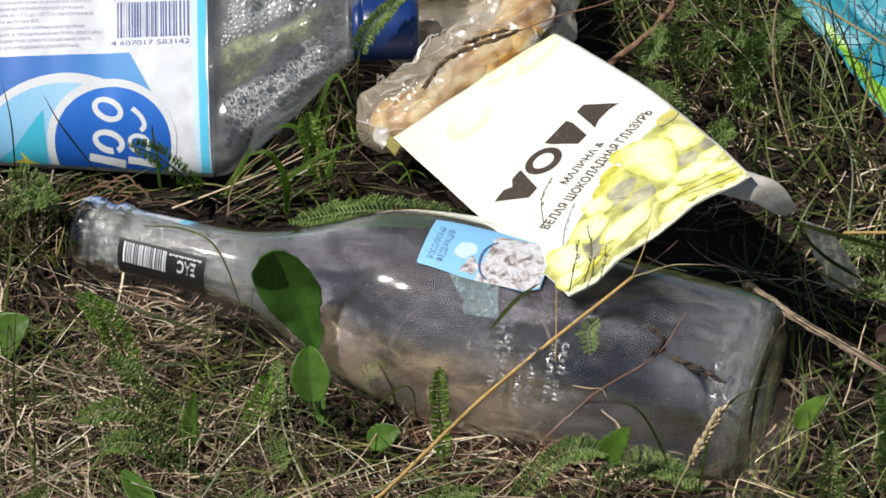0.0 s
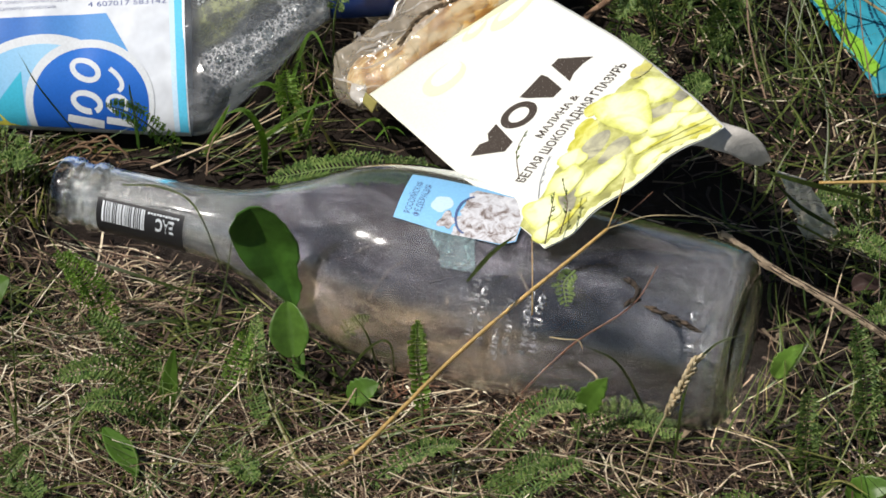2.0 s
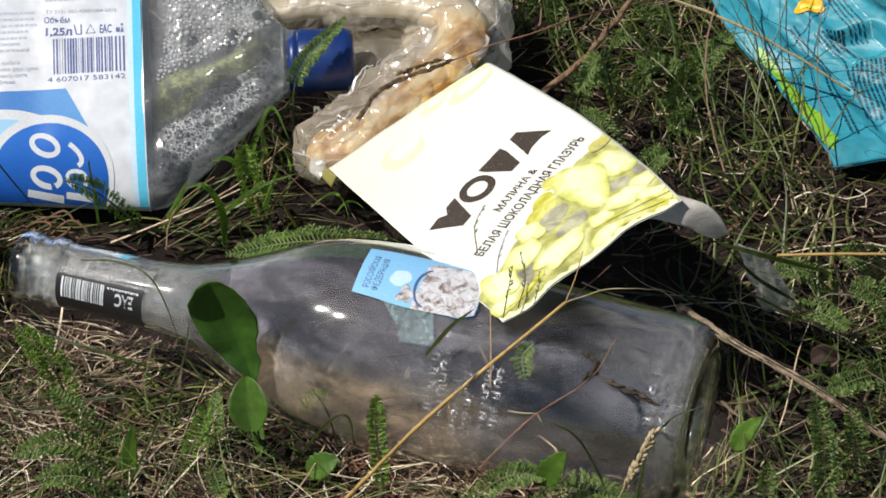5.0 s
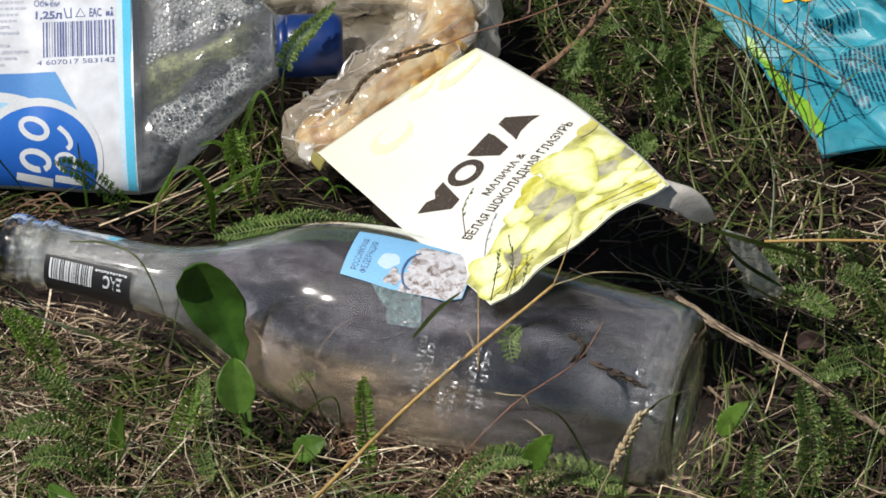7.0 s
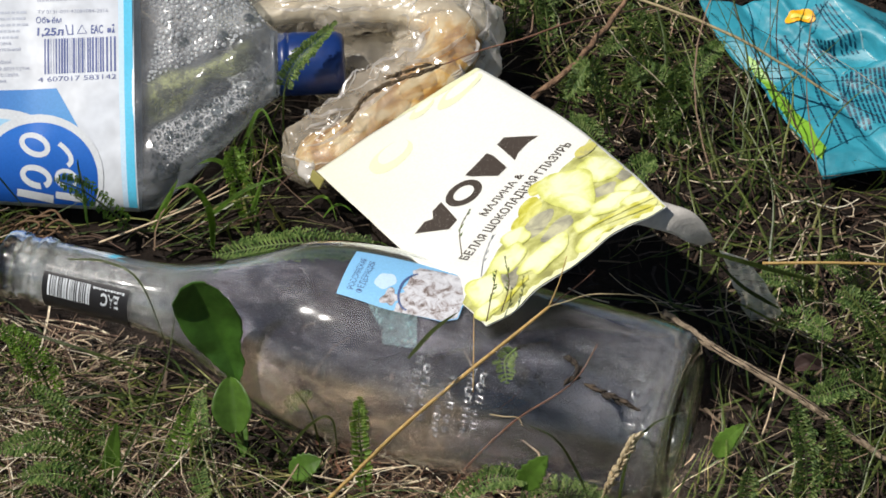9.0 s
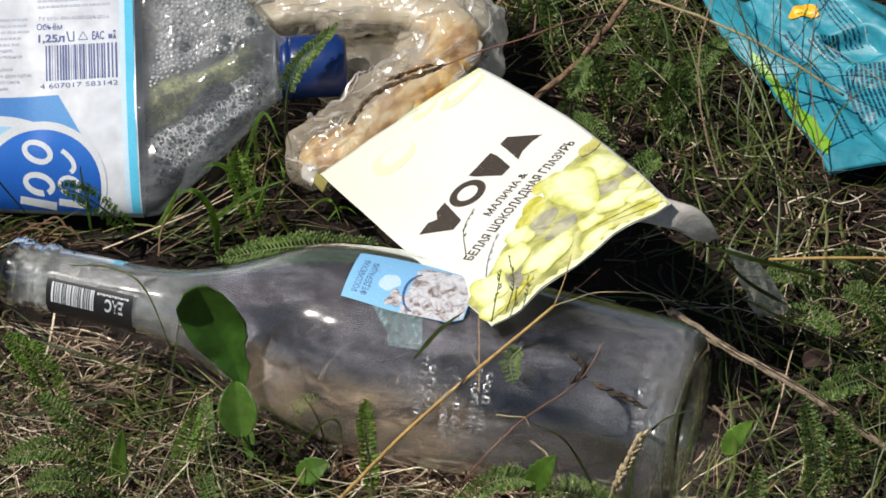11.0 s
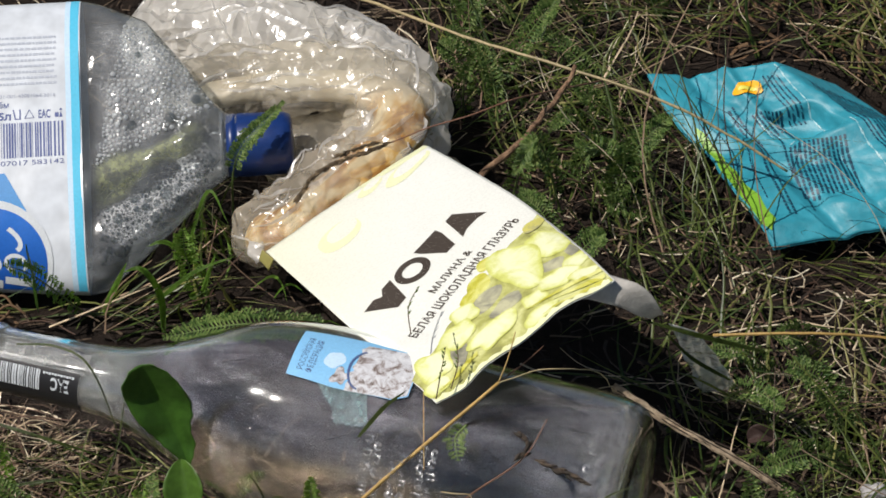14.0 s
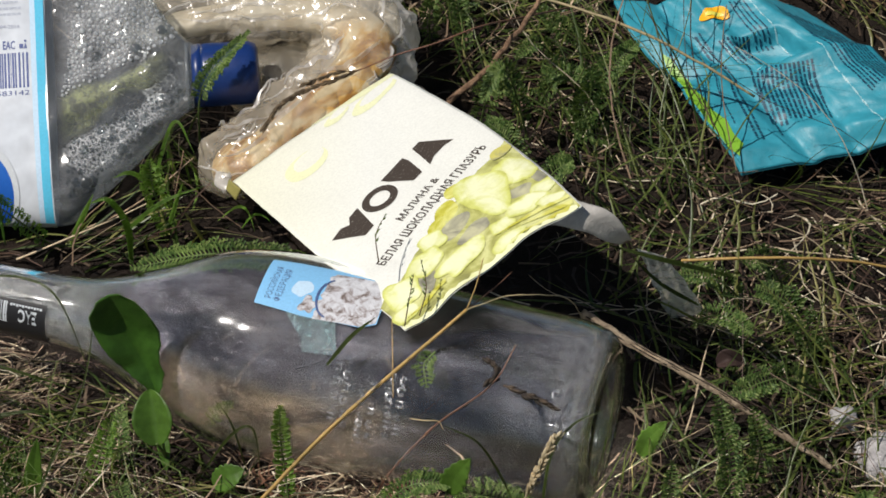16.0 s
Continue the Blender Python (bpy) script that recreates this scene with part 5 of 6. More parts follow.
def build_teal():
    ob = thing("teal_wrapper", "flattened teal snack pouch with dark print, half under grass", "wrapper", at=(0.20, 0.10, 0.0))
    body = part("pouch_sheet", sheet(lambda s, t: t_surface(95 * s, -125 * t), 72, 90, 0.0007), M_TEAL, ob, "creased teal pouch front")
    part("pouch_back", sheet(lambda s, t: t_surface(95 * s, -125 * t) - Vector((0, 0, 0.0035 * math.sin(math.pi * s) * math.sin(math.pi * t) + 0.0012)), 30, 30, 0.0005), M_TEAL, ob)

    def print_on(name, bm, mat, lift, text="", step=4.0):
        return part(name, laid(bm, t_surface, lift, min(step, 2.0)), mat, body, text)
    print_on("orange_print", shape(blob(42.5, -17.5, 7, 4.8, -5, 34, 0.3, 2)), M_ORANGE, 0.0016, "orange printed patch")
    print_on("orange_print_core", shape(blob(41.5, -18.5, 4, 1.8, -5, 24, 0.4, 3)), M_YELLOW, 0.0022)
    print_on("lime_edge", shape([(0.4, -52), (3.4, -46), (6.5, -40), (7.5, -44), (5.0, -54), (4.6, -64), (6.8, -74), (6.0, -84), (8.2, -93), (6.6, -104), (7.0, -111), (2.6, -117), (0.4, -113)]), M_LIME, 0.0011, "lime green printed edge")
    rnd = random.Random(31)
    lines = bmesh.new()

    def column(x, y0, y1, w, slant=0.0, word=3.6):
        y = y0
        while y > y1:
            k = rnd.uniform(0.8, word)
            end = max(y - k, y1)
            a, b = x + slant * (y - y0), x + slant * (end - y0)
            lines.faces.new([lines.verts.new((px, py, 0)) for px, py in ((b, end), (b + w, end), (a + w, y), (a, y))])
            y -= k + rnd.uniform(0.4, 1.0)
    for x, y0, y1, w in ((20.5, -33, -96, 0.6), (27.0, -30, -108, 1.1), (29.6, -28, -110, 1.0), (34.0, -52, -108, 1.0)):
        column(x, y0, y1, w, 0.165, 2.4)
    for k in range(8):
        column(34.5 + 1.8 * k, -36, -52, 0.95, 0.16)
    for k in range(13):
        column(35 + 2.05 * k, -62 - 0.1 * k, -102 + rnd.uniform(0, 5), 1.05, 0.27)
    for k in range(10):
        column(72 + 2.0 * k, -14 - 2 * k, -92 + 1.5 * k, 0.9)
    for k in range(4):
        column(52 + 2.2 * k, -10, -40, 0.8, 0.05)
    print_on("small_print", lines, M_DEEP, 0.0009, "small dark print as bars", 4.0)
    for (x0, y0), (x1, y1), w in (((62.0, -2), (61.0, -48), 0.45), ((69, -52), (64.5, -115), 0.5), ((36, -60.5), (60, -55.0), 0.4), ((36.0, -36), (32.0, -54), 0.4)):
        n = 26
        mid = [(x0 + (x1 - x0) * i / n, y0 + (y1 - y0) * i / n) for i in range(n + 1)]
        dx, dy = (y1 - y0), -(x1 - x0)
        long = math.hypot(dx, dy)
        side = [(w * dx / long * (0.6 + 0.5 * math.sin(i * 1.7)), w * dy / long * (0.6 + 0.5 * math.sin(i * 1.7))) for i in range(n + 1)]
        loop = [(a[0] + b[0], a[1] + b[1]) for a, b in zip(mid, side)] + [(a[0] - b[0], a[1] - b[1]) for a, b in zip(mid[::-1], side[::-1])]
        print_on("worn_crease", shape(loop), M_RUB, 0.0012, "pale rubbed crease")
    return ob


build_glass_bottle()
build_plastic_bottle()
build_bag()
build_wrapper()
build_teal()


# ---- single stalks, twigs and leaves ----
def stalk(name, label, category, points, r0, r1, mat, n=24, sides=7, rough=0.0, group=""):
    path = catmull(points, n)
    ob = thing(name, label, category, group, at=path[0])
    if rough:
        path = [p + Vector((noise.noise(p * 160), noise.noise(p * 160 + Vector((9, 0, 0))), noise.noise(p * 160 + Vector((0, 9, 0))))) * rough for p in path]
    bm = tube(bmesh.new(), path, [r0 + (r1 - r0) * i / (n - 1) + rough * 0.3 * noise.noise(path[i] * 400) for i in range(n)], sides)
    part("stem", bm, mat, ob)
    return ob


def grains(bm, path, size, gap, spread, rnd):
    """Small pointed seeds along a stalk."""
    i = 0.0
    while i < len(path) - 1.01:
        k = int(i)
        p = path[k].lerp(path[k + 1], i - k)
        d = (path[k + 1] - path[k]).normalized()
        o = Vector((rnd.uniform(-1, 1), rnd.uniform(-1, 1), rnd.uniform(-0.6, 1))).normalized()
        way = (d + o * spread).normalized()
        long = size * rnd.uniform(0.7, 1.3)
        q = p + o * size * 0.12
        tube(bm, [q, q + way * long * 0.3, q + way * long * 0.7, q + way * long], [long * 0.08, long * 0.19, long * 0.15, long * 0.02], 5)
        i += gap
    return bm


def leaf(points, wide, curve=0.18, ruffle=0.0, n=22, m=10, teeth=0.0, count=9, shape_power=0.8, base=0.12, up=(0, -0.6, 0.8), blunt=0.75, sides=None, vee=0.0):
    """A broad leaf along points: a cupped blade with a sunk midrib and an uneven margin."""
    path = catmull(points, n + 1)
    bm = bmesh.new()

    def f(i, j):
        k = min(int(round(i * n)), n)
        d = (path[min(k + 1, n)] - path[max(k - 1, 0)]).normalized()
        x = d.cross(Vector(up)).normalized()
        y = x.cross(d)
        w = wide * max(base * (1 - i), math.sin(math.pi * min(1.0, i ** shape_power * 0.98 + 0.02)) ** blunt)
        w *= 1 + teeth * (abs((i * count) % 1 - 0.5) * 2 - 0.5) + 0.08 * noise.noise(path[k] * 120)
        s = 2 * j - 1
        if sides:
            outline = sides[0] if s < 0 else sides[1]
            q = min(int(i * (len(outline) - 1)), len(outline) - 2)
            g = i * (len(outline) - 1) - q
            w = wide * (outline[q] + (outline[q + 1] - outline[q]) * g * g * (3 - 2 * g))
        return path[k] + y * vee * w * abs(s) + y * ruffle * wide * abs(s) * math.sin(i * 17 + s * 2) + x * w * s + y * (abs(s) ** 1.5 * curve * w + 0.0001 * math.sin(i * 30) * abs(s) - 0.00015 * math.exp(-(s / 0.12) ** 2))
    grid_mesh(bm, f, n, m)
    bmesh.ops.recalc_face_normals(bm, faces=bm.faces[:])
    bmesh.ops.solidify(bm, geom=bm.faces[:] + bm.edges[:] + bm.verts[:], thickness=0.00025)
    return bm, path


def broad(name, label, points, wide, mat=None, **kw):
    ob = thing(name, label, "leaf", at=Vector(points[0]))
    bm, path = leaf(points, wide, **kw)
    part("blade", bm, mat or M_BROAD, ob)
    return ob


rnd = random.Random(5)
twig = stalk("twig", "dry split brown twig lying against the glass bottle", "twig", [(0.0995, -0.0985, 0.056), (0.112, -0.104, 0.050), (0.124, -0.110, 0.045), (0.158, -0.126, 0.033), (0.178, -0.135, 0.022), (0.203, -0.147, 0.010)], 0.0020, 0.0013, M_TWIG, 110, 8, 0.0007)
for k, (i0, i1, out) in enumerate(((2, 30, (0.0003, -0.0006, 0.0010)), (22, 58, (-0.0001, -0.0009, 0.0006)), (50, 80, (0.0004, -0.0003, 0.0010)), (1, 40, (-0.0005, -0.0014, 0.0007)), (30, 70, (0.0006, -0.0008, 0.0013)), (4, 24, (0.0008, 0.0004, 0.0013)))):
    part("crack", tube(bmesh.new(), [p + Vector(out) + Vector((0, 0, 0.0002 * noise.noise(p * 300))) for p in catmull([(0.0995, -0.0985, 0.056), (0.112, -0.104, 0.050), (0.124, -0.110, 0.045), (0.158, -0.126, 0.033), (0.178, -0.135, 0.022), (0.203, -0.147, 0.010)], 84)[i0:i1]], 0.00036, 5), M_DARKSEED, twig, "dark crack in the bark")
stalk("twig", "dry brown twig standing in the grass", "twig", [(0.040, 0.050, 0.046), (0.066, 0.066, 0.060), (0.087, 0.095, 0.070), (0.092, 0.104, 0.074)], 0.0017, 0.0010, M_BARK, 60, 8, 0.0009)
stalk("grass_stalk", "long pale dry stalk over the grass", "stalk", [(-0.030, 0.205, 0.046), (-0.005, 0.189, 0.050), (0.039, 0.147, 0.060), (0.082, 0.117, 0.065), (0.129, 0.097, 0.060), (0.165, 0.085, 0.046), (0.192, 0.078, 0.030)], 0.0008, 0.0006, M_PALEHAY, 40, 7, 0.0005)
stalk("grass_stalk", "long golden dry stalk leaning over the bottle", "stalk", [(-0.075, -0.194, 0.0), (-0.052, -0.184, 0.012), (-0.006, -0.163, 0.055), (0.049, -0.143, 0.100)], 0.00105, 0.0007, M_GOLD, 40, 7, 0.0003)
stalk("grass_stalk", "thin dry side stalk of the golden stalk", "stalk", [(0.049, -0.143, 0.100), (0.064, -0.139, 0.103), (0.079, -0.135, 0.100), (0.092, -0.116, 0.080), (0.099, -0.104, 0.058)], 0.00024, 0.0002, M_PALEHAY, 24, 5, 0.0003)
stalk("grass_stalk", "thin dry side stalk of the golden stalk", "stalk", [(0.049, -0.143, 0.100), (0.060, -0.131, 0.100), (0.068, -0.122, 0.101)], 0.0003, 0.0002, M_RED, 12, 5)
stalk("grass_stalk", "thin dry side stalk of the golden stalk", "stalk", [(0.049, -0.143, 0.100), (0.053, -0.136, 0.107), (0.056, -0.129, 0.115)], 0.0003, 0.0002, M_GOLD, 12, 5)
stalk("grass_stalk", "thin reddish stalk before the glass bottle", "stalk", [(0.010, -0.155, 0.0), (0.016, -0.157, 0.020), (0.035, -0.171, 0.062), (0.057, -0.187, 0.100), (0.067, -0.180, 0.115)], 0.0006, 0.0002, M_RED, 24, 6)
stalk("grass_stalk", "hair-thin pale stalk touching the wrapper", "stalk", [(0.019, -0.172, 0.080), (0.019, -0.160, 0.091), (0.019, -0.143, 0.0945)], 0.00022, 0.00018, M_GOLD, 12, 5)

for pts in ([(0.054, -0.190, 0.102), (0.060, -0.181, 0.101), (0.057, -0.173, 0.100)], [(0.062, -0.187, 0.100), (0.068, -0.191, 0.100), (0.074, -0.195, 0.100), (0.081, -0.201, 0.100)]):
    ob = stalk("seed_head", "small dark grass seed head", "seed head", pts, 0.0002, 0.00015, M_SEED, 14, 5)
    part("seed_spike", grains(bmesh.new(), catmull(pts, 14), 0.0037, 0.55, 0.35, rnd), M_DARKSEED, ob)
spike = [(0.1157, 0.1658, 0.0200), (0.0849, 0.1038, 0.0600), (0.0615, 0.0637, 0.0850), (0.0407, 0.0490, 0.0870), (0.0229, 0.0447, 0.0840), (0.0076, 0.0389, 0.0810), (-0.0050, 0.0336, 0.0790), (-0.0176, 0.0287, 0.0770), (-0.0289, 0.0227, 0.0740), (-0.0368, 0.0105, 0.0700)]
ob = stalk("seed_head", "dark brown grass seed head bent over the plastic bag", "seed head", spike, 0.0005, 0.0002, M_RED, 60, 6)
bm = grains(bmesh.new(), catmull(spike, 90)[52:], 0.0028, 0.20, 0.30, rnd)
for pts in ([(0.0051, 0.0376, 0.0810), (-0.0064, 0.0352, 0.0810), (-0.0190, 0.0300, 0.0790)],):
    tube(bm, catmull(pts, 12), 0.00018, 5)
    grains(bm, catmull(pts, 30)[6:], 0.0026, 0.5, 0.35, rnd)
part("seed_spike", bm, M_SEED, ob)
for pts in ([(0.024, -0.150, 0.098), (0.026, -0.141, 0.104), (0.028, -0.130, 0.108)], [(0.030, -0.145, 0.099), (0.033, -0.136, 0.106), (0.031, -0.126, 0.112)], [(0.014, -0.118, 0.104), (0.013, -0.106, 0.108), (0.017, -0.093, 0.108)]):
    ob = stalk("seed_head", "thin green grass sprig before the wrapper", "seed head", pts, 0.0003, 0.00015, M_SEED, 12, 5)
    part("seed_spike", grains(bmesh.new(), catmull(pts, 12)[4:], 0.0019, 0.9, 0.8, rnd), M_STEM, ob)
for pts in ([(0.0615, -0.1968, 0.0), (0.0671, -0.2103, 0.05), (0.0738, -0.2174, 0.08), (0.0807, -0.2166, 0.1)],):
    ob = stalk("seed_head", "pale fluffy dry seed head on a stalk", "seed head", pts, 0.0005, 0.0003, M_HAY, 20, 6)
    part("seed_spike", grains(bmesh.new(), catmull(pts, 40)[20:], 0.0036, 0.11, 0.55, rnd), M_HAY, ob)

big = broad("dandelion_leaf", "broad green leaf standing before the bottle neck", [(-0.0785, -0.1375, 0.0500), (-0.0815, -0.1339, 0.0600), (-0.0853, -0.1310, 0.0700), (-0.0907, -0.1292, 0.0840), (-0.0949, -0.1311, 0.1000)], 0.0120, M_DARKLEAF, ruffle=0.05, n=48, m=16, curve=0.10, up=(-0.1, -0.75, 0.65), sides=((0.10, 0.26, 0.42, 0.58, 0.72, 0.84, 0.94, 1.0, 1.0, 0.92, 0.48), (0.12, 0.34, 0.52, 0.50, 0.62, 0.86, 1.0, 1.0, 0.96, 0.80, 0.40)), vee=0.22)
part("petiole", tube(bmesh.new(), catmull([(-0.0770, -0.1300, 0.0), (-0.0776, -0.1400, 0.025), (-0.0785, -0.1375, 0.0510)], 12), 0.0007, 6), M_STEM, big, "pale leaf stem")
small = broad("dandelion_leaf", "small oval green leaf folded along its midrib", [(-0.0787, -0.1511, 0.0340), (-0.0800, -0.1440, 0.0440), (-0.0813, -0.1370, 0.0530)], 0.0080, shape_power=0.95, blunt=0.62, n=30, curve=0.25, vee=0.30, up=(-0.1, -0.74, 0.67))
part("petiole", tube(bmesh.new(), catmull([(-0.0772, -0.1290, 0.0), (-0.0774, -0.1400, 0.018), (-0.0787, -0.1511, 0.0350)], 12), 0.0006, 6), M_STEM, small, "pale leaf stem")
broad("dandelion_leaf", "dark green leaf low in the litter", [(-0.080, -0.128, 0.022), (-0.078, -0.134, 0.016), (-0.077, -0.141, 0.008)], 0.0028, shape_power=0.9)
broad("plantain_leaf", "narrow toothed green leaf before the label", [(-0.158, 0.008, 0.006), (-0.1575, 0.005, 0.030), (-0.1585, -0.002, 0.055)], 0.0036, teeth=0.35, count=12, shape_power=0.9, up=(-0.5, -0.3, 0.8))
broad("plantain_leaf", "oval green leaf flat in the litter", [(-0.156, -0.178, 0.020), (-0.148, -0.188, 0.016), (-0.141, -0.198, 0.012)], 0.0058, shape_power=1.0, up=(0.6, -0.6, 0.4))
broad("plantain_leaf", "pale green spear-shaped leaf in the litter", [(-0.133, -0.152, 0.0), (-0.131, -0.151, 0.018), (-0.128, -0.149, 0.037)], 0.0038, shape_power=0.8)
broad("clover_leaf", "round pale green leaf in the litter", [(-0.222, -0.098, 0.008), (-0.213, -0.096, 0.018), (-0.204, -0.094, 0.024)], 0.0085, shape_power=0.75, teeth=0.1, count=9)
broad("clover_leaf", "small round green leaf with a scalloped edge", [(-0.057, -0.151, 0.010), (-0.050, -0.152, 0.016), (-0.0435, -0.152, 0.020)], 0.0056, shape_power=0.75, teeth=0.25, count=7)
broad("clover_leaf", "light green leaf in the litter", [(0.148, -0.205, 0.008), (0.154, -0.210, 0.020), (0.165, -0.212, 0.024)], 0.0062, shape_power=0.75, teeth=0.2, count=8)
bright = broad("clover_leaf", "bright toothed green leaf before the bottle", [(0.040, -0.178, 0.031), (0.044, -0.1795, 0.042), (0.0495, -0.1800, 0.0526)], 0.0052, shape_power=0.75, teeth=0.3, count=6)
part("petiole", tube(bmesh.new(), catmull([(0.037, -0.186, 0.0), (0.0385, -0.183, 0.018), (0.040, -0.178, 0.032)], 10), 0.0004, 5), M_STEM, bright, "thin leaf stem")
broad("clover_leaf", "toothed green leaf beside the bottle foot", [(0.123, -0.134, 0.006), (0.127, -0.137, 0.020), (0.133, -0.140, 0.032)], 0.0042, shape_power=0.75, teeth=0.3, count=8)



broad("dead_leaf", "curled purple-brown dead leaf in the grass", [(0.16, -0.0855, 0.012), (0.1654, -0.0858, 0.015), (0.1717, -0.0841, 0.012)], 0.0040, M_PURPLE, shape_power=0.9, curve=0.9, up=(-0.5, -0.4, 0.7))


def blade(label, points, wide, mat=None, fold=0.35, n=22):
    """One long grass blade: a folded ribbon that narrows to its tip."""
    path = catmull(points, n)
    ob = thing("long_grass", label, "grass", "long grass blades", at=path[0])
    bm, rows = bmesh.new(), []
    for i, q in enumerate(path):
        f = i / (n - 1)
        d = (path[min(i + 1, n - 1)] - path[max(i - 1, 0)]).normalized()
        x = d.cross(Vector((0.0, -0.7, 0.7))).normalized()
        y = x.cross(d)
        w = wide * max(0.08, min(1.0, 0.5 + 2 * f) * (1 - f ** 3))
        rows.append([bm.verts.new(q - x * w + y * w * fold), bm.verts.new(q), bm.verts.new(q + x * w + y * w * fold)])
    for a, b in zip(rows, rows[1:]):
        for k in (0, 1):
            bm.faces.new((a[k], b[k], b[k + 1], a[k + 1]))
    bmesh.ops.solidify(bm, geom=bm.faces[:] + bm.edges[:] + bm.verts[:], thickness=0.00012)
    part("blade", bm, mat or M_GRASS, ob)
    return ob


for wide, pts in ((0.0005, [(-0.1527, -0.0847, 0.070), (-0.1340, -0.0922, 0.075), (-0.1194, -0.1014, 0.070), (-0.1075, -0.1100, 0.030)]),
                  (0.0004, [(-0.1815, -0.0133, 0.035), (-0.1922, -0.0335, 0.080), (-0.2012, -0.0229, 0.090)]),
                  (0.0004, [(-0.2213, -0.0047, 0.020), (-0.2168, -0.0204, 0.070), (-0.2211, -0.0100, 0.090)]),
                  (0.0006, [(-0.0653, -0.1400, 0.0), (-0.0479, -0.1541, 0.042), (-0.0385, -0.1565, 0.048), (-0.0366, -0.1530, 0.020)]),
                  (0.0004, [(-0.0432, -0.1424, 0.010), (-0.0476, -0.1500, 0.045), (-0.0544, -0.1500, 0.060)]),
                  (0.0009, [(-0.0070, -0.1664, 0.093), (0.0033, -0.1569, 0.100), (0.0132, -0.1515, 0.105)]),
                  (0.0006, [(0.0772, -0.1880, 0.0), (0.0802, -0.1915, 0.060), (0.0889, -0.1900, 0.080), (0.1024, -0.1910, 0.090)]),
                  (0.0005, [(0.0715, -0.1716, 0.010), (0.0540, -0.1911, 0.070), (0.0386, -0.1987, 0.090)])):
    blade("thin dark green grass blade arching over the bottle", pts, wide)
for wide, pts in ((0.0016, [(-0.1288, 0.0142, 0.0), (-0.1199, -0.0021, 0.030), (-0.1130, -0.0089, 0.050)]), (0.0017, [(-0.1000, 0.0000, 0.0), (-0.0992, -0.0085, 0.030), (-0.1052, -0.0183, 0.054), (-0.1143, -0.0154, 0.050)]),
                  (0.0012, [(-0.0810, 0.0300, 0.010), (-0.0965, 0.0161, 0.040), (-0.1066, 0.0139, 0.040)]), (0.0011, [(-0.1081, 0.0167, 0.0), (-0.0860, 0.0065, 0.030), (-0.0655, 0.0071, 0.040)]),
                  (0.0011, [(-0.085, 0.020, 0.0), (-0.078, 0.008, 0.03), (-0.074, 0.004, 0.045)]), (0.0009, [(-0.095, 0.035, 0.0), (-0.080, 0.040, 0.05), (-0.070, 0.030, 0.04)])):
    blade("broad green grass blade behind the glass bottle", pts, wide, M_FERN)
for wide, pts in ((0.0011, [(0.1658, -0.0705, 0.050), (0.1322, -0.0830, 0.072), (0.1081, -0.0804, 0.079)]), (0.0009, [(0.1512, -0.0775, 0.040), (0.1325, -0.0870, 0.062), (0.1180, -0.0800, 0.075)])):
    blade("broad green grass blade beside the torn wrapper", pts, wide)
for wide, pts in ((0.0006, [(-0.1382, -0.1742, 0.0), (-0.1219, -0.1541, 0.030), (-0.1076, -0.1411, 0.060), (-0.1021, -0.1239, 0.085)]), (0.0004, [(-0.1930, -0.1818, 0.0), (-0.1889, -0.1754, 0.060), (-0.1912, -0.1455, 0.100)]),
                  (0.0007, [(-0.1853, -0.1160, 0.010), (-0.1338, -0.1237, 0.028), (-0.1014, -0.1173, 0.015)]), (0.0008, [(-0.1744, -0.0821, 0.025), (-0.1446, -0.0920, 0.022), (-0.1135, -0.0963, 0.012)]),
                  (0.0005, [(-0.203, -0.160, 0.0), (-0.201, -0.150, 0.05), (-0.199, -0.130, 0.08)])):
    blade("thin olive grass blade over the litter", pts, wide)
stalk("grass_stalk", "golden dry stalk lying level in the grass", "stalk", [(0.1454, -0.0539, 0.045), (0.1840, -0.0588, 0.050), (0.2259, -0.0577, 0.045), (0.27, -0.058, 0.03)], 0.0007, 0.0005, M_GOLD, 24, 6, 0.0003)

stalk("grass_stalk", "short pale curled stalk before the glass bottle", "stalk", [(0.0256, -0.1893, 0.085), (0.0312, -0.1935, 0.088), (0.0364, -0.194, 0.088), (0.0383, -0.1954, 0.085)], 0.00024, 0.0002, M_PALEHAY, 16, 6)

# brown roots by the mouth of the bottle
rr = random.Random(77)
ob = thing("root_tuft", "tangle of brown roots by the bottle mouth", "roots", at=(-0.180, -0.010, 0.0))
for k in range(9):
    a, c = rr.uniform(0, 6.3), Vector((rr.uniform(-0.194, -0.168), rr.uniform(-0.014, -0.004), rr.uniform(0.010, 0.024)))
    pts = [c + Vector((math.cos(a + q * 1.3) * 0.009, math.sin(a + q * 1.3) * 0.004, 0.004 * math.sin(q * 2 + a))) for q in range(4)]
    part("root", tube(bmesh.new(), catmull(pts, 18), 0.0006, 5), M_ROOT, ob)


def pebble(label, at, size, seed):
    bm = bmesh.new()
    bmesh.ops.create_icosphere(bm, subdivisions=3, radius=1.0)
    for v in bm.verts:
        k = 1 + 0.35 * noise.noise(v.co * 1.3 + Vector((seed, 0, 0))) + 0.1 * noise.noise(v.co * 4 + Vector((seed, 0, 0)))
        v.co = Vector(at) + Vector((v.co.x * size[0], v.co.y * size[1], v.co.z * size[2])) * k
    ob = thing("stone", label, "stone", "pale stones", at=at)
    part("stone_body", bm, M_STONE, ob)


pebble("pale grey stone in the grass", (0.2130, -0.1130, 0.004), (0.0065, 0.006, 0.006), 3.0)
pebble("larger pale grey stone in the grass", (0.2270, -0.1350, 0.004), (0.011, 0.013, 0.008), 8.0)


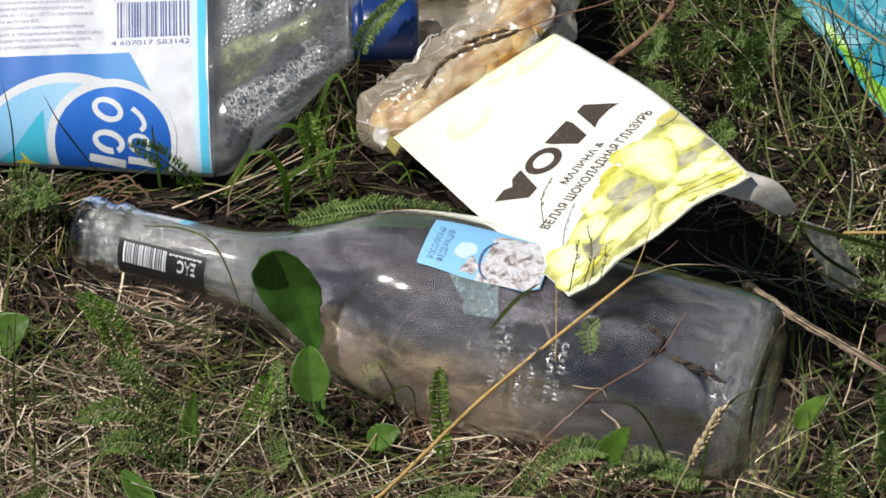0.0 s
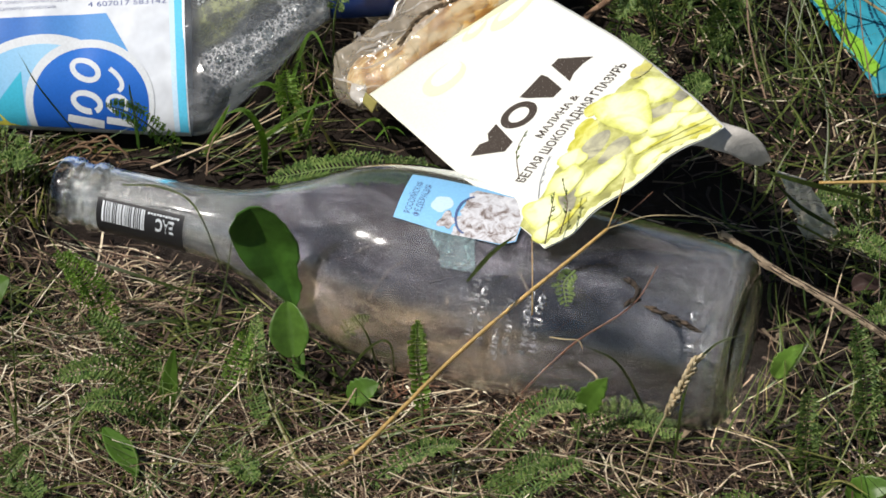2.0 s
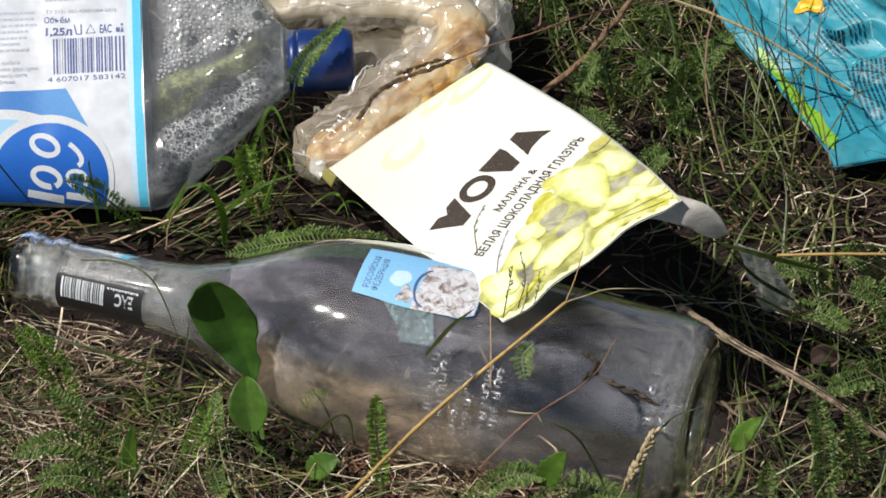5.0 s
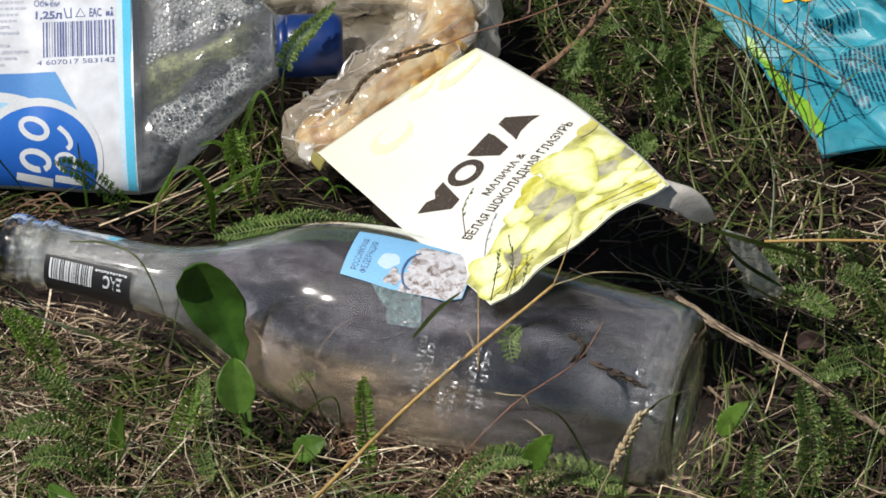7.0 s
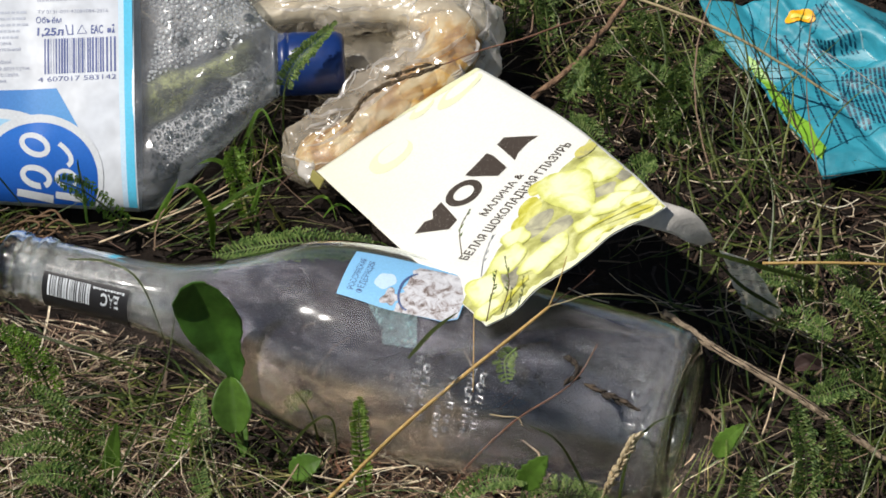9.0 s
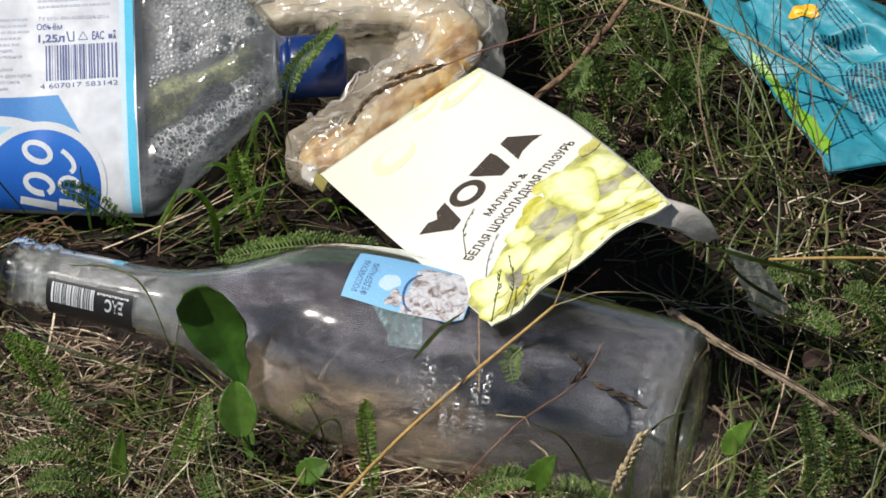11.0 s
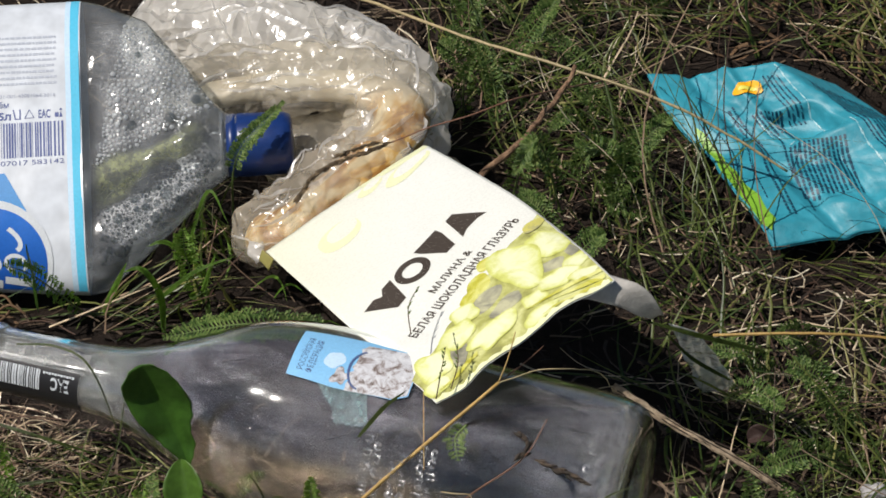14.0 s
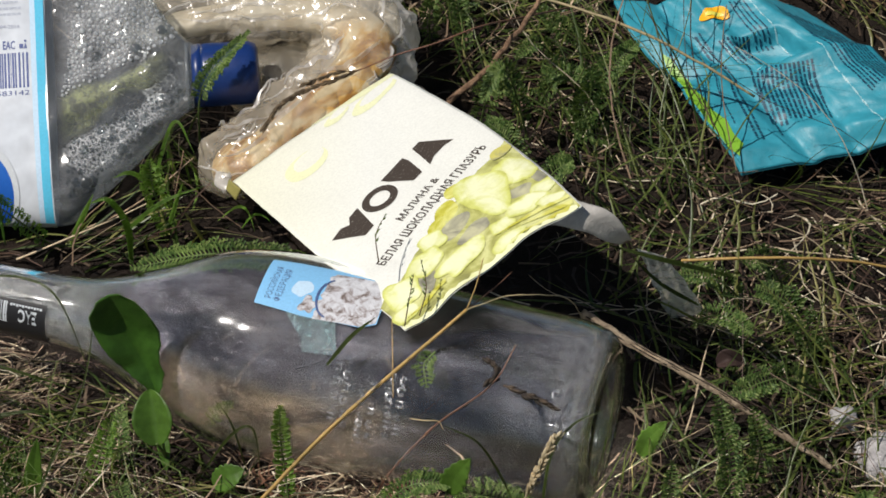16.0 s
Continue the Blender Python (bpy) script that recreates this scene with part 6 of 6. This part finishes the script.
# ---- yarrow: feathery leaves ----
def frond(base, tip, sag, wide, seed, thick=1.0, over=None, mat=None, bare=0.10):
    """A yarrow leaf: a stem with pairs of finely cut leaflets."""
    r = random.Random(seed)
    a, b = Vector(base), Vector(tip)
    mid = a.lerp(b, 0.55) + Vector((r.uniform(-0.004, 0.004), r.uniform(-0.004, 0.004), sag))
    if over:
        mid = Vector(over)
    n = 40
    path = catmull([a, mid, b], n)
    long = sum((q - p).length for p, q in zip(path, path[1:]))
    verts, faces = [], []

    def slip(p, q, w, up):
        d = (q - p).normalized()
        s = d.cross(up).normalized() * w
        k = len(verts)
        m = p.lerp(q, 0.55)
        lift = up * w * 0.5
        verts.extend((p - s * 0.4, p + s * 0.4, m + s + lift, q, m - s + lift, m))
        faces.extend(((k, k + 1, k + 2, k + 5), (k, k + 5, k + 4), (k + 5, k + 2, k + 3), (k + 5, k + 3, k + 4)))
    pairs = max(10, int(long / 0.0021))
    for i in range(pairs):
        f = bare + (1 - bare) * i / (pairs - 1)
        k = min(int(f * (n - 1)), n - 2)
        p = path[k].lerp(path[k + 1], f * (n - 1) - k)
        d = (path[k + 1] - path[k]).normalized()
        x = d.cross(Vector((0.05, -0.55, 0.8))).normalized()
        y = x.cross(d)
        w = wide * (0.35 + 0.65 * math.sin(math.pi * min(1.0, f * 0.9 + 0.12)) ** 0.8) * r.uniform(0.8, 1.1)
        if f > 0.93:
            w *= 0.6
        for side in (-1, 1):
            way = (x * side + d * 0.55 + y * r.uniform(0.1, 0.75)).normalized()
            q = p + way * w
            slip(p, q, 0.00042 * thick, y)
            for g in (0.35, 0.6, 0.85):
                o = p.lerp(q, g)
                for turn in (-1, 1):
                    z = (way + d * turn * 0.9 + y * r.uniform(-0.2, 0.6)).normalized()
                    slip(o, o + z * w * (0.42 - 0.2 * g) * r.uniform(0.8, 1.3), 0.00034 * thick, y)
    ob = thing("yarrow_leaf", "feathery green yarrow leaf among dry grass", "leaf", "yarrow leaves", at=a)
    part("stem", tube(bmesh.new(), path, [0.0006 - 0.0004 * i / (n - 1) for i in range(n)], 5), M_STEM, ob)
    part_of("leaf_blade", from_arrays("leaf_blade", verts, faces), mat or M_YARROW, ob, smooth=False)
    return ob


# what lies in sight, as areas of the ground that it hides from a viewer who looks down from the south
HIDE = {
    "wrapper": [(-0.054, 0.056), (0.022, 0.137), (0.066, 0.099), (0.112, 0.036), (0.027, -0.048)],
    "bottle": [(-0.197, -0.009), (-0.191, 0.011), (-0.114, -0.009), (-0.051, 0.010), (0.119, -0.049), (0.122, -0.088), (0.099, -0.150), (0.014, -0.135), (-0.061, -0.108), (-0.111, -0.064), (-0.191, -0.035)],
    "plastic": [(-0.290, 0.033), (-0.131, 0.028), (-0.084, 0.108), (-0.047, 0.130), (-0.048, 0.173), (-0.105, 0.224), (-0.140, 0.290), (-0.290, 0.290)],
    "bag": [(-0.126, 0.269), (-0.007, 0.269), (0.023, 0.180), (0.023, 0.130), (-0.055, 0.061), (-0.078, 0.082), (-0.071, 0.108), (-0.047, 0.130), (-0.048, 0.173), (-0.085, 0.176)],
    "teal": [(0.135, 0.201), (0.200, 0.205), (0.230, 0.191), (0.264, 0.149), (0.300, 0.079), (0.189, 0.059), (0.159, 0.140)],
}


def in_sight_of(x, y, z):
    """The thing before which a point would hang."""
    g = y + 1.11 * z
    for name, poly in HIDE.items():
        if inside(poly, x, g):
            return name
    return ""


def in_solid(x, y, z):
    p = Vector((x, y, z))
    q = p - B_MOUTH
    s = q.dot(B_AXIS)
    if 0 <= s <= B_LONG and (q - B_AXIS * s).length < b_radius(s) + 0.0008:
        return True
    q = p - P_AT
    a, w, n = q.dot(P_A) * 1000, q.dot(P_W) * 1000, q.dot(P_N) * 1000
    if -190 < a < 98 and n < 3:
        c, half, deep = p_section(min(a, 78))
        if abs(w - c) < half and n > -2 * deep:
            return True
    q = p - K_AT
    if 0 < q.dot(K_X) < 0.095 and -0.163 < q.dot(K_Y) < 0 and abs(q.dot(K_N)) < 0.003:
        return True
    return False


FRONDS = [
    ((-0.081, 0.015, 0.0), (-0.090, 0.020, 0.045), 0.004, 8), ((-0.016, -0.050, 0.046), (-0.094, -0.050, 0.042), 0.008, 7.5), ((-0.136, 0.012, 0.0), (-0.168, -0.010, 0.050), 0.006, 6.5),
    ((-0.158, -0.112, 0.0), (-0.180, -0.106, 0.050), 0.006, 8), ((-0.132, -0.150, 0.0), (-0.178, -0.155, 0.025), 0.012, 7), ((-0.130, -0.163, 0.0), (-0.168, -0.164, 0.020), 0.010, 7),
    ((-0.112, -0.148, 0.0), (-0.097, -0.139, 0.040), 0.002, 5.5), ((0.000, -0.178, 0.0), (0.044, -0.1765, 0.036), 0.012, 7),
    ((0.035, -0.166, 0.0), (0.080, -0.181, 0.020), 0.012, 8), ((0.134, -0.190, 0.0), (0.131, -0.183, 0.050), 0.0, 6.5), ((0.157, -0.171, 0.0), (0.150, -0.156, 0.062), 0.0, 7.5)]
MORE = [
    ((0.180, -0.037, 0.0), (0.145, -0.046, 0.030), 0.008, 7), ((0.061, 0.087, 0.0), (0.073, 0.073, 0.050), 0.012, 8), ((0.092, 0.112, 0.0), (0.115, 0.092, 0.032), 0.006, 7),
    ((0.040, 0.157, 0.0), (0.043, 0.142, 0.050), 0.003, 6), ((0.084, 0.026, 0.0), (0.064, 0.038, 0.050), 0.012, 8), 
    ((0.207, -0.075, 0.0), (0.177, -0.067, 0.040), 0.008, 9), ((0.152, -0.050, 0.004), (0.174, -0.085, 0.030), 0.010, 7),
    ((0.207, -0.093, 0.0), (0.161, -0.123, 0.030), 0.012, 8), ((0.169, -0.150, 0.0), (0.167, -0.146, 0.045), 0.0, 7)]
LAST = [
    ((-0.232, -0.008, 0.0), (-0.203, -0.024, 0.030), 0.006, 7), ((-0.230, 0.018, 0.0), (-0.200, -0.020, 0.020), 0.010, 8), ((-0.066, -0.113, 0.0), (-0.049, -0.114, 0.021), 0.002, 4),
    ((0.116, 0.130, 0.0), (0.094, 0.088, 0.032), 0.010, 8), ((0.073, 0.018, 0.0), (0.102, 0.019, 0.042), 0.010, 8),
    ((0.109, 0.087, 0.0), (0.113, 0.076, 0.052), 0.004, 8), ((0.197, -0.025, 0.0), (0.175, -0.042, 0.032), 0.008, 8)]
for k, (base, tip, sag, wide) in enumerate(FRONDS + MORE + LAST):
    frond(base, tip, sag, wide / 1000, 100 + k, 1.45, None, M_FERN if k in (0, 2, 3, 6) else None)
frond((-0.0715, 0.0745, 0.004), (-0.0450, 0.0740, 0.076), 0.0, 0.0055, 99, 1.3, (-0.0665, 0.0590, 0.056), M_YARROW, 0.42)
frond((-0.025, -0.161, 0.006), (-0.027, -0.1535, 0.058), 0.004, 0.0048, 98, 2.0, None, M_FERN)
frond((0.036, -0.1609, 0.094), (0.0323, -0.1746, 0.088), 0.001, 0.0052, 97, 0.9, None, M_STEM)
frond((0.0851, 0.0686, 0.012), (0.0617, 0.0529, 0.05), 0.0, 0.0062, 96, 1.4, (0.0728, 0.0553, 0.066))
rr = random.Random(61)
for k in range(46):
    x0, x1, y0, y1 = rr.choice(((0.14, 0.27, -0.24, -0.17), (0.03, 0.16, 0.05, 0.26), (0.03, 0.16, 0.05, 0.26), (-0.23, -0.09, -0.22, -0.10), (-0.10, 0.10, -0.22, -0.17), (0.12, 0.30, 0.17, 0.28)))
    x, y, a, s = rr.uniform(x0, x1), rr.uniform(y0, y1), rr.uniform(0, 6.3), rr.uniform(0.02, 0.045)
    tip = (x + math.cos(a) * s, y + math.sin(a) * s * 0.8, rr.uniform(0.012, 0.045))
    if any(in_sight_of(x + (tip[0] - x) * f, y + (tip[1] - y) * f, tip[2] * f + 0.006) for f in (0, 0.5, 1.0)) or in_solid(*tip) or in_solid(x, y, 0.01):
        continue
    frond((x, y, ground_z(x, y)), tip, rr.uniform(0.002, 0.012), rr.uniform(0.005, 0.0085), 300 + k, 1.35)


# ---- litter and grass ----
def strands(count, area, seed, long, wide, lift, mat, name, label, flat, keep, seg=5, category="grass", bend=0.25, heading=None):
    """Many separate blades or straws as one mesh. flat: ribbons with a fold; else thin three-sided straws."""
    r = random.Random(seed)
    verts, faces = [], []
    made = tries = 0
    while made < count and tries < count * 12:
        tries += 1
        x, y = r.uniform(area[0], area[1]), r.uniform(area[2], area[3])
        size = r.uniform(*long)
        a = r.uniform(0, 2 * math.pi) if heading is None else r.gauss(heading, 0.5)
        rise = r.uniform(*lift)
        d = Vector((math.cos(a) * math.cos(rise), math.sin(a) * math.cos(rise), math.sin(rise)))
        z = ground_z(x, y) + (r.uniform(0.0, 0.011) if not flat else 0.0)
        side = Vector((-math.sin(a), math.cos(a), 0))
        sway = r.gauss(0, bend)
        droop = r.uniform(0.0, 0.5) * (1.0 if flat else 0.15)
        wob, turn0 = r.gauss(0, bend * 0.12), r.uniform(3.0, 8.0)
        pts, bad = [], False
        for k in range(seg + 1):
            f = k / seg
            p = Vector((x, y, z)) + d * size * f + side * size * (sway * f * f + wob * math.sin(turn0 * f)) - Vector((0, 0, 1)) * droop * size * f * f * math.sin(rise)
            p.z = max(p.z, ground_z(p.x, p.y) + 0.0008)
            if in_solid(p.x, p.y, p.z) or not keep(p.x, p.y, p.z, r):
                bad = True
                break
            pts.append(p)
        if bad:
            continue
        w = r.uniform(*wide)
        up = side.cross(d)
        k0 = len(verts)
        for k, p in enumerate(pts):
            f = k / seg
            t = w * (max(0.06, (1 - f ** 2.2)) * min(1.0, 0.55 + f * 2) if flat else 1.0 - 0.35 * f)
            if flat:
                verts.extend((p - side * t, p - up * t * 0.35, p + side * t))
            else:
                verts.extend((p - side * t, p + side * t, p + up * t * 1.5))
        for k in range(seg):
            b = k0 + 3 * k
            if flat:
                faces.extend(((b, b + 1, b + 4, b + 3), (b + 1, b + 2, b + 5, b + 4)))
            else:
                faces.extend(((b, b + 1, b + 4, b + 3), (b + 1, b + 2, b + 5, b + 4), (b + 2, b, b + 3, b + 5)))
        made += 1
    ob = part_of(name, from_arrays(name, verts, faces), mat, None, smooth=False)
    return tagged(ob, label, category, kind="stuff")


def low_only(x, y, z, r):
    s = in_sight_of(x, y, z)
    return not s or (s != "bottle" and z < 0.004) or (s == "bottle" and z < 0.004 and r.random() < 0.5)


def free(x, y, z, r):
    if 0.10 < x < 0.19 and -0.165 < y < -0.07 and r.random() < 0.12:
        return False
    if 0.045 < x < 0.118 and -0.125 < y < -0.045:
        return False
    if -0.17 < x < -0.03 and -0.04 < y < 0.05 and z < 0.02 and r.random() < 0.5:
        return False
    return not in_sight_of(x, y, z)


def free_or_teal(x, y, z, r):
    s = in_sight_of(x, y, z)
    return not s or (s == "teal" and z > 0.024)


def patchy(x, y, z, r):
    """Litter thins out to bare dark soil in patches, and behind the bottle."""
    n = noise.noise(Vector((x * 22, y * 22, 4.0)))
    thin = -0.25 if y < -0.04 and x < 0.10 else (0.25 if 0.09 < x < 0.15 and -0.20 < y < -0.04 else -0.1)
    if 0.045 < x < 0.118 and -0.125 < y < -0.045:
        return False
    if 0.09 < x < 0.21 and -0.175 < y < -0.06 and r.random() < (0.97 if x < 0.125 else 0.75):
        return False
    if x > 0.04 and y > -0.03 and r.random() < 0.5:
        return False
    if -0.20 < x < -0.03 and -0.035 < y < 0.06:
        return False
    return low_only(x, y, z, r) and (z > 0.012 or n > thin - 0.3 * r.random())


def label_foot(x, y, z, r):
    """Blades may lean against the lowest edge of the plastic bottle."""
    s = in_sight_of(x, y, z)
    return not s or (s == "plastic" and y + 1.11 * z < 0.047 - 0.03 * min(0.0, x + 0.16))


def crumbs(x, y, z, r):
    if 0.045 < x < 0.118 and -0.125 < y < -0.045:
        return r.random() < 0.3
    if (-0.25 < x < -0.02 and -0.035 < y < 0.07) or (0.03 < x and -0.05 < y):
        return low_only(x, y, z, r) and r.random() < 0.7
    return low_only(x, y, z, r)


NEAR = (-0.34, 0.36, -0.30, 0.34)
FRONT = (-0.30, 0.14, -0.27, -0.05)
strands(9000, NEAR, 11, (0.004, 0.016), (0.0003, 0.0009), (-0.05, 0.25), M_CRUMB, "litter", "dark broken bits of dry plant litter on soil", False, crumbs, 2, "litter")
strands(1900, NEAR, 12, (0.015, 0.06), (0.0002, 0.0006), (-0.04, 0.25), M_STRAW, "straw_litter", "dry tan straw lying criss-cross on the ground", False, patchy, 5, "straw", 0.5)
strands(3600, FRONT, 13, (0.010, 0.055), (0.0002, 0.0006), (-0.02, 0.35), M_STRAW, "straw_litter", "dry tan straw heaped in front of the bottle", False, patchy, 7, "straw", 1.0)
strands(500, NEAR, 14, (0.03, 0.09), (0.0005, 0.0011), (0.15, 0.9), M_GRASS, "grass", "short green grass blades", True, free, 6)
strands(500, (0.03, 0.36, -0.10, 0.36), 15, (0.03, 0.10), (0.0004, 0.0011), (0.1, 1.1), M_GRASS, "grass", "thin dark green grass round the wrappers", True, free, 7, "grass", 0.3)
strands(560, (-0.26, 0.24, -0.29, -0.09), 16, (0.03, 0.12), (0.0003, 0.0009), (0.05, 0.7), M_GRASS, "grass", "thin green grass in the litter", True, free, 7, "grass", 0.4)
strands(80, (-0.13, 0.02, 0.005, 0.10), 17, (0.03, 0.06), (0.0006, 0.0013), (0.7, 1.3), M_GRASS, "grass", "green grass blades behind the bottle", True, free, 7)
strands(90, (-0.25, -0.02, -0.035, 0.07), 31, (0.02, 0.055), (0.0002, 0.0006), (0.5, 1.3), M_STRAW, "straw_litter", "dry stems behind the glass bottle", False, free, 5, "straw", 0.4)
strands(190, (-0.25, -0.02, -0.035, 0.07), 32, (0.02, 0.06), (0.0004, 0.0010), (0.8, 1.4), M_GRASS, "grass", "green grass between the two bottles", True, free, 6, "grass", 0.4)
strands(90, (0.10, 0.25, -0.21, -0.08), 33, (0.02, 0.07), (0.0004, 0.0011), (0.2, 1.2), M_GRASS, "grass", "green grass beside the bottle foot", True, free, 6, "grass", 0.4)
strands(230, (0.03, 0.36, -0.16, 0.30), 35, (0.03, 0.09), (0.0002, 0.0004), (-0.02, 0.5), M_STRAW, "straw_litter", "long dry stems in the dark grass", False, free, 8, "straw", 0.7)
strands(230, FRONT, 36, (0.04, 0.10), (0.0002, 0.0004), (0.0, 0.4), M_STRAW, "straw_litter", "long curved dry stems before the bottle", False, free, 9, "straw", 0.8)
strands(60, (-0.13, 0.02, -0.01, 0.10), 37, (0.02, 0.06), (0.0002, 0.0005), (0.2, 1.0), M_STRAW, "straw_litter", "pale dry stems between the bottles", False, free, 6, "straw", 0.5)
strands(40, (0.11, 0.30, 0.02, 0.17), 18, (0.06, 0.13), (0.0004, 0.0008), (0.5, 1.2), M_GRASS, "grass", "long thin grass blades over the teal pouch", True, free_or_teal, 9, "grass", 0.5)
strands(6500, (-1.3, 1.3, -1.3, 1.3), 19, (0.03, 0.10), (0.001, 0.002), (0.3, 1.1), M_GRASS, "grass", "green grass of the meadow around", True, lambda x, y, z, r: (abs(x) > 0.34 or abs(y) > 0.34) and not (abs(x) < 0.3 and y < -0.3 and z > 0.03), 4)
strands(5000, (-1.3, 1.3, -1.3, 1.3), 20, (0.03, 0.10), (0.0008, 0.0016), (0.0, 0.2), M_STRAW, "straw_litter", "dry straw of the meadow around", False, lambda x, y, z, r: abs(x) > 0.32 or abs(y) > 0.32, 3, "straw")
strands(9000, (-4.5, 4.5, -4.5, 4.5), 21, (0.06, 0.18), (0.004, 0.009), (0.4, 1.2), M_GRASS, "grass", "green grass of the meadow further off", True, lambda x, y, z, r: (abs(x) > 1.2 or abs(y) > 1.2) and (x * x + (y + 1.01) ** 2 > 0.3), 3)
strands(85, (0.16, 0.31, -0.11, 0.04), 38, (0.02, 0.07), (0.0002, 0.0006), (0.0, 0.4), M_STRAW, "straw_litter", "tan straw in the grass by the torn wrapper", False, free, 6, "straw", 0.6)
strands(46, (-0.13, 0.0, 0.0, 0.06), 39, (0.025, 0.06), (0.0007, 0.0016), (0.8, 1.35), M_FERN, "grass", "light green grass blades between the bottles", True, free, 7, "grass", 0.5)
strands(18, (0.13, 0.29, 0.02, 0.07), 40, (0.08, 0.15), (0.0003, 0.0007), (0.5, 1.1), M_GRASS, "grass", "thin blades leaning over the teal pouch", True, free_or_teal, 10, "grass", 0.4, 1.5)
strands(10, (0.12, 0.29, 0.02, 0.08), 41, (0.08, 0.15), (0.0002, 0.0005), (0.5, 1.0), M_STRAW, "straw_litter", "dry stems leaning over the teal pouch", False, free_or_teal, 9, "straw", 0.4, 1.5)
strands(260, (-0.24, -0.06, -0.17, -0.07), 42, (0.03, 0.09), (0.0003, 0.0009), (0.02, 0.5), M_GRASS, "grass", "thin green grass along the bottle neck", True, free, 7, "grass", 0.6)
strands(100, (-0.26, 0.02, -0.27, -0.14), 43, (0.04, 0.10), (0.0002, 0.0004), (0.05, 0.7), M_STEM, "grass", "hair-thin olive stems in the litter", False, free, 8, "grass", 0.8)
strands(760, (0.06, 0.32, -0.06, 0.16), 44, (0.003, 0.014), (0.0002, 0.0006), (-0.05, 0.4), M_STRAW, "litter", "pale broken straw bits on dark soil", False, lambda x, y, z, r: (x > 0.14 or y > 0.0) and free(x, y, z, r), 2, "litter")
strands(420, (0.02, 0.36, 0.13, 0.36), 45, (0.03, 0.09), (0.0004, 0.0010), (0.15, 1.0), M_GRASS, "grass", "green grass behind the teal pouch", True, free, 6, "grass", 0.5)
strands(200, (0.02, 0.36, 0.13, 0.36), 46, (0.015, 0.06), (0.0002, 0.0006), (0.0, 0.4), M_STRAW, "straw_litter", "tan straw behind the teal pouch", False, free, 5, "straw", 0.6)
strands(120, (0.17, 0.33, 0.16, 0.32), 47, (0.02, 0.05), (0.0006, 0.0014), (0.1, 0.7), M_ROOT, "litter", "brown dead blades behind the teal pouch", True, free, 5, "litter", 0.6)
strands(34, (-0.27, -0.10, -0.012, 0.026), 48, (0.03, 0.08), (0.0004, 0.0010), (0.05, 0.6), M_GRASS, "grass", "olive grass blades leaning on the foot of the label", True, label_foot, 7, "grass", 0.5, 0.4)
strands(16, (-0.27, -0.12, -0.010, 0.026), 49, (0.03, 0.08), (0.0003, 0.0006), (0.02, 0.4), M_STRAW, "straw_litter", "dry straw along the foot of the label", False, label_foot, 6, "straw", 0.5, 0.2)
strands(120, (0.095, 0.22, -0.19, -0.05), 50, (0.02, 0.07), (0.0003, 0.0008), (0.1, 1.0), M_GRASS, "grass", "dark grass in the hollow beside the bottle foot", True, free, 6, "grass", 0.5)
strands(520, (0.05, 0.26, -0.29, -0.175), 52, (0.012, 0.06), (0.0002, 0.0006), (-0.02, 0.35), M_STRAW, "straw_litter", "tan straw heaped before the bottle foot", False, free, 6, "straw", 0.8)
strands(500, (0.02, 0.20, -0.22, -0.14), 53, (0.004, 0.014), (0.0003, 0.0008), (-0.05, 0.3), M_CRUMB, "litter", "dark broken bits before the bottle foot", False, free, 2, "litter")
strands(110, (-0.05, 0.03, -0.165, -0.105), 51, (0.005, 0.016), (0.0003, 0.0007), (-0.05, 0.35), M_RUSTY, "litter", "red-brown dead bits under the glass bottle", False, lambda x, y, z, r: z < 0.012, 3, "litter", 0.6)
